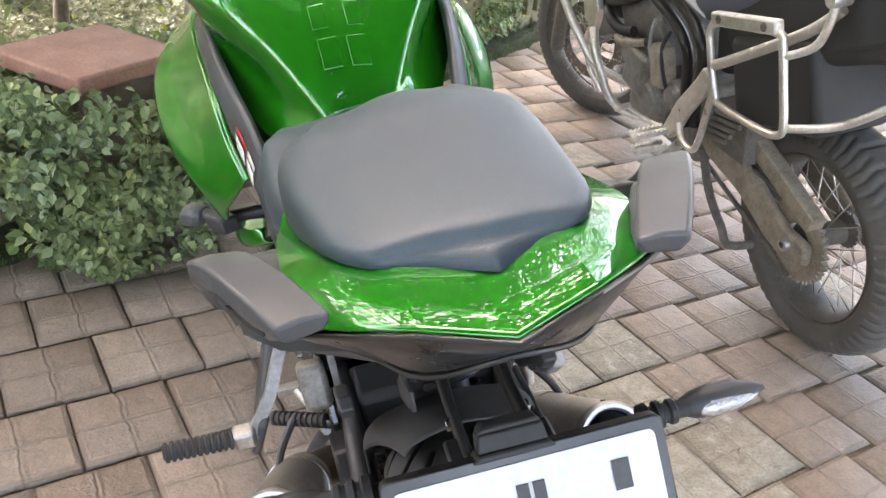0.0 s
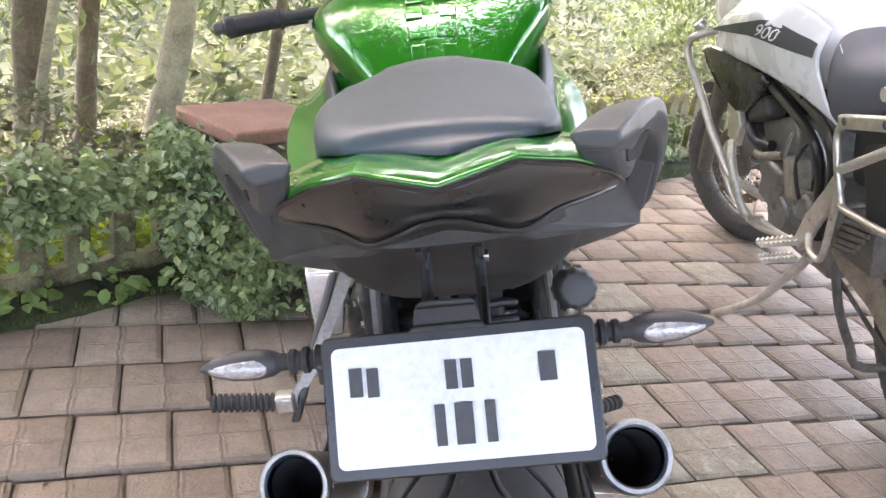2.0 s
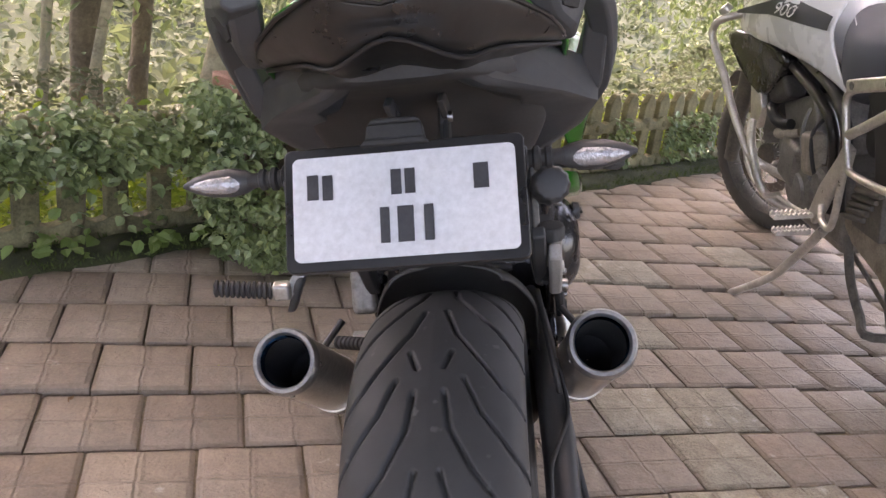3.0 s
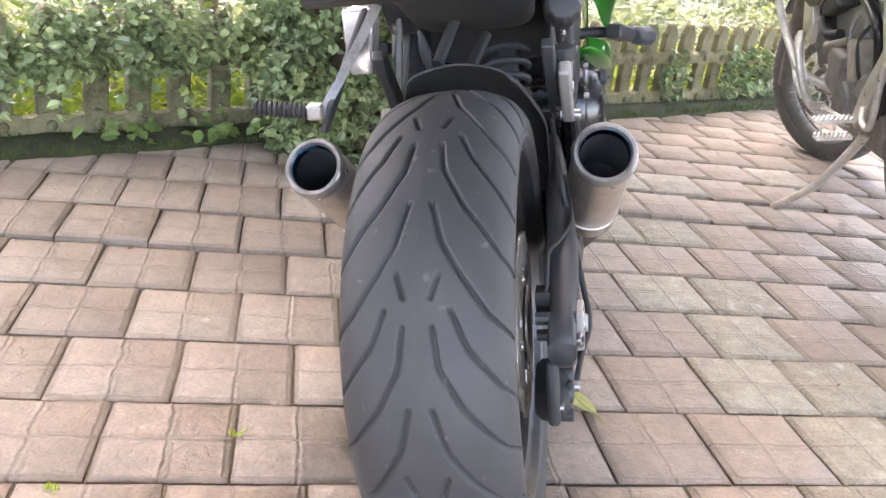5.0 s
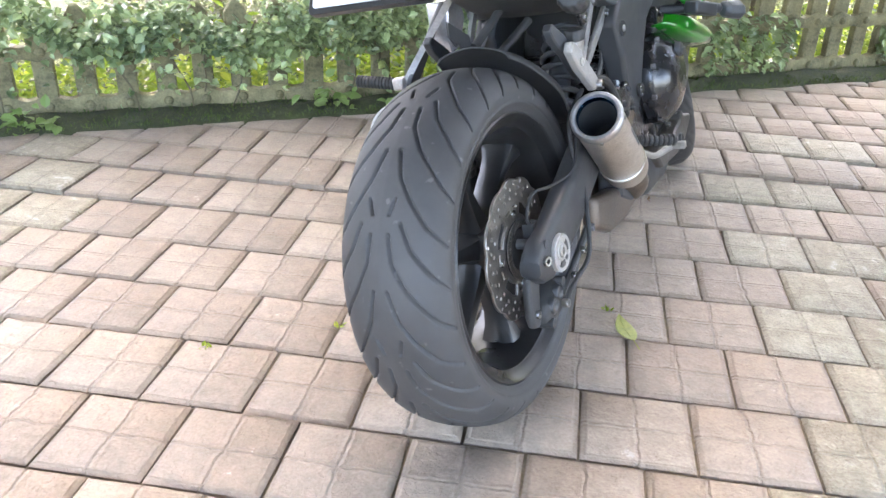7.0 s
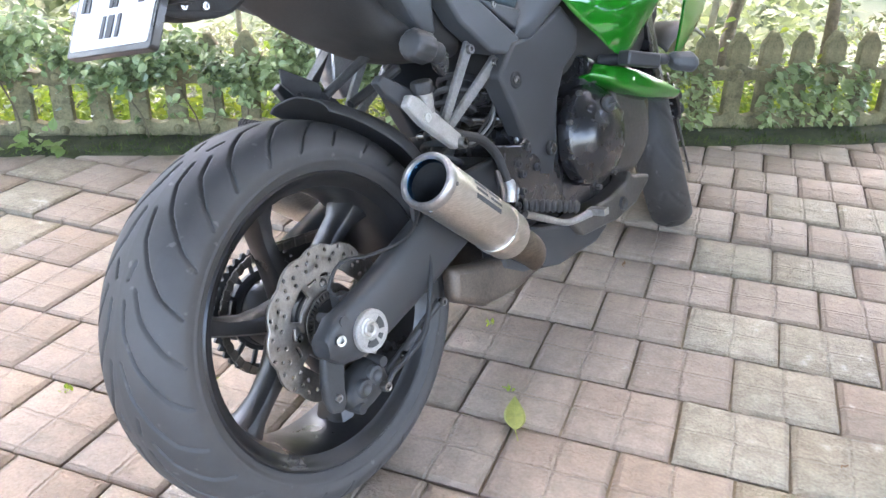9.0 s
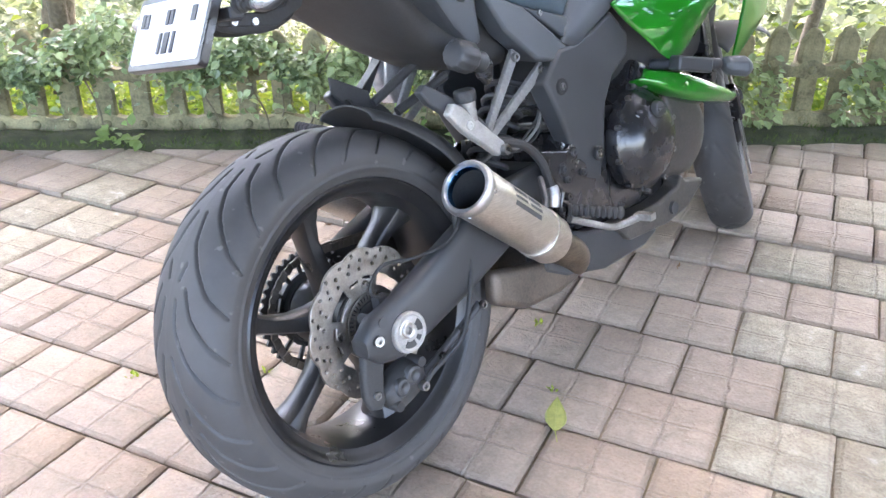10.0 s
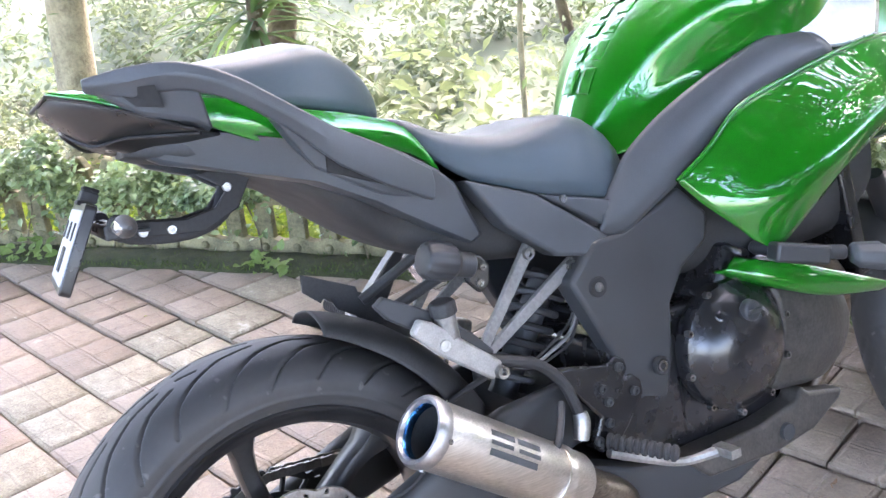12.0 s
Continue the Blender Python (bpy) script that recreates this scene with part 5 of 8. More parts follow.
def build_grab_rails():
    for sx in (1, -1):
        OT = [(0.139, -0.155, 1.010), (0.163, -0.110, 1.016), (0.187, -0.060, 1.012), (0.206, -0.010, 0.990), (0.214, 0.045, 0.950), (0.212, 0.098, 0.912), (0.198, 0.160, 0.880), (0.165, 0.235, 0.838)]
        IT = [(0.103, -0.152, 1.012), (0.126, -0.097, 1.010), (0.152, -0.042, 1.003), (0.174, 0.002, 0.982), (0.184, 0.050, 0.943), (0.186, 0.100, 0.906), (0.174, 0.160, 0.872), (0.148, 0.225, 0.832)]
        DO = [0.014, 0.034, 0.030, 0.030, 0.032, 0.046, 0.050, 0.040]
        n = 5 * (len(OT) - 1) + 1
        co, ci = curve(OT, 5), curve(IT, 5)
        dd = [float(np.interp(i / 5, range(len(DO)), DO)) for i in range(n)]
        rings = []
        for o_, i_, d_ in zip(co, ci, dd):
            o_, i_ = Vector(o_), Vector(i_)
            dn = Vector((0, 0, -d_))
            mid = (o_ + i_) / 2
            ring = [o_, o_ + dn * 0.5 + Vector((0.002, 0, 0)), o_ + dn + (i_ - o_) * 0.18, i_ + dn * 0.85 + (o_ - i_) * 0.15, i_ + dn * 0.3, i_, mid + Vector((0, 0, 0.002))]
            rings.append([(sx * q.x, q.y, q.z) for q in ring])
        s = Shape()
        s.loops(rings)
        rail = part("grab_rail", s, GREY_PLASTIC, bike, "chunky matt dark grey pillion grab rail", sharp=28, bevel=0.0028, segments=3)
        # solid block that ties the rail's rear to the tail
        s = Shape()
        s.loops([fix(sx, r) for r in (
            [(0.106, -0.146, 1.004), (0.138, -0.150, 1.003), (0.137, -0.146, 0.997), (0.108, -0.143, 0.996)],
            [(0.118, -0.105, 1.002), (0.162, -0.108, 1.003), (0.152, -0.100, 0.962), (0.124, -0.096, 0.958)],
            [(0.138, -0.058, 0.996), (0.184, -0.058, 0.996), (0.166, -0.050, 0.946), (0.140, -0.048, 0.940)],
            [(0.148, -0.040, 0.990), (0.186, -0.040, 0.990), (0.168, -0.030, 0.934), (0.144, -0.030, 0.930)])])
        web = part("rail_block", s, GREY_PLASTIC, rail, sharp=30, bevel=0.004)
        # near-black insert in the block's side, painted as the shade of a cavity
        s = Shape()
        s.loops([fix(sx, r) for r in (
            [(0.140, -0.122, 0.992), (0.161, -0.085, 0.990), (0.156, -0.078, 0.966), (0.146, -0.104, 0.972)],
            [(0.150, -0.125, 0.994), (0.176, -0.085, 0.991), (0.168, -0.078, 0.966), (0.154, -0.106, 0.972)])])
        part("hollow_shade", s, SOOT_SHADE, web)
        # outer skirt that closes the rail down to the side panel
        s = Shape()
        s.loops([fix(sx, r) for r in (
            [(0.180, 0.022, 0.950), (0.206, 0.020, 0.952), (0.205, 0.022, 0.946), (0.182, 0.024, 0.944)],
            [(0.176, 0.070, 0.925), (0.210, 0.070, 0.930), (0.197, 0.070, 0.868), (0.170, 0.070, 0.866)],
            [(0.166, 0.150, 0.872), (0.198, 0.150, 0.880), (0.184, 0.150, 0.822), (0.160, 0.150, 0.820)],
            [(0.140, 0.220, 0.832), (0.168, 0.222, 0.838), (0.152, 0.220, 0.800), (0.140, 0.220, 0.798)])])
        part("rail_skirt", s, GREY_PLASTIC, rail, sharp=40, bevel=0.005)


build_grab_rails()


def build_plate():
    tl, tr, br = Vector((-0.091, -0.181, 0.869)), Vector((0.103, -0.178, 0.866)), Vector((0.101, -0.223, 0.787))
    c = (tl + br) / 2
    tilt = math.degrees(math.atan2(0.0435, 0.080))
    m = Matrix.Translation(c) @ pose(0, 0, 0, -tilt)
    W, H = 0.194, 0.0915

    def rounded(w, h, r, y, n=5):
        out = []
        for qx, qz, a0 in ((1, 1, 0), (-1, 1, 90), (-1, -1, 180), (1, -1, 270)):
            for k in range(n + 1):
                a = radians(a0 + 90 * k / n)
                out.append((qx * (w / 2 - r) + r * math.cos(a), y, qz * (h / 2 - r) + r * math.sin(a)))
        return out
    s = Shape()
    s.loops([[m @ Vector(p) for p in rounded(W + 0.016, H + 0.018, 0.007, yy)] for yy in (0.012, -0.0015)])
    holder = part("plate_holder", s, GLOSS_BLACK, bike, "black plastic plate frame", bevel=0.0015)
    s = Shape()
    s.loops([[m @ Vector(p) for p in rounded(W, H, 0.006, yy)] for yy in (0.0, -0.0027)])
    pl = part("licence_plate", s, PLATE, holder, "white licence plate with black bars")
    # its characters as plain bars
    for x, z, w, h in ((-0.079, 0.019, 0.010, 0.022), (-0.066, 0.018, 0.009, 0.022), (-0.006, 0.019, 0.009, 0.022), (0.006, 0.019, 0.009, 0.022), (0.067, 0.019, 0.013, 0.022),
                       (-0.017, -0.018, 0.008, 0.031), (0.001, -0.018, 0.014, 0.031), (0.021, -0.018, 0.008, 0.031)):
        s = Shape()
        s.box((0, 0, 0), (w, 0.0012, h))
        s.v = [tuple(m @ (Vector(p) + Vector((x, -0.0038, z)))) for p in s.v]
        part("bar", s, INK, pl, "plain black bar")
    # plate lamp on top
    s = Shape()
    for w0, w1, y0, y1, z0, z1 in ((0.031, 0.026, -0.010, 0.014, -0.010, -0.004), (0.026, 0.024, -0.008, 0.012, -0.004, 0.010), (0.024, 0.019, -0.008, 0.012, 0.010, 0.015)):
        s.loops([[(sx * w, y, z) for sx, y in ((-1, y0), (1, y0), (1, y1), (-1, y1))] for w, z in ((w0, z0), (w1, z1))])
    s.v = [tuple(m @ (Vector(p) + Vector((-0.006, 0.004, H / 2 + 0.016)))) for p in s.v]
    part("plate_lamp", s, RUBBER, holder, "dusty black plate lamp housing", bevel=0.002)
    # hanger arms forward to the tail
    s = Shape()
    for sx in (1, -1):
        s.tube([(sx * 0.026, -0.165, 0.845), (sx * 0.026, -0.13, 0.822), (sx * 0.026, -0.06, 0.812), (sx * 0.025, -0.01, 0.828), (sx * 0.024, 0.01, 0.87)], 0.009, 8, 4, flat=0.5)
        s.prism([(-0.15, 0.845), (-0.14, 0.822), (-0.04, 0.81), (0.01, 0.832), (0.033, 0.868), (0.0, 0.892), (-0.035, 0.885), (0.0, 0.86), (-0.02, 0.838), (-0.06, 0.832)], sx * 0.024, sx * 0.032)
    hang = part("plate_hanger", s, RUBBER, bike, "black plate hanger bracket", bevel=0.003)
    for nm, cc, size, tip in (("hanger_tray", (0, -0.128, 0.832), (0.088, 0.045, 0.006), -8), ("indicator_bar", (0, -0.155, 0.838), (0.22, 0.022, 0.018), 0)):
        s = Shape()
        s.box(cc, size, pose(0, 0, 0, tip).to_3x3())
        part(nm, s, BLACK, hang, bevel=0.003)
    for p in ((0.033, -0.115, 0.826), (0.033, -0.08, 0.822), (0.033, 0.0, 0.862), (-0.033, -0.115, 0.826), (-0.033, -0.08, 0.822)):
        bolt(hang, p, (math.copysign(1, p[0]), 0, 0), 0.006, 0.003)
    # indicators
    for sx in (1, -1):
        a = Vector((sx * 0.105, -0.150, 0.846))
        s = Shape()
        s.lathe([(0.011, 0.0), (0.012, 0.006), (0.008, 0.008), (0.008, 0.011), (0.011, 0.013), (0.011, 0.017), (0.008, 0.019), (0.008, 0.022), (0.010, 0.024), (0.010, 0.028), (0.007, 0.03), (0.007, 0.04)], 16, Matrix.Translation(a) @ Matrix.Diagonal((sx, 1, 1, 1)))
        ind = part("indicator", s, RUBBER, bike, "slim teardrop indicator on a ribbed stalk")
        b = a + Vector((sx * 0.036, 0.002, -0.001))
        rings, rings2 = [], []
        for t, w, h in ((0, 0.007, 0.007), (0.008, 0.0105, 0.011), (0.02, 0.012, 0.0135), (0.04, 0.0115, 0.0125), (0.056, 0.008, 0.008), (0.068, 0.0025, 0.002)):
            rings.append([(b.x + sx * t, b.y + w * math.cos(q), b.z + h * math.sin(q)) for q in (2 * math.pi * k / 20 for k in range(20))])
        s = Shape()
        s.loops(rings)
        part("indicator_body", s, BLACK, ind, sharp=60)
        for t, w, h in ((0.006, 0.008, 0.007), (0.02, 0.0138, 0.0108), (0.04, 0.0130, 0.0098), (0.053, 0.0095, 0.006), (0.060, 0.006, 0.003)):
            rings2.append([(b.x + sx * t, b.y - 0.0008 + w * math.cos(q), b.z + h * math.sin(q)) for q in (math.pi / 2 + math.pi * k / 14 for k in range(15))])
        s = Shape()
        s.loops(rings2, closed=False, caps=False)
        part("indicator_lens", s, LENS, ind, "clear faceted lens", sharp=60)


build_plate()


def build_tank():
    secs = [  # y, half width low, half width high, z low, z top
        (0.585, 0.070, 0.045, 0.790, 0.842), (0.62, 0.095, 0.070, 0.795, 0.905), (0.66, 0.112, 0.095, 0.800, 0.962), (0.71, 0.128, 0.125, 0.815, 1.012),
        (0.77, 0.150, 0.165, 0.835, 1.050), (0.84, 0.165, 0.192, 0.870, 1.072), (0.92, 0.168, 0.202, 0.900, 1.082), (1.00, 0.158, 0.190, 0.920, 1.080), (1.07, 0.125, 0.145, 0.940, 1.062), (1.12, 0.09, 0.10, 0.96, 1.02)]
    rings = []
    for y, wl, wh, z0, z1 in secs:
        h = z1 - z0
        kn = math.exp(-((y - 0.74) / 0.11) ** 2)
        half = [(0, z1), (wh * 0.30, z1 - 0.002), (wh * 0.62, z1 - 0.07 * h), (wh * (0.88 + 0.10 * kn), z1 - (0.22 - 0.03 * kn) * h), (wh * (1 - 0.05 * kn), z1 - 0.42 * h), ((wh + wl) / 2 * (1 - 0.13 * kn), z1 - 0.66 * h), (wl, z0 + 0.10 * h), (wl * 0.9, z0)]
        yy = lambda z: y + 0.10 * max(0, 0.5 - (z - z0) / h) * 0.0
        ring = [(x, y, z) for x, z in half] + [(-x, y, z) for x, z in half[:0:-1]]
        rings.append(ring)
    n = len(rings[0])
    cols = [curve([r[j] for r in rings], 5) for j in range(n)]
    fine = []
    for i in range(len(cols[0])):
        loop = curve([cols[j][i] for j in range(n)] + [cols[0][i]], 4)[:-1]
        fine.append(loop)
    s = Shape()
    s.loops(fine)
    tank = part("fuel_tank", s, GREEN, bike, "glossy metallic green fuel tank", sharp=60)
    # clear protector pads, in small plates down the middle
    skin = BVHTree.FromPolygons(s.v, [tuple(q) for q in s.f])

    def top(x, y):
        hit = skin.ray_cast(Vector((x, y, 2)), Vector((0, 0, -1)))[0]
        return hit.z if hit else 1.0
    for k in range(8):
        y0 = 0.615 + k * 0.034
        for sx in (1, -1):
            w = 0.036 - 0.002 * abs(k - 3)
            notch = 0.012 if k % 2 else 0.006
            s = Shape()
            rows = []
            for yy in (y0, y0 + 0.008, y0 + 0.016, y0 + 0.025):
                rows.append([(sx * x, yy, top(sx * x, yy) + 0.0042) for x in (notch, 0.016, 0.026, w)])
            s.grid(rows, 3, 3)
            part("tank_pad", s, GREEN, tank, "clear raised protector pad", thick=0.002, bevel=0.0008)
    s = Shape()
    s.lathe([(0.001, 0.012), (0.03, 0.012), (0.036, 0.006), (0.038, 0.0)], 28, aim((0, 0.95, 1.083), (0, 0.05, 1)))
    part("filler_cap", s, GLOSS_BLACK, tank)


build_tank()


def build_fairings():
    for sx in (1, -1):
        # matt frame cover that sweeps from the seat up past the tank
        low = [(0.500, 0.690), (0.54, 0.681), (0.60, 0.712), (0.652, 0.740), (0.72, 0.788), (0.795, 0.834), (0.90, 0.864), (0.995, 0.888)]
        high = [(0.515, 0.725), (0.545, 0.762), (0.575, 0.800), (0.63, 0.840), (0.695, 0.876), (0.775, 0.910), (0.858, 0.935), (0.95, 0.935)]
        lx, hx = [0.138, 0.144, 0.152, 0.158, 0.168, 0.176, 0.182, 0.184], [0.128, 0.130, 0.134, 0.142, 0.155, 0.166, 0.172, 0.170]
        rows = []
        for f in (0, 0.35, 0.7, 1):
            rows.append([(sx * ((a + (b - a) * f) + 0.012 * math.sin(math.pi * f)), p[0] + (q[0] - p[0]) * f, p[1] + (q[1] - p[1]) * f) for p, q, a, b in zip(low, high, lx, hx)])
        s = Shape()
        s.grid(rows, 4, 3)
        cover = part("frame_cover", s, GREY_PLASTIC, bike, "matt dark grey frame cover", thick=0.012 * 1, sharp=60)
        # maker's mark beside the tank as plain white and red bars
        for k, (f0, f1, g0, g1, mt) in enumerate(((0.30, 0.385, 0.35, 0.62, WHITE), (0.40, 0.485, 0.35, 0.62, WHITE), (0.30, 0.38, 0.68, 0.76, WHITE), (0.39, 0.485, 0.68, 0.76, RED))):
            if sx > 0:
                break
            q = Shape()
            strip = []
            for g in (g0, g1):
                line = []
                for f in (f0, (f0 + f1) / 2, f1):
                    def at(r, f=f):
                        P = curve(r, 10)
                        return Vector(P[int(f * (len(P) - 1))])
                    lo_, hi_ = at(rows[0]), at(rows[3])
                    pos = lo_.lerp(hi_, g) + Vector((sx * (0.012 * math.sin(math.pi * g) + 0.0025), 0, 0.001))
                    line.append(pos)
                strip.append(line)
            q.loops(strip, closed=False, caps=False)
            part("mark", q, mt, cover, "plain printed bar", thick=0.0006)
        # lower frame casting cover
        poly = [(0.485, 0.684), (0.539, 0.686), (0.600, 0.708), (0.652, 0.732), (0.700, 0.682), (0.692, 0.638), (0.640, 0.606), (0.608, 0.556), (0.606, 0.464), (0.590, 0.377), (0.520, 0.382), (0.506, 0.447), (0.497, 0.494), (0.466, 0.556), (0.430, 0.631)]
        s = Shape()
        s.prism(poly, sx * 0.10, lambda y, z: sx * (0.146 + 0.012 * max(0, (y - 0.55) / 0.15) - 0.02 * max(0, 0.55 - z) / 0.15))
        fc = part("frame_plate", s, BLACK, bike, "matt dark grey frame plate", bevel=0.008, segments=3)
        # cups coloured near-black for the shade inside them
        for y, z, r in ((0.478, 0.615, 0.014), (0.668, 0.642, 0.016), (0.575, 0.463, 0.013)):
            q = Shape()
            q.lathe([(0.001, 0.1475), (r - 0.003, 0.1475), (r, 0.149), (r + 0.002, 0.147), (r + 0.002, 0.14)], 24, Matrix.Translation((0, y, z)) @ Matrix.Diagonal((sx, 1, 1, 1)))
            part("bolt_cup", q, SOOT_SHADE, fc)
        bolt(fc, (sx * 0.147, 0.478, 0.615), (sx, 0, 0), 0.007, 0.004)
        bolt(fc, (sx * 0.143, 0.575, 0.463), (sx, 0, 0), 0.010, 0.006)
        # big green side fairing: upper flank and the folded lower flank
        A = [(0.165, 0.640, 0.742), (0.176, 0.70, 0.782), (0.182, 0.765, 0.834), (0.186, 0.86, 0.862), (0.190, 1.00, 0.892), (0.178, 1.12, 0.905), (0.150, 1.22, 0.905)]
        B = [(0.176, 0.672, 0.702), (0.200, 0.74, 0.735), (0.214, 0.82, 0.775), (0.224, 0.92, 0.812), (0.226, 1.03, 0.842), (0.208, 1.14, 0.86), (0.175, 1.25, 0.865)]
        C = [(0.190, 0.712, 0.662), (0.222, 0.77, 0.684), (0.250, 0.85, 0.724), (0.264, 0.94, 0.766), (0.258, 1.05, 0.808), (0.228, 1.16, 0.83), (0.18, 1.27, 0.84)]
        D = [(0.200, 0.745, 0.628), (0.212, 0.785, 0.610), (0.226, 0.85, 0.655), (0.234, 0.925, 0.705), (0.230, 1.02, 0.748), (0.205, 1.12, 0.775), (0.165, 1.22, 0.79)]
        s = Shape()
        s.grid([fix(sx, [(x * (1 if sx > 0 else g), y, z) for x, y, z in r]) for r, g in ((A, 1.03), (B, 1.10), (C, 1.13), (D, 1.10))], 5, 5)
        part("side_fairing", s, GREEN, bike, "glossy metallic green side fairing", thick=0.004, sharp=60)
        s = Shape()
        s.tube(fix(sx, A), 0.004, 8, 4)
        part("fairing_edge", s, GREEN, bike, sharp=60)
        # lower green wing with the black slider
        W1 = [(0.165, 0.735, 0.602), (0.195, 0.758, 0.592), (0.213, 0.823, 0.572), (0.220, 0.950, 0.523), (0.212, 1.04, 0.487)]
        W2 = [(0.168, 0.722, 0.595), (0.198, 0.755, 0.577), (0.219, 0.830, 0.551), (0.224, 0.940, 0.508), (0.210, 1.04, 0.480)]
        W3 = [(0.166, 0.710, 0.584), (0.192, 0.748, 0.561), (0.208, 0.805, 0.533), (0.212, 0.890, 0.502), (0.198, 1.028, 0.472)]
        W4 = [(0.140, 0.712, 0.578), (0.150, 0.752, 0.554), (0.160, 0.815, 0.526), (0.165, 0.905, 0.495), (0.160, 1.02, 0.468)]
        s = Shape()
        s.grid([fix(sx, r) for r in (W1, W2, W3, W4)], 5, 4)
        part("lower_fairing", s, GREEN, bike, "folded green lower fairing edge", thick=0.004, sharp=60)
        s = Shape()
        s.box((sx * 0.235, 0.800, 0.596), (0.036, 0.090, 0.030), pose(0, 0, 0, -14, 0, -sx * 20).to_3x3())
        s.tube(fix(sx, [(0.14, 0.80, 0.600), (0.21, 0.81, 0.598), (0.245, 0.83, 0.592), (0.262, 0.87, 0.583)]), 0.012, 12, 4)
        sl = part("crash_slider", s, BLACK, bike, "black crash slider", bevel=0.005)
        s = Shape()
        rings = []
        for q, w, h in ((0.0, 0.016, 0.013), (0.010, 0.026, 0.021), (0.045, 0.029, 0.024), (0.056, 0.021, 0.017)):
            cy, cx2 = 0.872 + q * 0.80, 0.268 + q * 0.60
            rings.append([(sx * (cx2 + 0.80 * w * math.cos(a)), cy - 0.60 * w * math.cos(a), 0.579 - q * 0.2 + h * math.sin(a)) for a in (math.pi / 8 + math.pi * k / 4 for k in range(8))])
        s.loops(rings)
        cap = part("slider_cap", s, GREY_PLASTIC, sl, "faceted rubber cap", bevel=0.003)
        # thin end face in a paler grey than the cap
        s = Shape()
        s.loops([[(sx * (x + 0.80 * w * math.cos(a)), y - 0.60 * w * math.cos(a), 0.568 + h * math.sin(a)) for a in (math.pi / 8 + math.pi * k / 4 for k in range(8))] for x, y, w, h in ((0.3016, 0.9168, 0.018, 0.014), (0.3036, 0.9196, 0.016, 0.012))])
        part("end_face", s, SILVERGREY, cap, "paler grey end face")
        bolt(sl, (sx * 0.232, 0.79, 0.603), (sx, -0.5, 0.2), 0.008, 0.008)
        # front wing of the fairing, ahead of the radiator's side
        s = Shape()
        s.grid([fix(sx, r) for r in (
            [(0.172, 1.20, 0.87), (0.160, 1.32, 0.87), (0.140, 1.44, 0.84)],
            [(0.172, 1.21, 0.74), (0.164, 1.30, 0.74), (0.145, 1.39, 0.74)],
            [(0.170, 1.16, 0.63), (0.164, 1.25, 0.62), (0.150, 1.35, 0.64)],
            [(0.168, 1.11, 0.545), (0.165, 1.125, 0.545), (0.160, 1.14, 0.55)])], 5, 5)
        part("front_fairing", s, GREEN, bike, "narrow green front fairing wing", thick=0.004, sharp=60)
        # silver inner fairing by the bars
        s = Shape()
        s.grid([fix(sx, [(0.168, 0.868, 0.940), (0.176, 0.93, 0.922), (0.186, 1.00, 0.898), (0.178, 1.12, 0.908)]),
                fix(sx, [(0.158, 0.885, 0.965), (0.168, 0.95, 0.955), (0.178, 1.03, 0.945), (0.17, 1.14, 0.95)]),
                fix(sx, [(0.150, 0.905, 0.995), (0.158, 0.97, 0.992), (0.166, 1.05, 0.99), (0.158, 1.16, 0.99)])], 5, 4)
        part("inner_fairing", s, SILVER_PAINT, bike, "glossy silver-white inner fairing", thick=0.004, sharp=60)
    # nose and black dash behind it, closing the front
    loft_y([(1.06, 0.14, 0.80, 1.0), (1.16, 0.16, 0.72, 1.04), (1.28, 0.15, 0.70, 1.05), (1.38, 0.11, 0.72, 0.98), (1.45, 0.05, 0.76, 0.90)], bike, "nose_fairing", GREEN, "green nose fairing", power=0.7)
    loft_y([(0.64, 0.11, 0.58, 0.80), (0.76, 0.135, 0.56, 0.86), (0.9, 0.15, 0.56, 0.88), (1.05, 0.14, 0.56, 0.9), (1.15, 0.12, 0.6, 0.9)], bike, "inner_frame", BLACK_DUSTY, "dark frame and airbox inside the fairing", power=0.5)


build_fairings()


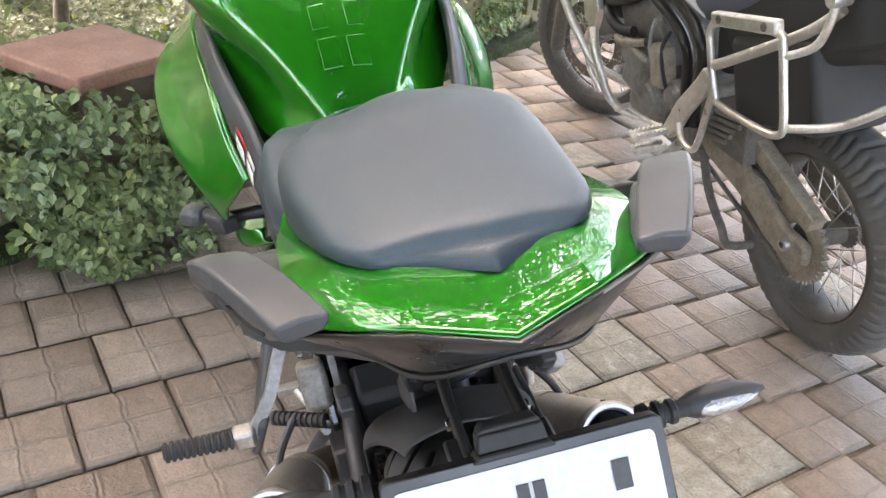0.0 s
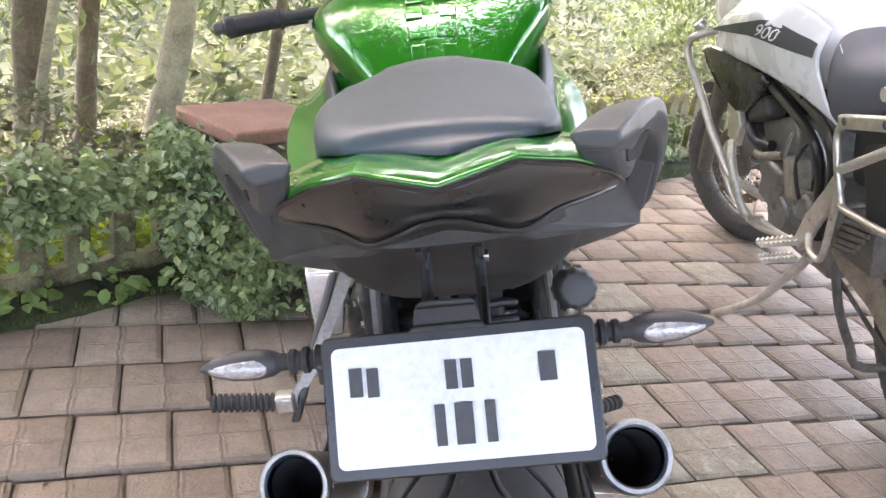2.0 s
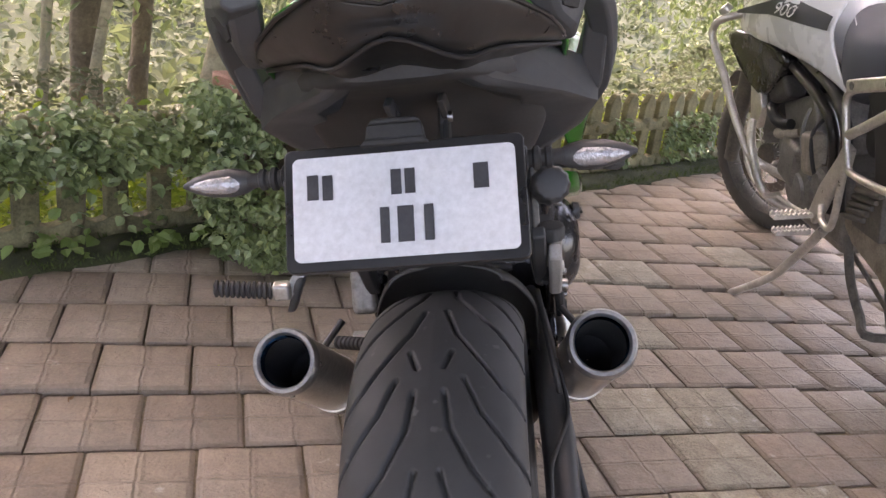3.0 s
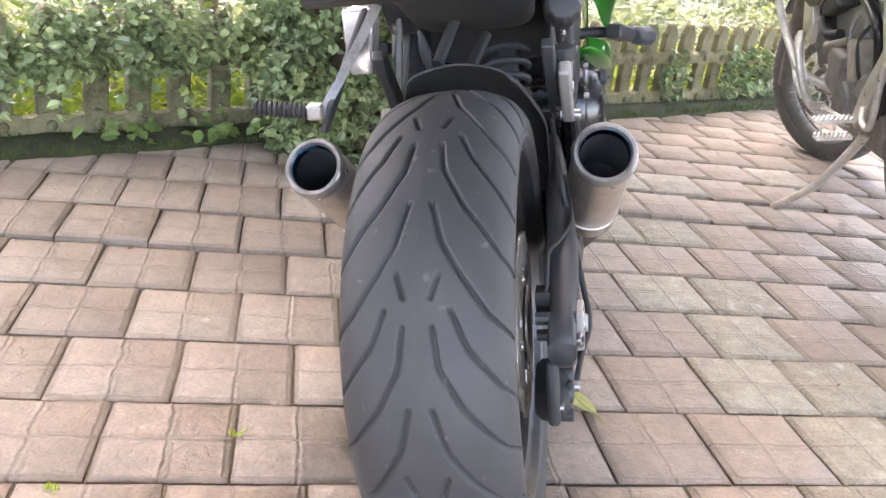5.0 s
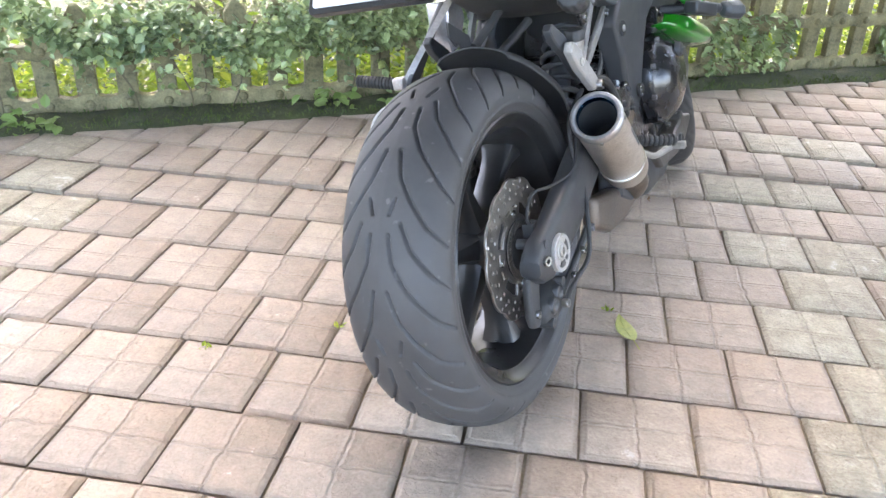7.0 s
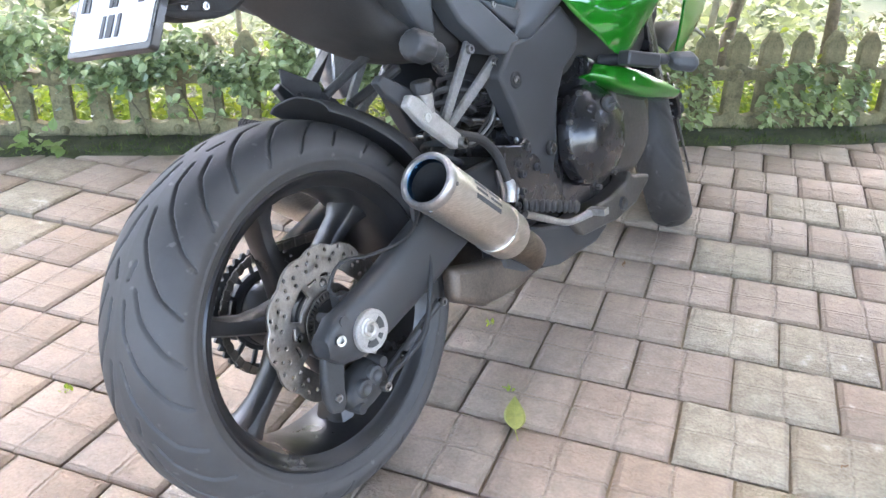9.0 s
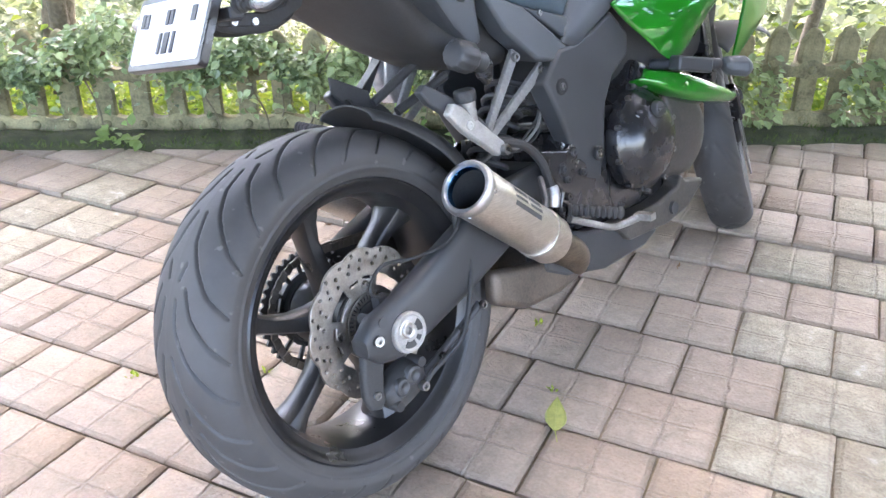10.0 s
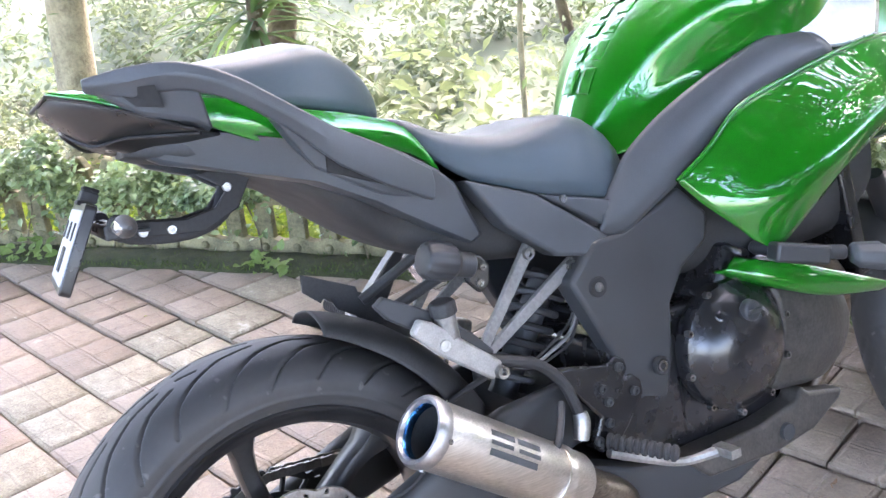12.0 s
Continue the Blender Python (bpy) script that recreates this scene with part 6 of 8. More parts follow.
def build_engine():
    for nm, c, size, tip in (("engine_block", (0, 0.70, 0.42), (0.25, 0.28, 0.24), 0), ("cylinder_block", (0, 0.80, 0.53), (0.30, 0.20, 0.12), -25), ("gearbox", (0, 0.56, 0.42), (0.26, 0.14, 0.20), 0), ("oil_sump", (0, 0.78, 0.30), (0.22, 0.26, 0.10), 0)):
        s = Shape()
        s.box(c, size, pose(0, 0, 0, tip).to_3x3())
        part(nm, s, ENGINE, bike, bevel=0.015, segments=3)
    for sx in (1, -1):
        m = Matrix.Translation((0, 0.724, 0.457)) @ Matrix.Diagonal((sx * 0.95, 1.02, 1.02, 1))
        s = Shape()
        s.lathe([(0.001, 0.212), (0.030, 0.2115), (0.050, 0.209), (0.066, 0.203), (0.080, 0.193), (0.092, 0.180), (0.100, 0.170), (0.105, 0.168), (0.107, 0.160), (0.107, 0.14)], 56, m)
        cov = part("clutch_cover" if sx > 0 else "generator_cover", s, ENGINE, bike, "round glossy black engine cover", sharp=40)
        s = Shape()
        s.lathe([(0.001, 0.205), (0.014, 0.205), (0.017, 0.202), (0.018, 0.19)], 24, Matrix.Translation((0, 0.722, 0.520)) @ Matrix.Diagonal((sx, 1, 1, 1)))
        s.box((sx * 0.206, 0.722, 0.520), (0.008, 0.026, 0.007))
        part("oil_cap", s, BLACK, cov, bevel=0.002)
        for k in range(10):
            a = 2 * math.pi * k / 10 + 0.2
            bolt(cov, (sx * 0.160, 0.724 + 0.112 * math.cos(a), 0.457 + 0.112 * math.sin(a)), (sx, 0, 0), 0.006, 0.008)
        for a in (128, 300):
            q = Shape()
            q.lathe([(0.001, 0.004), (0.008, 0.0045), (0.011, 0.002), (0.013, -0.012)], 20, aim((sx * 0.181, 0.724 + 0.078 * math.cos(radians(a)), 0.457 + 0.078 * math.sin(radians(a))), (sx, 0.45 * math.cos(radians(a)), 0.45 * math.sin(radians(a)))))
            part("boss", q, ENGINE, cov, sharp=50)
        # dusty grey crankcase flank ahead of the cover
        s = Shape()
        s.grid([fix(sx, [(0.150, 0.80, 0.57), (0.150, 0.87, 0.555), (0.140, 0.95, 0.535), (0.12, 1.01, 0.50)]),
                fix(sx, [(0.165, 0.82, 0.50), (0.168, 0.89, 0.48), (0.158, 0.97, 0.455), (0.13, 1.03, 0.43)]),
                fix(sx, [(0.160, 0.82, 0.42), (0.162, 0.89, 0.40), (0.152, 0.96, 0.38), (0.13, 1.01, 0.37)]),
                fix(sx, [(0.145, 0.80, 0.35), (0.145, 0.87, 0.34), (0.138, 0.93, 0.335), (0.12, 0.97, 0.33)])], 4, 4)
        part("crankcase_flank", s, ENGINE_GREY, bike, "dusty grey crankcase flank", thick=0.02, sharp=50)
        # belly strip
        poly = [(0.572, 0.308), (0.62, 0.312), (0.747, 0.311), (0.835, 0.324), (0.852, 0.346), (0.871, 0.329), (0.96, 0.309), (0.947, 0.293), (0.875, 0.262), (0.776, 0.253), (0.625, 0.263), (0.600, 0.288)]
        s = Shape()
        s.prism(poly, sx * 0.120, lambda y, z: sx * (0.158 + 0.01 * math.sin(max(0, min(1, (y - 0.4) / 0.55)) * math.pi)))
        bp = part("belly_cover", s, ENGINE_GREY, bike, "dusty grey belly cover", bevel=0.007, segments=3)
        q = Shape()
        q.lathe([(0.001, 0.170), (0.011, 0.170), (0.014, 0.172), (0.015, 0.168), (0.015, 0.15)], 20, Matrix.Translation((0, 0.80, 0.283)) @ Matrix.Diagonal((sx, 1, 1, 1)))
        part("belly_plug", q, BLACK, bp)
        s = Shape()
        s.prism([(0.36, 0.33), (0.40, 0.36), (0.50, 0.32), (0.64, 0.29), (0.76, 0.245), (0.70, 0.225), (0.55, 0.225), (0.42, 0.255), (0.36, 0.285)], sx * 0.10, sx * 0.150)
        part("belly_keel", s, BLACK, bike, bevel=0.006)
    # header pipes behind the front wheel
    for k in range(4):
        x = -0.12 + 0.08 * k
        s = Shape()
        s.tube([(x, 0.92, 0.56), (x * 0.95, 1.02, 0.50), (x * 0.8, 1.03, 0.38), (x * 0.6, 0.94, 0.27), (x * 0.5, 0.7, 0.235), (x * 0.5, 0.5, 0.235)], 0.02, 12, 5)
        part("header_pipe", s, HEAT, bike, sharp=60)
    s = Shape()
    s.box((0, 1.045, 0.62), (0.30, 0.03, 0.26), pose(0, 0, 0, 8).to_3x3())
    part("radiator", s, ENGINE, bike, bevel=0.005)


build_engine()


def build_footrests():
    # ---- rear brake side: heel plate, pegs, struts, knob ----
    for sx in (1, -1):
        plate = Shape()
        plate.prism([(0.380, 0.514), (0.479, 0.492), (0.495, 0.503), (0.510, 0.494), (0.514, 0.478), (0.506, 0.464), (0.520, 0.466), (0.536, 0.452), (0.538, 0.430), (0.520, 0.410), (0.501, 0.387), (0.470, 0.358), (0.442, 0.362), (0.434, 0.383), (0.452, 0.416), (0.396, 0.485)], sx * 0.125, sx * 0.14)
        hp = part("footrest_plate", plate, ENGINE, bike, "black footrest hanger plate", bevel=0.004)
        for y, z in ((0.459, 0.460), (0.468, 0.437), (0.519, 0.439), (0.464, 0.404), (0.440, 0.383), (0.496, 0.484)):
            bolt(hp, (sx * 0.141, y, z), (sx, 0, 0), 0.0075, 0.005, SCREW if (y * 1000) % 2 > 1 else BLACK)
        # two flat struts up to the sub-frame
        for (y0, z0), (y1, z1) in (((0.382, 0.687), (0.288, 0.572)), ((0.453, 0.652), (0.295, 0.562))):
            q = Shape()
            d = Vector((0, y1 - y0, z1 - z0)).normalized()
            n = Vector((0, -d.z, d.y)) * 0.0105
            a, b = Vector((0, y0, z0)) - d * 0.012, Vector((0, y1, z1)) + d * 0.01
            ring = lambda x: [(x, *(a + n)[1:]), (x, *(b + n * 0.7)[1:]), (x, *(b - n * 0.7)[1:]), (x, *(a - n)[1:])]
            q.loops([ring(sx * 0.112), ring(sx * 0.121)])
            st = part("strut", q, SILVERGREY, bike, "flat grey sub-frame strut", bevel=0.002)
            bolt(st, (sx * 0.121, y0, z0), (sx, 0, 0), 0.009, 0.007)
        # passenger footrest bracket
        q = Shape()
        q.prism([(0.135, 0.672), (0.15, 0.682), (0.21, 0.648), (0.27, 0.60), (0.30, 0.565), (0.29, 0.545), (0.25, 0.57), (0.20, 0.615), (0.15, 0.65)], sx * 0.108, sx * 0.125)
        part("pillion_bracket", q, BLACK, bike, bevel=0.003)
        # front footpeg
        q = Shape()
        base, tip = Vector((sx * 0.145, 0.452, 0.381)), Vector((sx * 0.232, 0.512, 0.363))
        ribbed(q, base, tip, 0.0100, 0.0128, 10)
        part("rider_footpeg", q, RUBBER, bike, "ribbed black rubber footpeg")
        q = Shape()
        q.tube([(sx * 0.150, 0.448, 0.364), (sx * 0.160, 0.51, 0.335), (sx * 0.166, 0.572, 0.310), (sx * 0.185, 0.625, 0.314)], [0.008, 0.007, 0.007, 0.009], 8, 4)
        q.box((sx * 0.200, 0.632, 0.317), (0.04, 0.02, 0.014))
        part("brake_pedal" if sx > 0 else "gear_lever", q, ALU, bike)
        q = Shape()
        q.tube([(sx * 0.15, 0.403, 0.402), (sx * 0.15, 0.409, 0.425), (sx * 0.147, 0.410, 0.440)], [0.012, 0.013, 0.011], 12, 3)
        if sx > 0:
            part("brake_cylinder", q, ALU, bike)
            r = Shape()
            r.tube([(0.147, 0.409, 0.435), (0.145, 0.392, 0.490), (0.142, 0.356, 0.530), (0.138, 0.312, 0.548), (0.125, 0.255, 0.565)], 0.0085, 10, 5)
            part("reservoir_hose", r, RUBBER, bike)
            for k, (dz, rr) in enumerate(((0.0, 0.0028), (0.010, 0.0022), (-0.009, 0.0022))):
                r = Shape()
                r.tube([(0.118, 0.325, 0.538 + dz), (0.112, 0.365, 0.522 + dz * 0.6), (0.108, 0.402, 0.529 + dz), (0.105, 0.445, 0.548 + dz * 1.4), (0.100, 0.470, 0.585 + dz)], rr, 8, 5)
                part("cable", r, SILVERGREY if k == 0 else RUBBER, bike)
    # folded silver pillion peg, near side
    q = Shape()
    d = Vector((0, 0.102, -0.085)).normalized()
    n = Vector((0, 0.085, 0.102)).normalized() * 0.016
    a, b = Vector((0, 0.178, 0.634)), Vector((0, 0.290, 0.541))
    prof = [a + n * 0.8, a + n * 1.1 + d * 0.02, b + n * 0.9, b - n * 0.9, a + d * 0.05 - n * 1.1, a - n * 0.6]
    q.loops([[(0.128, p.y, p.z) for p in prof], [(0.146, p.y, p.z) for p in prof]])
    peg = part("pillion_footpeg", q, ALU_DULL, bike, "folded cast aluminium pillion footpeg", bevel=0.004)
    bolt(peg, (0.146, 0.215, 0.60), (1, 0, 0), 0.008, 0.003, ALU)
    bolt(peg, (0.146, 0.292, 0.54), (1, 0, 0), 0.010, 0.01)
    # the other one folded out
    q = Shape()
    a, b = Vector((-0.262, 0.237, 0.583)), Vector((-0.347, 0.226, 0.597))
    ribbed(q, a, b, 0.0100, 0.0130, 11)
    part("pillion_footpeg", q, RUBBER, bike, "ribbed rubber pillion footpeg folded out")
    q = Shape()
    q.box((-0.247, 0.238, 0.582), (0.028, 0.026, 0.026))
    part("peg_joint", q, ALU, bike, bevel=0.005)
    q = Shape()
    q.prism([(0.235, 0.590), (0.275, 0.640), (0.330, 0.730), (0.345, 0.715), (0.300, 0.610), (0.262, 0.540), (0.240, 0.545)], lambda y, z: -0.215 + 0.42 * (z - 0.59), lambda y, z: -0.228 + 0.42 * (z - 0.59))
    part("peg_bracket", q, BLACK, bike, "black pillion footrest bracket", bevel=0.004)
    q = Shape()
    rings = []
    for p, w in ((Vector((-0.240, 0.238, 0.575)), 0.007), (Vector((-0.203, 0.250, 0.625)), 0.0065), (Vector((-0.170, 0.29, 0.68)), 0.007), (Vector((-0.142, 0.33, 0.73)), 0.008)):
        rings.append([p + Vector((-w, -0.002, 0.003)), p + Vector((w, -0.002, -0.003)), p + Vector((w, 0.004, -0.001)), p + Vector((-w, 0.004, 0.005))])
    q.loops(rings)
    part("peg_arm", q, SILVERGREY, bike)
    # preload knob and shock
    m = aim((0.137, 0.226, 0.715), (-0.08, 0.93, -0.34))
    q = Shape()
    rings = []
    for r, x in ((0.012, -0.020), (0.022, -0.018), (0.027, -0.009), (0.027, 0.022), (0.022, 0.030), (0.018, 0.034), (0.018, 0.060)):
        rings.append([m @ Vector((x, rr * math.cos(a), rr * math.sin(a))) for rr, a in ((r * (1 if k % 4 < 2 or r < 0.02 else 0.95), 2 * math.pi * k / 48) for k in range(48))])
    q.loops(rings)
    part("preload_knob", q, BLACK, bike, "ribbed black preload knob", bevel=0.002)
    q = Shape()
    q.prism([(0.268, 0.712), (0.300, 0.706), (0.312, 0.690), (0.306, 0.660), (0.290, 0.652), (0.272, 0.672)], 0.122, 0.134)
    brk = part("knob_bracket", q, ENGINE, bike, "black bracket of the preload knob", bevel=0.004)
    for y, z in ((0.298, 0.689), (0.290, 0.668)):
        bolt(brk, (0.134, y, z), (1, 0, 0), 0.0055, 0.004)
    q = Shape()
    q.tube([(0.035, 0.35, 0.46), (0.035, 0.47, 0.63)], 0.022, 14, 1)
    part("shock", q, BLACK, bike)
    q = Shape()
    pts = []
    for k in range(97):
        t = k / 96
        a = t * 2 * math.pi * 7
        ax = Vector((0.035, 0.355, 0.465)).lerp(Vector((0.035, 0.465, 0.622)), t)
        side, up = Vector((1, 0, 0)), Vector((0, 0.82, -0.573))
        pts.append(ax + side * 0.036 * math.cos(a) + up * 0.036 * math.sin(a))
    q.tube(pts, 0.0065, 8, 1)
    part("shock_spring", q, BLACK, bike, "black shock absorber spring")
    m = aim((0.132, 0.231, 0.606), (0.05, -0.1, 1))
    q = Shape()
    q.lathe([(0.001, -0.006), (0.014, -0.006), (0.0155, 0.030), (0.014, 0.036)], 24, m)
    res = part("brake_reservoir", q, ENGINE_CAST, bike, "dusty brake fluid reservoir with a black cap", sharp=50)
    q = Shape()
    q.lathe([(0.001, 0.054), (0.017, 0.053), (0.0195, 0.049), (0.0195, 0.033), (0.014, 0.032)], 10, m)
    part("cap", q, BLACK_DUSTY, res, bevel=0.002)
    bolt(res, (0.135, 0.215, 0.620), (0.2, -1, 0.1), 0.0075, 0.005)
    q = Shape()
    q.tube([(0.132, 0.232, 0.604), (0.128, 0.245, 0.580), (0.122, 0.262, 0.566)], 0.007, 10, 4)
    part("reservoir_hose", q, RUBBER, bike)
    q = Shape()
    q.box((-0.148, 0.392, 0.510), (0.042, 0.036, 0.075), pose(0, 0, 0, -20, 0, 0).to_3x3())
    part("silencer_bracket", q, ENGINE_CAST, bike, "grey cast silencer bracket", bevel=0.010, segments=4)
    # hugger over the rear tyre
    rows = []
    for al in (77, 70, 60, 50, 40, 28):
        a = radians(al)
        r = 0.334 + 0.0003 * (al - 28)
        f = 0.25 + 0.75 * (77 - al) / 49
        row = []
        for x, dr in ((-0.108, -0.055 * f), (-0.10, -0.022 * f), (-0.07, 0.004), (0, 0.012), (0.07, 0.004), (0.10, -0.022 * f), (0.108, -0.055 * f)):
            row.append((x * (0.45 + 0.55 * min(1, f * 1.5)), (r + dr) * math.cos(a), 0.315 + (r + dr) * math.sin(a)))
        rows.append(row)
    q = Shape()
    q.grid(rows, 3, 4)
    part("hugger", q, BLACK_DUSTY, bike, "black rear tyre hugger", thick=0.003, sharp=60)
    q = Shape()
    q.prism([(0.095, 0.712), (0.178, 0.673), (0.182, 0.655), (0.210, 0.640), (0.232, 0.617), (0.215, 0.600), (0.142, 0.646), (0.134, 0.664), (0.124, 0.668), (0.118, 0.662), (0.093, 0.685)], -0.05, -0.046)
    part("guard_bracket", q, BLACK_DUSTY, bike, "black sheet bracket over the tyre hugger", bevel=0.001)
    for a, b in (((-0.040, 0.180, 0.650), (-0.020, 0.280, 0.702)), ((0.0, 0.196, 0.630), (0.02, 0.310, 0.672))):
        q = Shape()
        q.tube([a, b], 0.0085, 10, 1)
        part("stay", q, BLACK_DUSTY, bike, "straight black stay under the tail")
    # side stand and its foot, out on the low side
    q = Shape()
    q.tube([(-0.13, 0.58, 0.27), (-0.19, 0.62, 0.16), (-0.235, 0.64, 0.055)], [0.014, 0.012, 0.011], 10, 3)
    q.box((-0.243, 0.645, 0.062), (0.06, 0.05, 0.008), pose(0, 0, 0, 0, 12.8, 0).to_3x3())
    part("side_stand", q, BLACK, bike)
    # left-hand silver-white panel by the pillion footrest
    q = Shape()
    q.prism([(0.34, 0.725), (0.40, 0.735), (0.43, 0.68), (0.40, 0.62), (0.36, 0.615), (0.335, 0.66)], lambda y, z: -0.150 - 0.15 * (0.735 - z), lambda y, z: -0.205 - 0.10 * (y - 0.33))
    part("heel_guard", q, SILVER_PAINT, bike, "silver heel guard", bevel=0.004)


build_footrests()


def build_front():
    c = Vector((0, 1.50, 0.30))
    steer = Matrix.Translation(c) @ pose(0, 0, 0, -4, 0, 26) @ pose(0, 0, 0, 0, -8, 0)
    rim = sport_rim(0.226, 0.05, 6, "front_wheel", bike, Matrix.Translation((-0.088, 0, 0)) @ steer)
    prof = [(0.0, 0.300), (0.02, 0.298), (0.038, 0.290), (0.052, 0.278), (0.060, 0.262), (0.059, 0.245), (0.054, 0.230), (0.050, 0.224)]
    lines = [([(0.1, 0.0), (0.5, 0.5), (0.95, 0.8)], 0.003), ([(0.45, 0.1), (0.9, 0.45)], 0.003)]
    me = tread_tyre(prof, 300, lines, 12, 0, 0.075, 0.005, 20)
    part("tyre", me, TYRE, rim, "black front road tyre")
    for sx in (1, -1):
        petal_disc(0.15, 0.115, 12, 12, 0.005, "brake_disc", DISC, rim, Matrix.Translation((sx * 0.072, 0, 0)))
    for sx in (1, -1):
        s = Shape()
        fork = Matrix.Translation((-0.088, 0, 0)) @ steer
        s.tube([fork @ Vector(q) for q in ((sx * 0.070, -0.03, -0.01), (sx * 0.072, -0.15, 0.14), (sx * 0.068, -0.27, 0.31))], [0.012, 0.016, 0.017], 16, 3)
        leg = part("fork_leg", s, BLACK, bike, "black fork leg", sharp=60)
        s = Shape()
        s.box((sx * 0.080, -0.155, 0.075), (0.050, 0.052, 0.105), pose(0, 0, 0, 35).to_3x3())
        s.v = [tuple(fork @ Vector(q)) for q in s.v]
        cal = part("brake_caliper", s, ENGINE, leg, "black front brake caliper", bevel=0.010, segments=3)
        for k in (-0.026, 0.026):
            mid = Vector((sx * 0.106, -0.155 - k * 0.57, 0.075 + k * 0.82))
            s = Shape()
            s.lathe([(0.001, 0.006), (0.013, 0.006), (0.017, 0.002), (0.018, -0.006)], 20, aim(fork @ mid, fork.to_3x3() @ Vector((sx, 0, 0))))
            part("piston_cap", s, BLACK, cal)
            bolt(cal, fork @ Vector((sx * 0.080, -0.185 - k * 0.57, 0.055 + k * 0.82)), fork.to_3x3() @ Vector((0, -0.8, -0.5)), 0.006, 0.006)
        # bar, grip and weight
        s = Shape()
        s.tube([(sx * 0.10, 1.05, 1.015), (sx * 0.20, 1.01, 1.025), (sx * 0.30, 0.97, 1.025)], 0.012, 12, 4)
        bar = part("handlebar", s, BLACK, bike)
        s = Shape()
        a, b = Vector((sx * 0.265, 0.985, 1.026)), Vector((sx * 0.375, 0.944, 1.023))
        s.tube([a, a.lerp(b, 0.04), a.lerp(b, 0.06), a.lerp(b, 0.09)], [0.024, 0.024, 0.0175, 0.0165], 16, 1)
        s.tube([a.lerp(b, q) for q in (0.08, 0.12, 0.55, 0.9, 0.97, 1.0)], [0.0185, 0.0195, 0.0190, 0.0195, 0.0190, 0.0165], 20, 1)
        for q in (0.16, 0.2, 0.24, 0.84, 0.88):
            s.tube([a.lerp(b, q), a.lerp(b, q + 0.012), a.lerp(b, q + 0.024)], [0.0190, 0.0204, 0.0190], 20, 1)
        part("grip", s, RUBBER, bar, "smooth black rubber grip")
        s = Shape()
        s.lathe([(0.001, 0.022), (0.009, 0.022), (0.012, 0.016), (0.012, 0.006), (0.016, 0.004), (0.016, 0.0)], 14, aim(b, (sx * 0.94, -0.34, 0)))
        part("bar_weight", s, BLACK, bar)
        # lever and mirror
        s = Shape()
        s.tube([(sx * 0.22, 1.04, 1.01), (sx * 0.30, 1.035, 1.005), (sx * 0.38, 0.99, 1.0)], [0.006, 0.005, 0.005], 8, 4)
        part("lever", s, BLACK, bar)
    s = Shape()
    rows = []
    for al in (60, 75, 90, 105, 120):
        a = radians(al)
        rows.append([(x, 1.50 + (0.308 + dr) * math.cos(a), 0.30 + (0.308 + dr) * math.sin(a)) for x, dr in ((-0.06, -0.03), (-0.045, -0.004), (0, 0.004), (0.045, -0.004), (0.06, -0.03))])
    s.grid(rows, 4, 4)
    part("front_mudguard", s, BLACK, bike, "black front mudguard", thick=0.003, sharp=60)


build_front()

WIDEN, DRIFT, REACH = 0.0, 0.0, 0.17

# ---------- the white adventure motorcycle ----------
WBIKE = Matrix.Translation((1.225, 1.04, 0)) @ pose(0, 0, 0, 0, 0, 2.5) @ pose(0, 0, 0, 0, -11, 0)
adv = thing("adventure_motorcycle", "white and black adventure motorcycle, muddy, on its side stand", "motorcycle", m=WBIKE)


def spoke_wheel(name, m, r_rim, half, r_tyre, tyre_half, knobs, label):
    s = Shape()
    h = half
    s.lathe([(r_rim, h), (r_rim - 0.006, h + 0.004), (r_rim - 0.014, h - 0.004), (r_rim - 0.022, h * 0.5), (r_rim - 0.026, 0), (r_rim - 0.022, -h * 0.5), (r_rim - 0.014, -h + 0.004), (r_rim - 0.006, -h - 0.004), (r_rim, -h), (r_rim - 0.012, 0)], 72, closed=True)
    rim = placed(part(name, s, MUD_DARK, adv, label), m)
    R, w = r_tyre, tyre_half
    prof = [(0.0, R), (w * 0.45, R - 0.006), (w * 0.78, R - 0.02), (w * 0.97, R - 0.045), (w * 1.0, R - 0.065), (w * 0.9, R - 0.085), (half, r_rim - 0.002)]
    lines = [([(0.0, 0.1), (0.35, 0.0), (0.75, 0.25), (1.1, 0.2)], 0.006), ([(0.35, 0.5), (0.7, 0.75), (1.1, 0.7)], 0.006)]
    me = tread_tyre(prof, 420, lines, knobs, 0, w * 1.15, 0.008, 26)
    part("tyre", me, TYRE_DUSTY, rim, "dusty block-tread tyre")
    hub = Shape()
    hub.lathe([(0.012, 0.075), (0.045, 0.07), (0.05, 0.055), (0.032, 0.04), (0.03, -0.04), (0.05, -0.055), (0.045, -0.07), (0.012, -0.075)], 28)
    part("hub", hub, MUD_DARK, rim)
    sp = Shape()
    sp.tube([(0.055, 0.045, 0.0), (h * 0.3, (r_rim - 0.02) * math.cos(0.42), (r_rim - 0.02) * math.sin(0.42))], 0.0018, 6, 1)
    sm = sp.mesh("spoke", 180)
    sm.materials.append(STEEL)
    for k in range(36):
        o = new("spoke", sm)
        o.parent = rim
        o.matrix_basis = pose(0, 0, 0, k * 10 + (5 if k % 4 > 1 else 0)) @ Matrix.Diagonal((1 if k % 2 else -1, 1, 1 if k % 4 < 2 else -1, 1))
    return rim


def W(pts):
    return [(-p[0], p[1], p[2]) for p in pts]


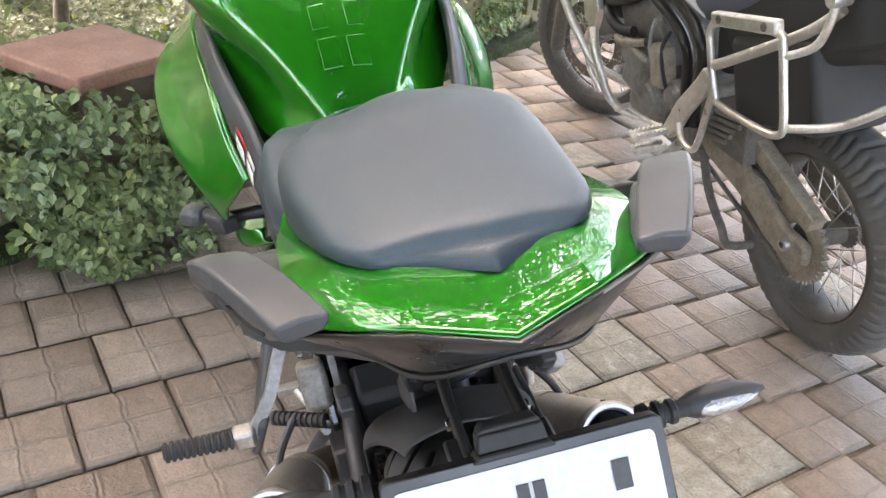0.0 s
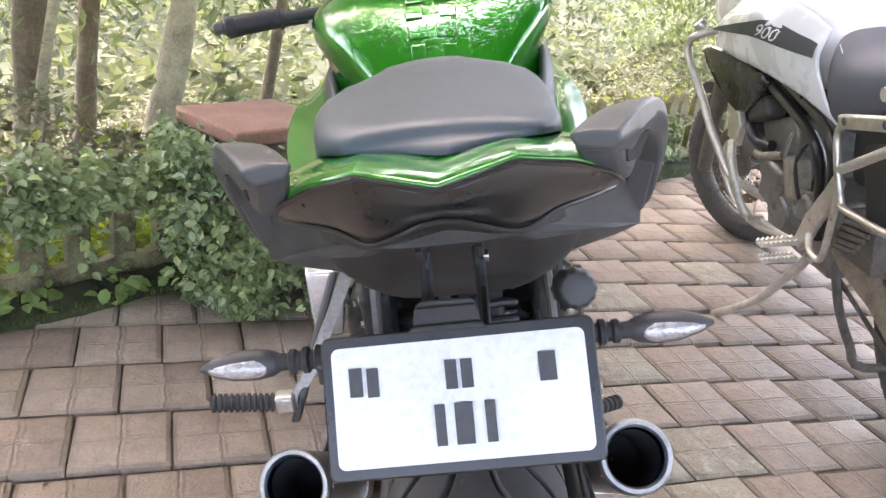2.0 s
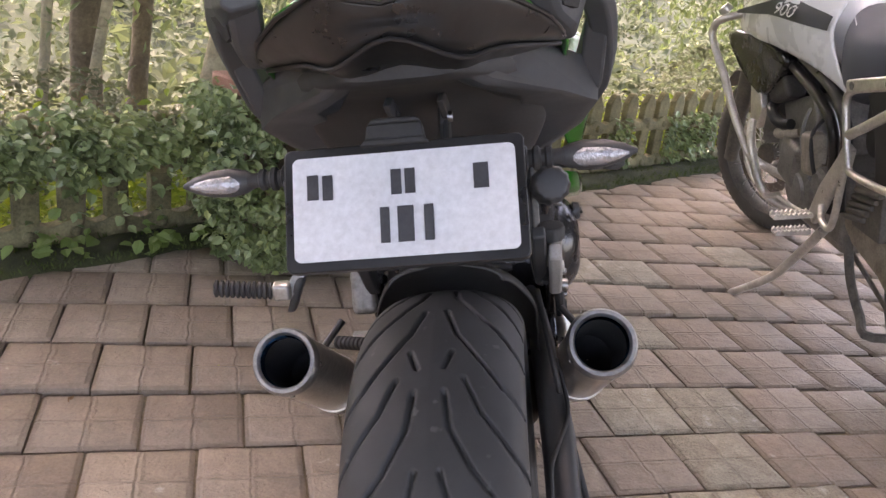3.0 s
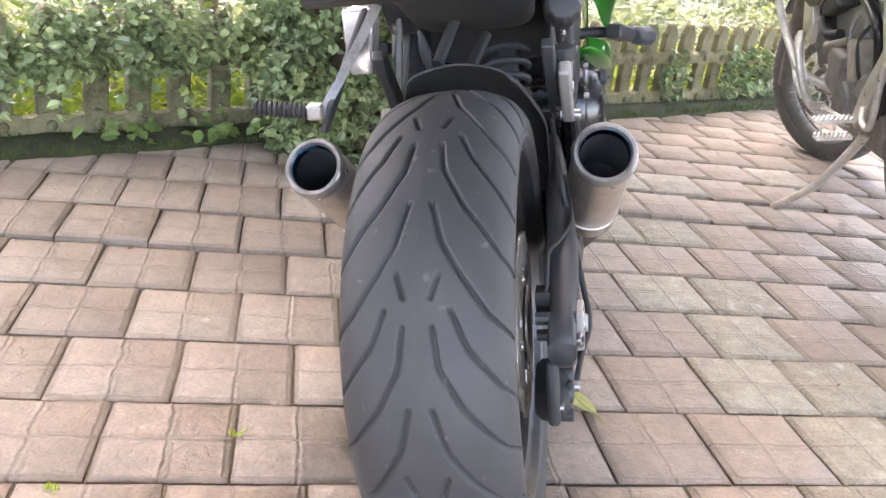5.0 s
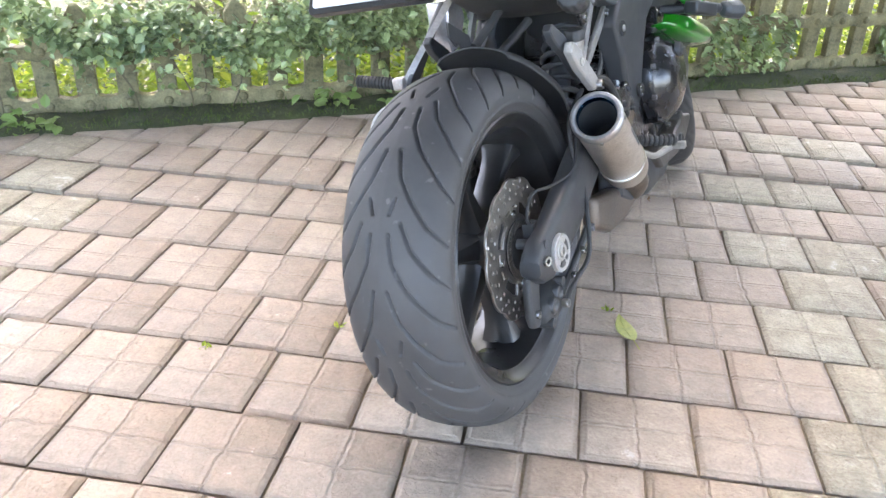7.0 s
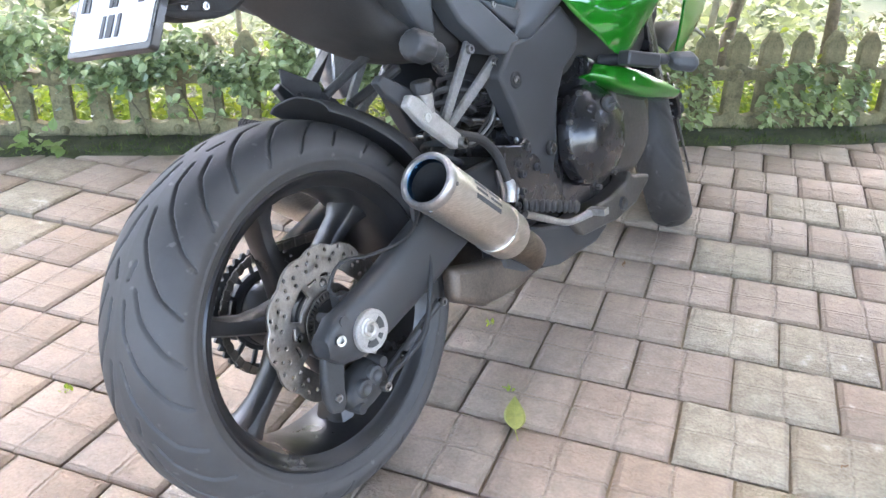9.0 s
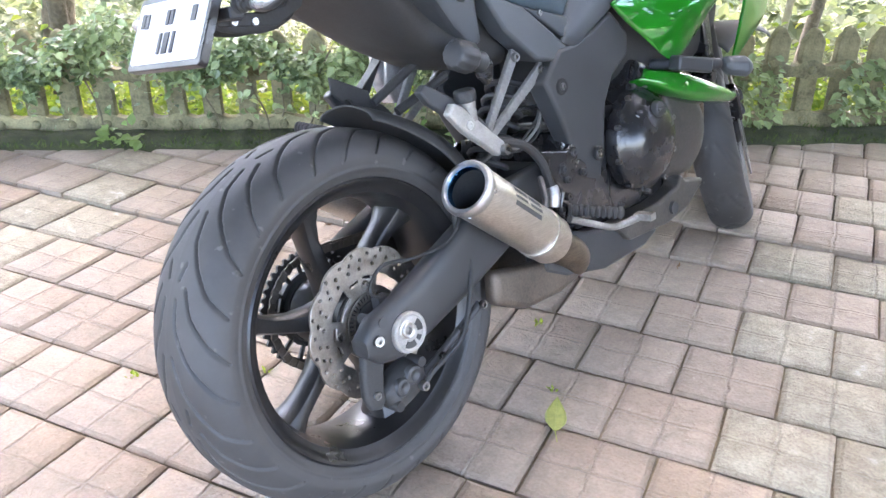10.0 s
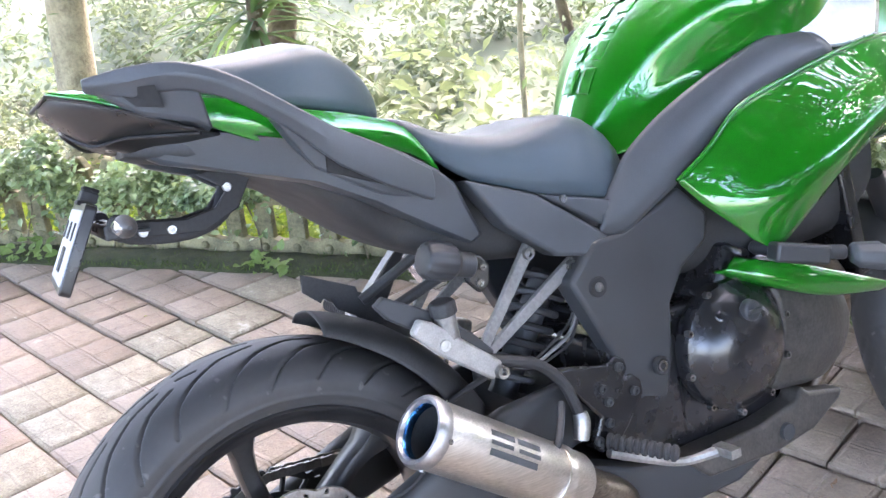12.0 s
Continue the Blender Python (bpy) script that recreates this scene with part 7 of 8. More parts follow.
def build_adv():
    rw = spoke_wheel("rear_wheel", Matrix.Translation((0, 0, 0.318)), 0.228, 0.055, 0.320, 0.076, 30, "wire-spoked rear wheel")
    s = Shape()
    rows = [[], [], [], []]
    for k in range(160):
        a = 2 * math.pi * k / 160
        r = 0.115 if k % 4 in (1, 2) else 0.104
        for q, (rr, xx) in zip(rows, ((0.05, -0.078), (r, -0.076), (r, -0.090), (0.05, -0.088))):
            q.append((xx, rr * math.cos(a), rr * math.sin(a)))
    s.loops(rows + rows[:1], caps=False)
    part("sprocket", s, MUD, rw, "muddy rear sprocket and chain")
    front = Matrix.Translation((0.09, 1.45 + REACH, 0.345)) @ pose(0, 0, 0, -6, 0, 27)
    fw = spoke_wheel("front_wheel", front, 0.275, 0.035, 0.346, 0.048, 38, "large wire-spoked front wheel")
    for sx in (1, -1):
        petal_disc(0.16, 0.12, 10, 12, 0.005, "brake_disc", DISC, fw, Matrix.Translation((sx * 0.062, 0, 0)))
    # swingarm, chain guard
    for sx in (1, -1):
        s = Shape()
        s.prism([(-0.07, 0.345), (0.02, 0.352), (0.12, 0.40), (0.30, 0.50), (0.44, 0.50), (0.47, 0.44), (0.40, 0.39), (0.24, 0.35), (0.10, 0.28), (0.02, 0.262), (-0.07, 0.285)], sx * 0.088, lambda y, z: sx * (0.115 + 0.03 * max(0, y - 0.15)))
        part("swingarm", s, MUD, adv, "mud-stained cast swingarm", bevel=0.01)
    s = Shape()
    s.prism([(-0.10, 0.435), (-0.075, 0.395), (0.27, 0.525), (0.34, 0.56), (0.32, 0.60), (0.24, 0.575)], -0.085, -0.125)
    part("chain_guard", s, MUD, adv, "flat mud-caked chain guard", bevel=0.005)
    s = Shape()
    s.tube([(-0.10, 0.0, 0.42), (-0.10, 0.5, 0.47)], 0.007, 8, 1)
    s.tube([(-0.10, 0.0, 0.213), (-0.10, 0.5, 0.37)], 0.007, 8, 1)
    part("chain", s, MUD_DARK, adv)
    bolt(adv, (-0.118, 0.0, 0.318), (-1, 0, 0), 0.018, 0.014, ALU)
    # pannier rack, both sides
    for sx in (1, -1):
        X = -0.24 * sx
        s = Shape()
        s.tube([(X, 0.235, 0.82), (X, 0.215, 0.74), (X, 0.19, 0.68), (X, 0.165, 0.662), (X, 0.0, 0.668), (X, -0.07, 0.68), (X, -0.092, 0.71), (X, -0.075, 0.80), (X, -0.055, 0.885), (X, -0.035, 0.905), (X, 0.10, 0.885), (X, 0.215, 0.855), (X, 0.235, 0.82)], 0.0095, 12, 4)
        rk = part("pannier_rack", s, RACK, adv, "worn silver tubular pannier rack", sharp=60)
        s = Shape()
        s.box((X, 0.09, 0.893), (0.026, 0.26, 0.034), pose(0, 0, 0, -11).to_3x3())
        fl = part("rack_plate", s, RACK, rk, bevel=0.006)
        for y, z in ((0.18, 0.877), (0.0, 0.91)):
            bolt(fl, (X - sx * 0.013, y, z), (-sx, 0, 0), 0.010, 0.003, MUD_DARK)
        s = Shape()
        s.tube([(X, 0.20, 0.69), (X * 0.98, 0.235, 0.60), (X * 0.95, 0.27, 0.52), (X * 0.93, 0.31, 0.47), (X * 0.9, 0.38, 0.47), (X * 0.85, 0.42, 0.50)], 0.0095, 12, 4)
        s.tube([(X * 0.98, 0.21, 0.75), (X * 0.9, 0.12, 0.80), (X * 0.75, -0.05, 0.90), (X * 0.65, -0.12, 0.965)], 0.013, 12, 4)
        s.tube([(X, -0.06, 0.86), (X * 0.85, -0.11, 0.89), (X * 0.78, -0.125, 0.94), (X * 0.74, -0.125, 0.985)], 0.0095, 12, 4)
        s.tube([(X * 0.95, -0.085, 0.70), (X * 0.6, -0.16, 0.72), (X * 0.3, -0.25, 0.80), (0, -0.27, 0.83)], 0.010, 12, 4)
        part("rack_stay", s, RACK, rk, sharp=60)
        for y, z in ((0.13, 0.945), (-0.125, 0.99)):
            s = Shape()
            s.lathe([(0.009, -0.022), (0.016, -0.022), (0.017, -0.018), (0.017, 0.018), (0.016, 0.022), (0.009, 0.022)], 20, Matrix.Translation((X * 0.72, y, z)))
            part("rack_boss", s, RACK, rk)
    # footrest hanger, heel plate, pegs, lever
    for sx in (1, -1):
        s = Shape()
        s.prism([(0.29, 0.69), (0.325, 0.70), (0.36, 0.655), (0.46, 0.55), (0.525, 0.45), (0.49, 0.42), (0.45, 0.46), (0.40, 0.53), (0.31, 0.63)], -sx * 0.175, -sx * 0.20)
        part("footrest_hanger", s, RACK, adv, "worn silver footrest hanger", bevel=0.008, segments=3)
        for y, z, ln in ((0.50, 0.452, 0.11), (0.505, 0.40, 0.10)):
            s = Shape()
            ring = lambda x, h: [(-sx * x, y - 0.021, z - 0.008), (-sx * x, y + 0.021, z - 0.008), (-sx * x, y + 0.021, z + h), (-sx * x, y + 0.012, z + h), (-sx * x, y + 0.011, z - 0.002), (-sx * x, y - 0.011, z - 0.002), (-sx * x, y - 0.012, z + h), (-sx * x, y - 0.021, z + h)]
            s.loops([ring(0.20 + ln * k / 16, 0.010 if k % 2 else 0.003) for k in range(17)])
            part("footpeg", s, RACK, adv, "toothed steel footpeg")
        s = Shape()
        s.tube([(-sx * 0.18, 0.50, 0.44), (-sx * 0.20, 0.60, 0.43), (-sx * 0.23, 0.67, 0.45)], 0.007, 8, 3)
        s.tube([(-sx * 0.22, 0.67, 0.45), (-sx * 0.27, 0.67, 0.45)], 0.010, 8, 1)
        part("gear_lever" if sx > 0 else "brake_pedal", s, RACK, adv)
    s = Shape()
    s.tube([(-0.17, 0.47, 0.41), (-0.20, 0.56, 0.30), (-0.25, 0.62, 0.20), (-0.32, 0.76, 0.066)], [0.016, 0.014, 0.013, 0.012], 10, 4)
    s.box((-0.325, 0.785, 0.051), (0.05, 0.075, 0.008), pose(0, 0, 0, 0, 11, 0).to_3x3())
    part("side_stand", s, RACK, adv, "worn silver side stand", bevel=0.002)
    s = Shape()
    s.tube([(-0.12, 0.42, 0.40), (-0.13, 0.36, 0.30), (-0.13, 0.28, 0.22), (-0.12, 0.215, 0.185), (0.12, 0.215, 0.185), (0.13, 0.28, 0.22), (0.13, 0.36, 0.30), (0.12, 0.42, 0.40)], 0.013, 10, 4)
    part("centre_stand", s, MUD_DARK, adv, "muddy black centre stand")
    # engine with covers
    s = Shape()
    s.box((0, 0.62, 0.47), (0.27, 0.36, 0.22))
    s.box((0, 0.74, 0.62), (0.26, 0.20, 0.22), pose(0, 0, 0, -20).to_3x3())
    s.box((0, 0.66, 0.36), (0.22, 0.36, 0.08))
    part("engine_block", s, ENGINE_CAST, adv, "grey engine casing with dust", bevel=0.018, segments=3)
    for sx in (1, -1):
        for y, z, r, x in ((0.66, 0.47, 0.085, 0.155), (0.53, 0.53, 0.05, 0.15), (0.76, 0.57, 0.05, 0.145), (0.80, 0.48, 0.032, 0.16)):
            s = Shape()
            s.lathe([(0.001, x + 0.03), (r * 0.6, x + 0.03), (r * 0.68, x + 0.022), (r * 0.9, x + 0.016), (r, x), (r, x - 0.03)], 28, Matrix.Translation((0, y, z)) @ Matrix.Diagonal((-sx, 1, 1, 1)))
            c = part("engine_cover", s, ENGINE_CAST, adv, "round cast engine cover", sharp=25)
            for k in range(6):
                a = 2 * math.pi * k / 6
                bolt(c, (-sx * (x - 0.002), y + r * 1.04 * math.cos(a), z + r * 1.04 * math.sin(a)), (-sx, 0, 0), 0.006, 0.008, MUD)
        for nm, c, size, tip, mt in (("crank_casing", (0.168, 0.70, 0.545), (0.050, 0.105, 0.150), 14, ENGINE_CAST), ("starter_casing", (0.160, 0.60, 0.600), (0.056, 0.070, 0.130), -10, MUD), ("valve_cover", (0.135, 0.84, 0.735), (0.070, 0.12, 0.075), -24, ENGINE_GREY)):
            s = Shape()
            s.box((-sx * c[0], c[1], c[2]), size, pose(0, 0, 0, tip).to_3x3())
            part(nm, s, mt, adv, bevel=0.020, segments=4)
        for pts, r, mt in (([(0.12, 0.90, 0.70), (0.165, 0.87, 0.665), (0.175, 0.80, 0.640), (0.165, 0.74, 0.650)], 0.017, RUBBER), ([(0.165, 0.82, 0.60), (0.182, 0.78, 0.605), (0.182, 0.72, 0.625), (0.165, 0.68, 0.640)], 0.013, MUD),
                           ([(0.14, 0.60, 0.70), (0.176, 0.585, 0.66), (0.178, 0.565, 0.58), (0.160, 0.55, 0.50)], 0.006, RUBBER), ([(0.15, 0.66, 0.72), (0.178, 0.64, 0.67), (0.184, 0.62, 0.60), (0.170, 0.585, 0.52)], 0.005, SILVERGREY)):
            s = Shape()
            s.tube([(-sx * p[0], p[1], p[2]) for p in pts], r, 10, 5)
            part("hose", s, mt, adv, sharp=60)
        # trellis tubes
        for pts in ([(0.13, 0.95, 0.87), (0.15, 0.74, 0.81), (0.165, 0.55, 0.755), (0.172, 0.47, 0.715), (0.165, 0.46, 0.66), (0.15, 0.49, 0.56), (0.14, 0.50, 0.45)],
                    [(0.13, 0.90, 0.90), (0.15, 0.70, 0.855), (0.165, 0.48, 0.80), (0.175, 0.39, 0.755), (0.17, 0.375, 0.70), (0.16, 0.41, 0.60), (0.15, 0.43, 0.48)]):
            s = Shape()
            s.tube([(-sx * p[0], p[1], p[2]) for p in pts], 0.016, 12, 5)
            part("frame_tube", s, GLOSS_BLACK, adv, "black frame tube", sharp=60)
        # silver crash bars
        s = Shape()
        s.tube([(-sx * x, y, z) for x, y, z in ((0.16, 1.00, 0.97), (0.27, 1.06, 0.945), (0.295, 1.10, 0.90), (0.29, 1.06, 0.83), (0.28, 0.99, 0.75), (0.275, 0.93, 0.665), (0.265, 0.87, 0.59), (0.245, 0.81, 0.52), (0.16, 0.74, 0.47))], 0.0135, 14, 5)
        cb = part("crash_bar", s, RACK, adv, "silver tubular crash bar", sharp=60)
        s = Shape()
        s.tube([(-sx * x, y, z) for x, y, z in ((0.25, 0.82, 0.645), (0.265, 0.79, 0.60), (0.265, 0.76, 0.53), (0.25, 0.73, 0.45), (0.20, 0.70, 0.40), (0.12, 0.68, 0.38))], 0.0135, 14, 5)
        s.tube([(-sx * x, y, z) for x, y, z in ((0.25, 0.84, 0.63), (0.25, 0.86, 0.58), (0.25, 0.84, 0.50), (0.24, 0.79, 0.44))], 0.011, 12, 5)
        part("lower_crash_bar", s, RACK, cb, sharp=60)
        s = Shape()
        s.lathe([(0.001, 0.03), (0.02, 0.028), (0.024, 0.015), (0.02, 0.0)], 16, aim((-sx * 0.25, 1.07, 0.965), (-sx * 0.6, 0.2, 0.7)))
        part("spot_lamp", s, RACK, cb)
        # white flank of the tank
        A = [(0.08, 1.26, 0.95), (0.13, 1.05, 1.05), (0.155, 0.90, 1.09), (0.158, 0.76, 1.10), (0.15, 0.64, 1.08), (0.14, 0.52, 1.04)]
        B = [(0.13, 1.25, 0.93), (0.20, 1.06, 0.985), (0.225, 0.90, 1.01), (0.222, 0.74, 1.02), (0.207, 0.62, 1.00), (0.18, 0.50, 0.965)]
        C = [(0.14, 1.23, 0.915), (0.205, 1.08, 0.92), (0.228, 0.90, 0.93), (0.220, 0.73, 0.925), (0.20, 0.58, 0.91), (0.175, 0.45, 0.87)]
        D = [(0.12, 1.24, 0.905), (0.19, 1.09, 0.895), (0.215, 0.92, 0.895), (0.207, 0.75, 0.885), (0.187, 0.56, 0.855), (0.162, 0.395, 0.805)]
        s = Shape()
        s.grid([[(-sx * p[0], p[1], p[2]) for p in r] for r in (A, B, C, D)], 5, 5)
        fl = part("tank_panel", s, WHITE, adv, "glossy white tank side panel", thick=0.004, sharp=60)
        # grey chevron band and raised model number, laid on the panel
        skin = [v.co.copy() for v in fl.data.vertices]

        def lay(y, z, up):
            y = reach(y)
            near = sorted(skin, key=lambda c: (c.y - y) ** 2 + (c.z - z) ** 2)[:4]
            ws = [1 / (0.004 + math.hypot(c.y - y, c.z - z)) for c in near]
            return (sum(c.x * w for c, w in zip(near, ws)) / sum(ws) - sx * up, y, z)
        s = Shape()
        rows = []
        for k in range(13):
            t = k / 12
            y0, z0 = 0.885 - 0.375 * t, lerp(t, [0, 0.45, 1], [0.968, 0.988, 0.968])
            y1, z1 = 0.890 - 0.375 * t, lerp(t, [0, 0.55, 1], [0.974, 1.044, 1.004])
            rows.append([lay(y0, z0, 0.011), lay((y0 + y1) / 2, (z0 + z1) / 2, 0.011), lay(y1, z1, 0.011)])
        s.loops(rows, closed=False, caps=False)
        part("panel_band", s, GREY_PLASTIC, fl, "grey chevron band")
        cu = bpy.data.curves.new("model_number", "FONT")
        cu.body, cu.size, cu.extrude, cu.align_x, cu.align_y, cu.shear = "900", 0.050, 0.0, "CENTER", "CENTER", 0.25
        tmp = bpy.data.objects.new("model_number", cu)
        me = bpy.data.meshes.new_from_object(tmp)
        bpy.data.objects.remove(tmp)
        me.materials.clear()
        for v in me.vertices:
            x, y = v.co.x * 1.3, v.co.y
            c, q = math.cos(radians(-3)), math.sin(radians(-3))
            v.co = lay(0.70 - (x * c - y * q), 1.008 + x * q + y * c, 0.014)
        part("model_number", me, WHITE, fl, "white model number")
        # dark radiator shroud
        s = Shape()
        s.prism([(1.15, 0.885), (1.05, 0.905), (0.95, 0.905), (0.86, 0.890), (0.79, 0.862), (0.775, 0.835), (0.82, 0.77), (0.88, 0.715), (0.935, 0.695), (0.99, 0.72), (1.05, 0.775), (1.11, 0.835)], -sx * 0.11, lambda y, z: -sx * (0.175 + 0.055 * min(1, max(0, (y - 0.78) / 0.14)) * min(1, max(0, (z - 0.67) / 0.15))))
        part("radiator_shroud", s, ENGINE, adv, "dark plastic radiator shroud", bevel=0.012, segments=3)
        s = Shape()
        s.prism([(1.00, 0.73), (0.93, 0.74), (0.90, 0.66), (0.93, 0.58), (0.99, 0.60)], -sx * 0.16, -sx * 0.185)
        part("skid_bracket", s, RACK, adv, bevel=0.004)
        # black tail plastics
        s = Shape()
        s.prism([(0.37, 0.82), (0.20, 0.93), (-0.03, 0.985), (-0.30, 1.02), (-0.33, 0.96), (-0.20, 0.90), (-0.05, 0.84), (0.12, 0.76), (0.30, 0.74)], -sx * 0.08, -sx * 0.135)
        part("tail_panel", s, BLACK_DUSTY, adv, "dusty black tail panel", bevel=0.012, segments=3)
        s = Shape()
        s.tube([(-sx * 0.12, 0.13, 0.99), (-sx * 0.165, 0.10, 1.03), (-sx * 0.165, -0.12, 1.05), (-sx * 0.12, -0.20, 1.05)], 0.014, 10, 4)
        part("grab_handle", s, BLACK, adv, sharp=60)
        # fork, guards
        s = Shape()
        s.tube([(-sx * 0.10, 1.47, 0.33), (-sx * 0.10, 1.34, 0.62), (-sx * 0.10, 1.21, 0.92)], [0.028, 0.028, 0.024], 14, 3)
        part("fork_leg", s, MUD_DARK, adv, sharp=60)
        s = Shape()
        s.tube([(-sx * 0.05, 1.12, 1.13), (-sx * 0.2, 1.08, 1.17), (-sx * 0.40, 1.00, 1.18)], 0.012, 10, 4)
        hb_ = part("handlebar", s, BLACK, adv)
        s = Shape()
        s.grid([[(-sx * 0.26, 1.13, 1.19), (-sx * 0.36, 1.10, 1.20), (-sx * 0.44, 1.02, 1.19)], [(-sx * 0.26, 1.15, 1.15), (-sx * 0.37, 1.12, 1.15), (-sx * 0.46, 1.03, 1.15)], [(-sx * 0.27, 1.13, 1.11), (-sx * 0.36, 1.10, 1.11), (-sx * 0.44, 1.02, 1.12)]], 4, 3)
        part("hand_guard", s, BLACK, hb_, "black hand guard", thick=0.004)
        s = Shape()
        s.tube([(-sx * 0.28, 1.05, 1.18), (-sx * 0.42, 0.99, 1.18)], 0.017, 12, 1)
        part("grip", s, RUBBER, hb_)
    # tank top, seats, tail, beak, silencer, mudguard
    loft_y([(0.50, 0.09, 0.84, 0.98), (0.60, 0.14, 0.84, 1.06), (0.75, 0.17, 0.86, 1.11), (0.92, 0.17, 0.88, 1.12), (1.08, 0.13, 0.88, 1.08), (1.2, 0.08, 0.90, 1.0)], adv, "fuel_tank", WHITE, "white fuel tank", power=0.7)
    loft_y([(0.14, 0.12, 0.90, 1.00), (0.22, 0.150, 0.86, 1.00), (0.32, 0.170, 0.815, 1.00), (0.42, 0.175, 0.77, 1.005), (0.50, 0.15, 0.78, 1.02), (0.57, 0.10, 0.84, 1.03)], adv, "rider_seat", SEAT2, "grey vinyl rider seat with stitched panel", power=0.62)
    for sx in (1, -1):
        s = Shape()
        s.tube([(-sx * 0.125, 0.50, 1.0), (-sx * 0.145, 0.42, 0.965), (-sx * 0.152, 0.34, 0.89), (-sx * 0.148, 0.24, 0.93)], 0.0018, 6, 5)
        part("seat_stitching", s, WHITE, adv, "pale stitched seam")
    loft_y([(-0.26, 0.10, 0.99, 1.03), (-0.15, 0.13, 0.975, 1.055), (0.0, 0.14, 0.965, 1.06), (0.10, 0.13, 0.96, 1.055), (0.16, 0.11, 0.95, 1.02)], adv, "pillion_seat", SEAT2, "grey vinyl pillion seat", power=0.6)
    loft_y([(-0.42, 0.05, 0.93, 0.98), (-0.33, 0.10, 0.89, 1.0), (-0.15, 0.13, 0.84, 0.985), (0.1, 0.13, 0.74, 0.96), (0.3, 0.12, 0.66, 0.90), (0.42, 0.10, 0.62, 0.84)], adv, "sub_frame", BLACK_DUSTY, "dusty black under-seat body", power=0.5)
    loft_y([(0.88, 0.14, 0.62, 0.90), (0.96, 0.15, 0.60, 0.92), (1.02, 0.14, 0.62, 0.93)], adv, "radiator", BLACK_DUSTY, power=0.4)
    loft_y([(1.10, 0.12, 0.92, 1.10), (1.22, 0.13, 0.90, 1.12), (1.34, 0.12, 0.90, 1.10), (1.50, 0.06, 0.90, 0.96), (1.58, 0.03, 0.905, 0.93)], adv, "beak", WHITE, "white front beak", power=0.7)
    s = Shape()
    s.tube([(0.17, 0.30, 0.62), (0.20, 0.10, 0.70), (0.21, -0.10, 0.78), (0.21, -0.28, 0.84)], [0.04, 0.055, 0.058, 0.05], 18, 4)
    part("silencer", s, HEAT, adv, "dusty brown steel silencer", sharp=60)
    s = Shape()
    s.box((-0.05, 0.10, 0.72), (0.20, 0.34, 0.22), pose(0, 0, 0, -14).to_3x3())
    part("tool_box", s, BLACK_DUSTY, adv, "dusty black box under the tail", bevel=0.02, segments=3)
    s = Shape()
    for k in range(5):
        z = 0.60 - 0.022 * k
        s.tube([(-0.165, 0.16 + 0.02 * k, z), (-0.165, 0.30 + 0.012 * k, z - 0.02)], 0.009, 8, 1)
    s.box((-0.13, 0.24, 0.54), (0.06, 0.16, 0.13))
    part("regulator", s, MUD_DARK, adv, "finned regulator", bevel=0.003)
    s = Shape()
    rows = []
    for al in (40, 70, 100, 130, 160):
        a = radians(al)
        rows.append([(x, 1.47 + (0.375 + dr) * math.cos(a), 0.345 + (0.375 + dr) * math.sin(a)) for x, dr in ((-0.07, -0.03), (0, 0.0), (0.07, -0.03))])
    s.grid(rows, 4, 3)
    part("front_mudguard", s, MUD_DARK, adv, thick=0.004, sharp=60)


build_adv()

# ---------- small things on the ground ----------


def fallen_leaf(name, label, m, mat, ln, curl):
    s = Shape()
    rows = []
    for t, w in ((0, 0.02), (0.12, 0.22), (0.35, 0.42), (0.6, 0.40), (0.82, 0.22), (1.0, 0.01)):
        y = (t - 0.5) * ln
        z = 0.004 + curl * ln * (t - 0.5) ** 2
        rows.append([(x * w * ln * 0.9, y, z + abs(x) * curl * 0.25 * ln * w) for x in (-0.5, 0, 0.5)])
    s.grid(rows, 3, 3)
    t = thing(name, label, "leaf", group="fallen leaves", m=m)
    part("blade", s, mat, t, thick=0.0006, sharp=180)
    s = Shape()
    s.tube([(0, -0.5 * ln, 0.004 + curl * ln * 0.25), (0.006, -0.72 * ln, 0.006)], 0.0011, 6, 1)
    s.tube([(0, -0.5 * ln, 0.0045 + curl * ln * 0.25), (0, 0, 0.0047), (0, 0.48 * ln, 0.0047 + curl * ln * 0.24)], 0.0008, 6, 3)
    part("stalk", s, mat, t)


fallen_leaf("fallen_leaf", "yellow-green fallen leaf lying on the pavers", Matrix.Translation((0.205, 0.352, 0.002)) @ pose(0, 0, 0, 0, 4, 34), DRYLEAF, 0.112, 0.28)
rgl = random.Random(77)
for k in range(26):
    e, n = rgl.uniform(-3, 3.5), rgl.uniform(-0.4, 1.66)
    p = fp(e, n, 0.001)
    fallen_leaf("dry_leaf", "small curled brown leaf scrap on the pavement", Matrix.Translation(p) @ pose(0, 0, 0, rgl.uniform(-20, 20), rgl.uniform(-20, 20), rgl.uniform(0, 360)), BROWNLEAF if k % 3 else DRYLEAF, rgl.uniform(0.012, 0.03), rgl.uniform(0.5, 1.2))


def joint_grass(rg, c):
    base = np.array([(-0.36, 0.05), (-0.55, -0.16), (0.14, 0.43), (-0.05, 0.62), (0.5, 1.7), (-0.9, 0.8)])[rg.integers(0, 6, c)]
    return np.stack([base[:, 0] + rg.normal(0, 0.006, c), base[:, 1] + rg.normal(0, 0.006, c), np.full(c, -0.004)], 1)


tagged(cloud("joint_grass", joint_grass, 50, 0.02, WEED, 91, droop=-0.9, spread=0.8, long=3), "tiny green sprouts in the paving joints", "grass", kind="stuff")

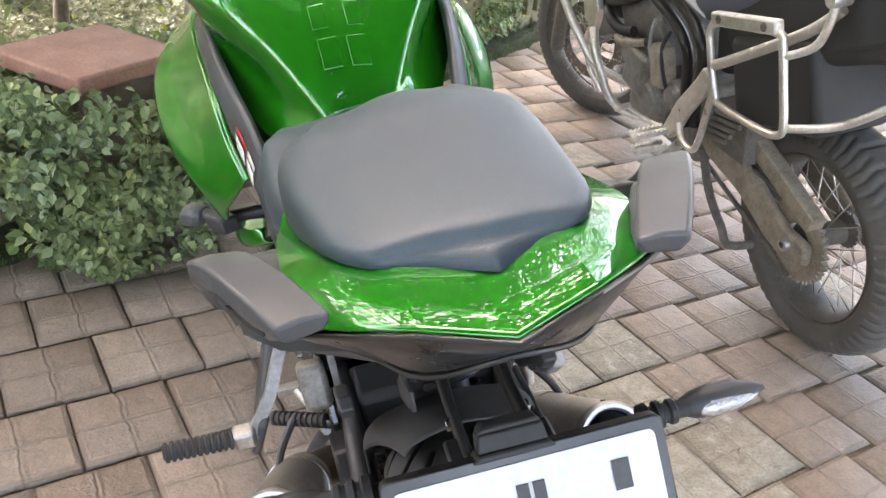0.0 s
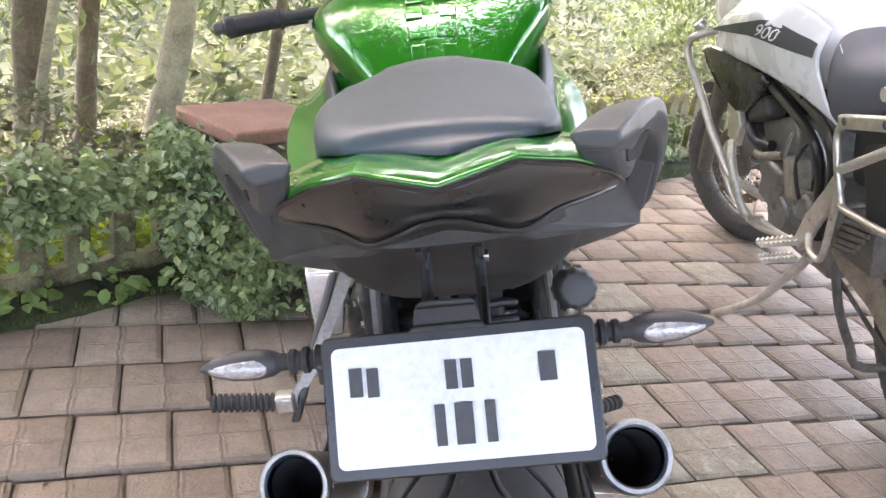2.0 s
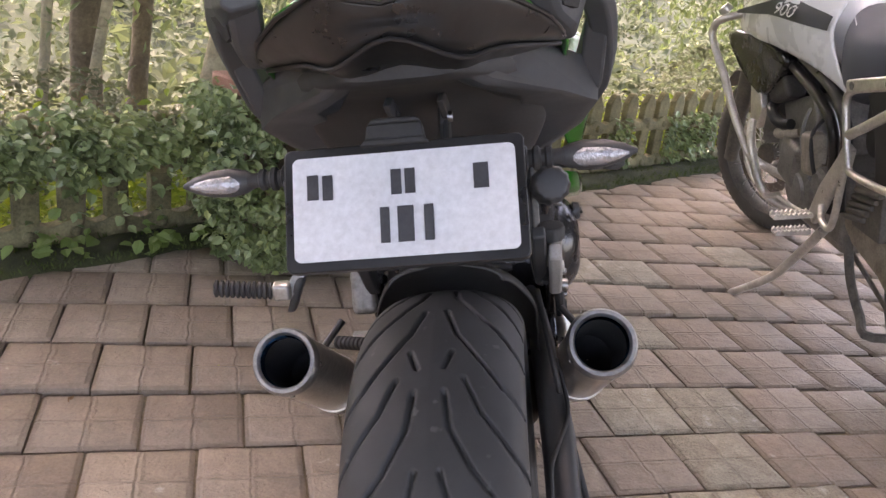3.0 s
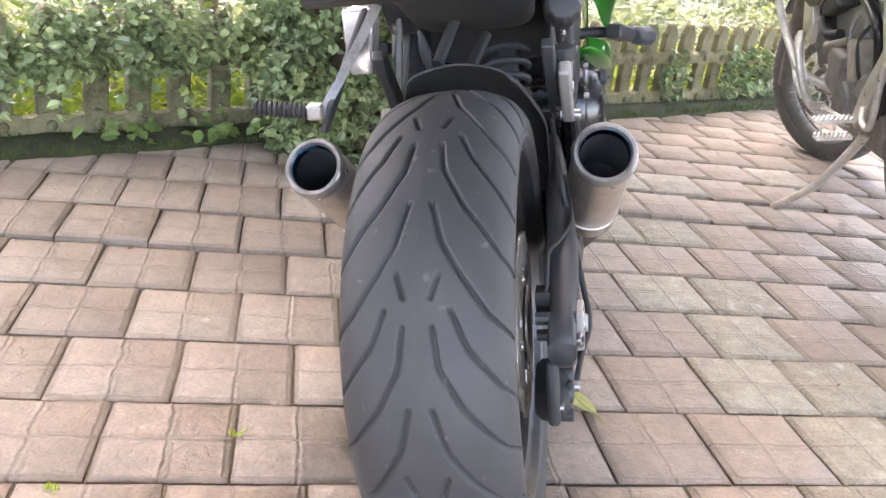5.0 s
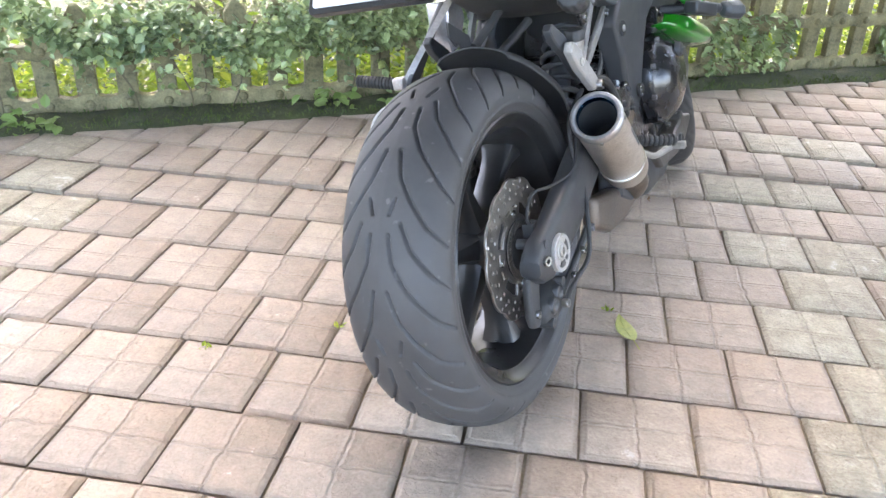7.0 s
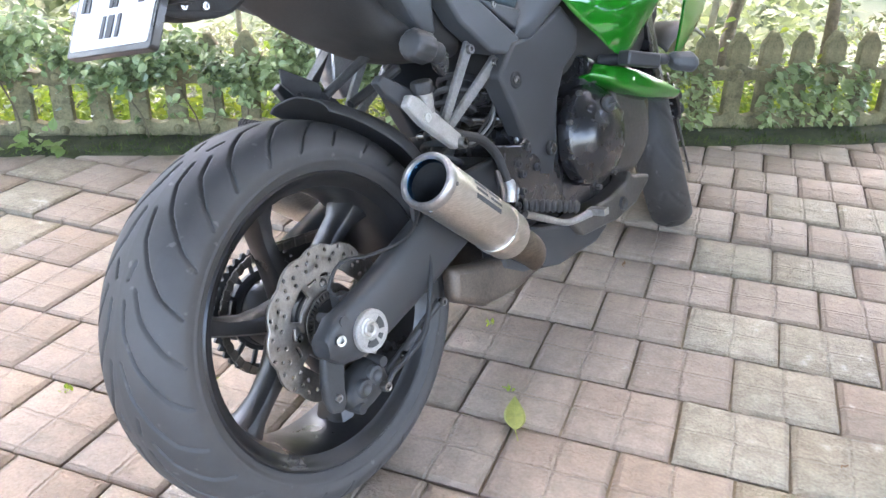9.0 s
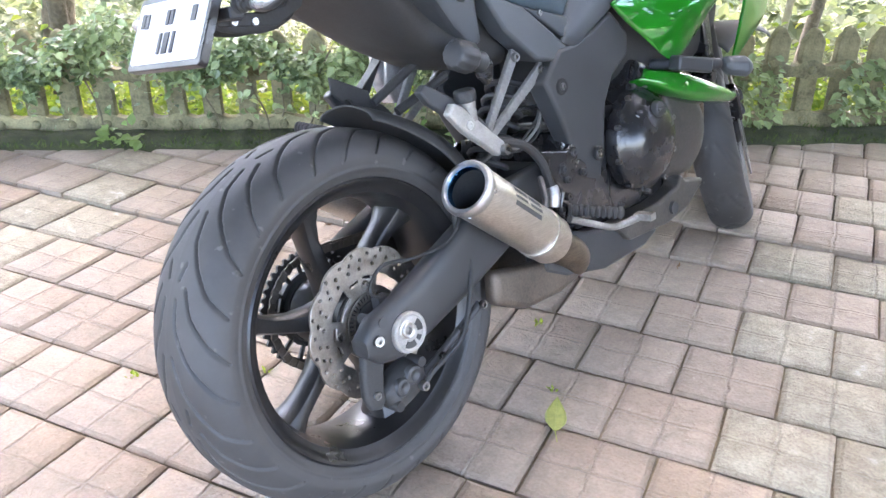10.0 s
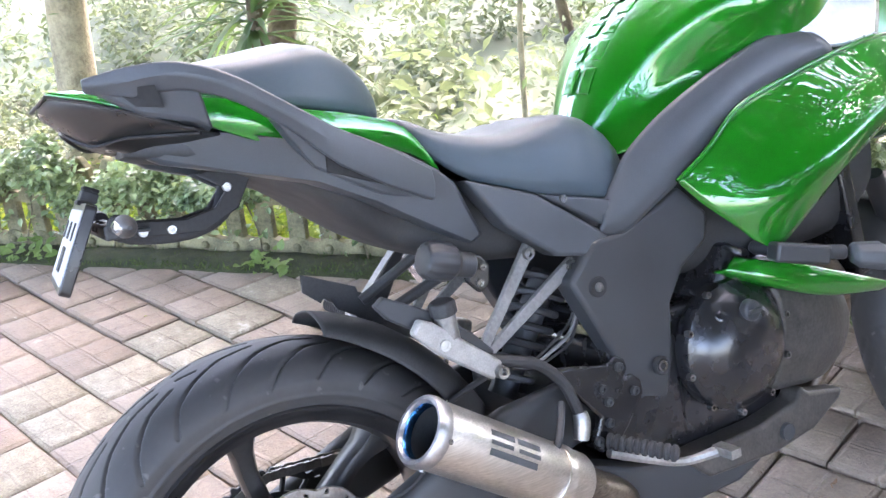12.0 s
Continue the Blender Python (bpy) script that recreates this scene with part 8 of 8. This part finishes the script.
# ---------- the paving ----------
PU, PV, PA = 0.2100, 0.2130, 17.9
bed = Shape()
bed.add([fp(-7, 1.70, -0.010), fp(-7, -6, -0.010), fp(8, -6, -0.010), fp(8, 1.70, -0.010)], [(0, 1, 2, 3)])
pavement = tagged(part("pavement", bed, JOINT, None), "pavement of square embossed concrete pavers, brown and cream", "pavement", kind="structure")


def paver_points(seed):
    """A cushion-shaped paver of two by two cast stones."""
    rg = random.Random(seed)
    a, b = PU / 2 - 0.0026, PV / 2 - 0.0026
    xs, ys = [-a, -a + 0.006, 0, a - 0.006, a], [-b, -b + 0.006, 0, b - 0.006, b]
    v, f = [], []
    for j, y in enumerate(ys):
        for i, x in enumerate(xs):
            edge = i in (0, 4) or j in (0, 4)
            z = -0.0055 if edge else (-0.0013 if i == 2 or j == 2 else rg.uniform(-0.0006, 0.0006))
            v.append((x + (rg.uniform(-0.0012, 0.0012) if edge else 0), y + (rg.uniform(-0.0012, 0.0012) if edge else 0), z))
    for j in range(4):
        for i in range(4):
            k = j * 5 + i
            f.append((k, k + 1, k + 6, k + 5))
    for i, (x, y) in enumerate(((-a, -b), (a, -b), (a, b), (-a, b))):
        v.append((x, y, -0.05))
    c = (0, 4, 24, 20)
    for i in range(4):
        f.append((c[i], 25 + i, 25 + (i + 1) % 4, c[(i + 1) % 4]))
    return v, f


CREAM_SPOTS = [(0.30, 1.81), (0.53, 1.83), (0.26, 1.31), (0.43, 1.33), (0.40, 0.97), (0.59, 1.00), (0.57, 0.77), (0.56, 0.57), (0.69, 0.60), (0.66, 0.40), (0.68, 0.19), (0.70, -0.05),
               (-1.66, 0.10), (-1.68, 0.35), (-1.46, 0.16), (-1.45, -0.08), (-1.44, -0.30), (-1.24, -0.24), (-1.84, 0.50), (-1.16, -0.39), (1.2, 0.35), (1.5, 1.3), (0.9, 2.1), (1.9, 0.6)]


def add_cells(me, cells):
    """Writes each paver's own square coordinates."""
    lay = me.uv_layers.new(name="cell")
    vi = np.empty(len(me.loops), dtype=np.int32)
    me.loops.foreach_get("vertex_index", vi)
    lay.data.foreach_set("uv", np.array(cells)[vi].ravel())


def bow(su, k):
    """How far the laid rows stray from straight towards the far side."""
    return -0.072 * max(0.0, su - 0.92)


def swell(su, k):
    """How far the paving rises towards the fence."""
    q = min(1.0, max(0.0, 0.6 * ((k - 3.2) * 0.75 - 0.45 - su)))
    return 0.022 * q * q * (3 - 2 * q)


def build_pavers():
    kinds = [paver_points(k) for k in range(6)]
    meshes = []
    for v, f in kinds:
        me = bpy.data.meshes.new("paver")
        me.from_pydata(v, [], f)
        add_cells(me, [(q[0] / PU + 0.5, q[1] / PV + 0.5) for q in v])
        me.polygons.foreach_set("use_smooth", [True] * len(me.polygons))
        me.set_sharp_from_angle(angle=radians(40))
        pair = (me, me.copy())
        pair[0].materials.append(PAVER)
        pair[1].materials.append(CREAM_PAVER)
        meshes.append(pair)
    u, w = Vector((math.cos(radians(PA)), math.sin(radians(PA)), 0)), Vector((-math.sin(radians(PA)), math.cos(radians(PA)), 0))
    o = Vector((-0.011, 0.0395, 0))
    rg = random.Random(11)
    spots = []
    for k in range(-26, 30):
        for i in range(-34, 36):
            su = 0.0936 * k + (i - round(0.0936 * k / PU) + 0.5) * PU
            p = o + u * su + w * ((k - 0.5) * PV + bow(su, k - 0.5)) + Vector((0, 0, swell(su, k - 0.5)))
            if R2 * (p.y - p.x) < 1.80 and -5 < p.x < 6 and -4.5 < p.y < 6:
                spots.append(p)
    near = sorted(spots, key=lambda p: (p - Vector((-0.1, 0.75, 0))).length)
    cream = set()
    for x, y in CREAM_SPOTS:
        cream.add(min(range(len(near)), key=lambda i: (near[i] - Vector((x, y, 0))).length))
    rest_v, rest_f, rest_c, rest_m = [], [], [], []
    for idx, p in enumerate(near):
        m = Matrix.Translation(p + Vector((0, 0, rg.uniform(-0.0015, 0.0015)))) @ pose(0, 0, 0, rg.uniform(-0.5, 0.5), rg.uniform(-0.5, 0.5), PA + rg.uniform(-0.6, 0.6) + 180 * rg.randint(0, 1))
        if idx < 300:
            ob = new("paver", meshes[rg.randrange(6)][1 if idx in cream else 0])
            ob.parent = pavement
            ob.matrix_basis = m
        else:
            v, f = kinds[rg.randrange(6)]
            k = len(rest_v)
            rest_v += [tuple(m @ Vector(q)) for q in v]
            rest_f += [tuple(i + k for i in q) for q in f]
            rest_c += [(q[0] / PU + 0.5, q[1] / PV + 0.5) for q in v]
            rest_m += [1 if idx in cream or rg.random() < 0.12 else 0] * len(f)
    me = bpy.data.meshes.new("far_pavers")
    me.from_pydata(rest_v, [], rest_f)
    add_cells(me, rest_c)
    me.materials.append(PAVER)
    me.materials.append(CREAM_PAVER)
    me.polygons.foreach_set("material_index", rest_m)
    me.polygons.foreach_set("use_smooth", [True] * len(me.polygons))
    me.set_sharp_from_angle(angle=radians(40))
    fo = new("far_pavers", me)
    fo.parent = pavement
    fo["kind"] = "stuff"


build_pavers()
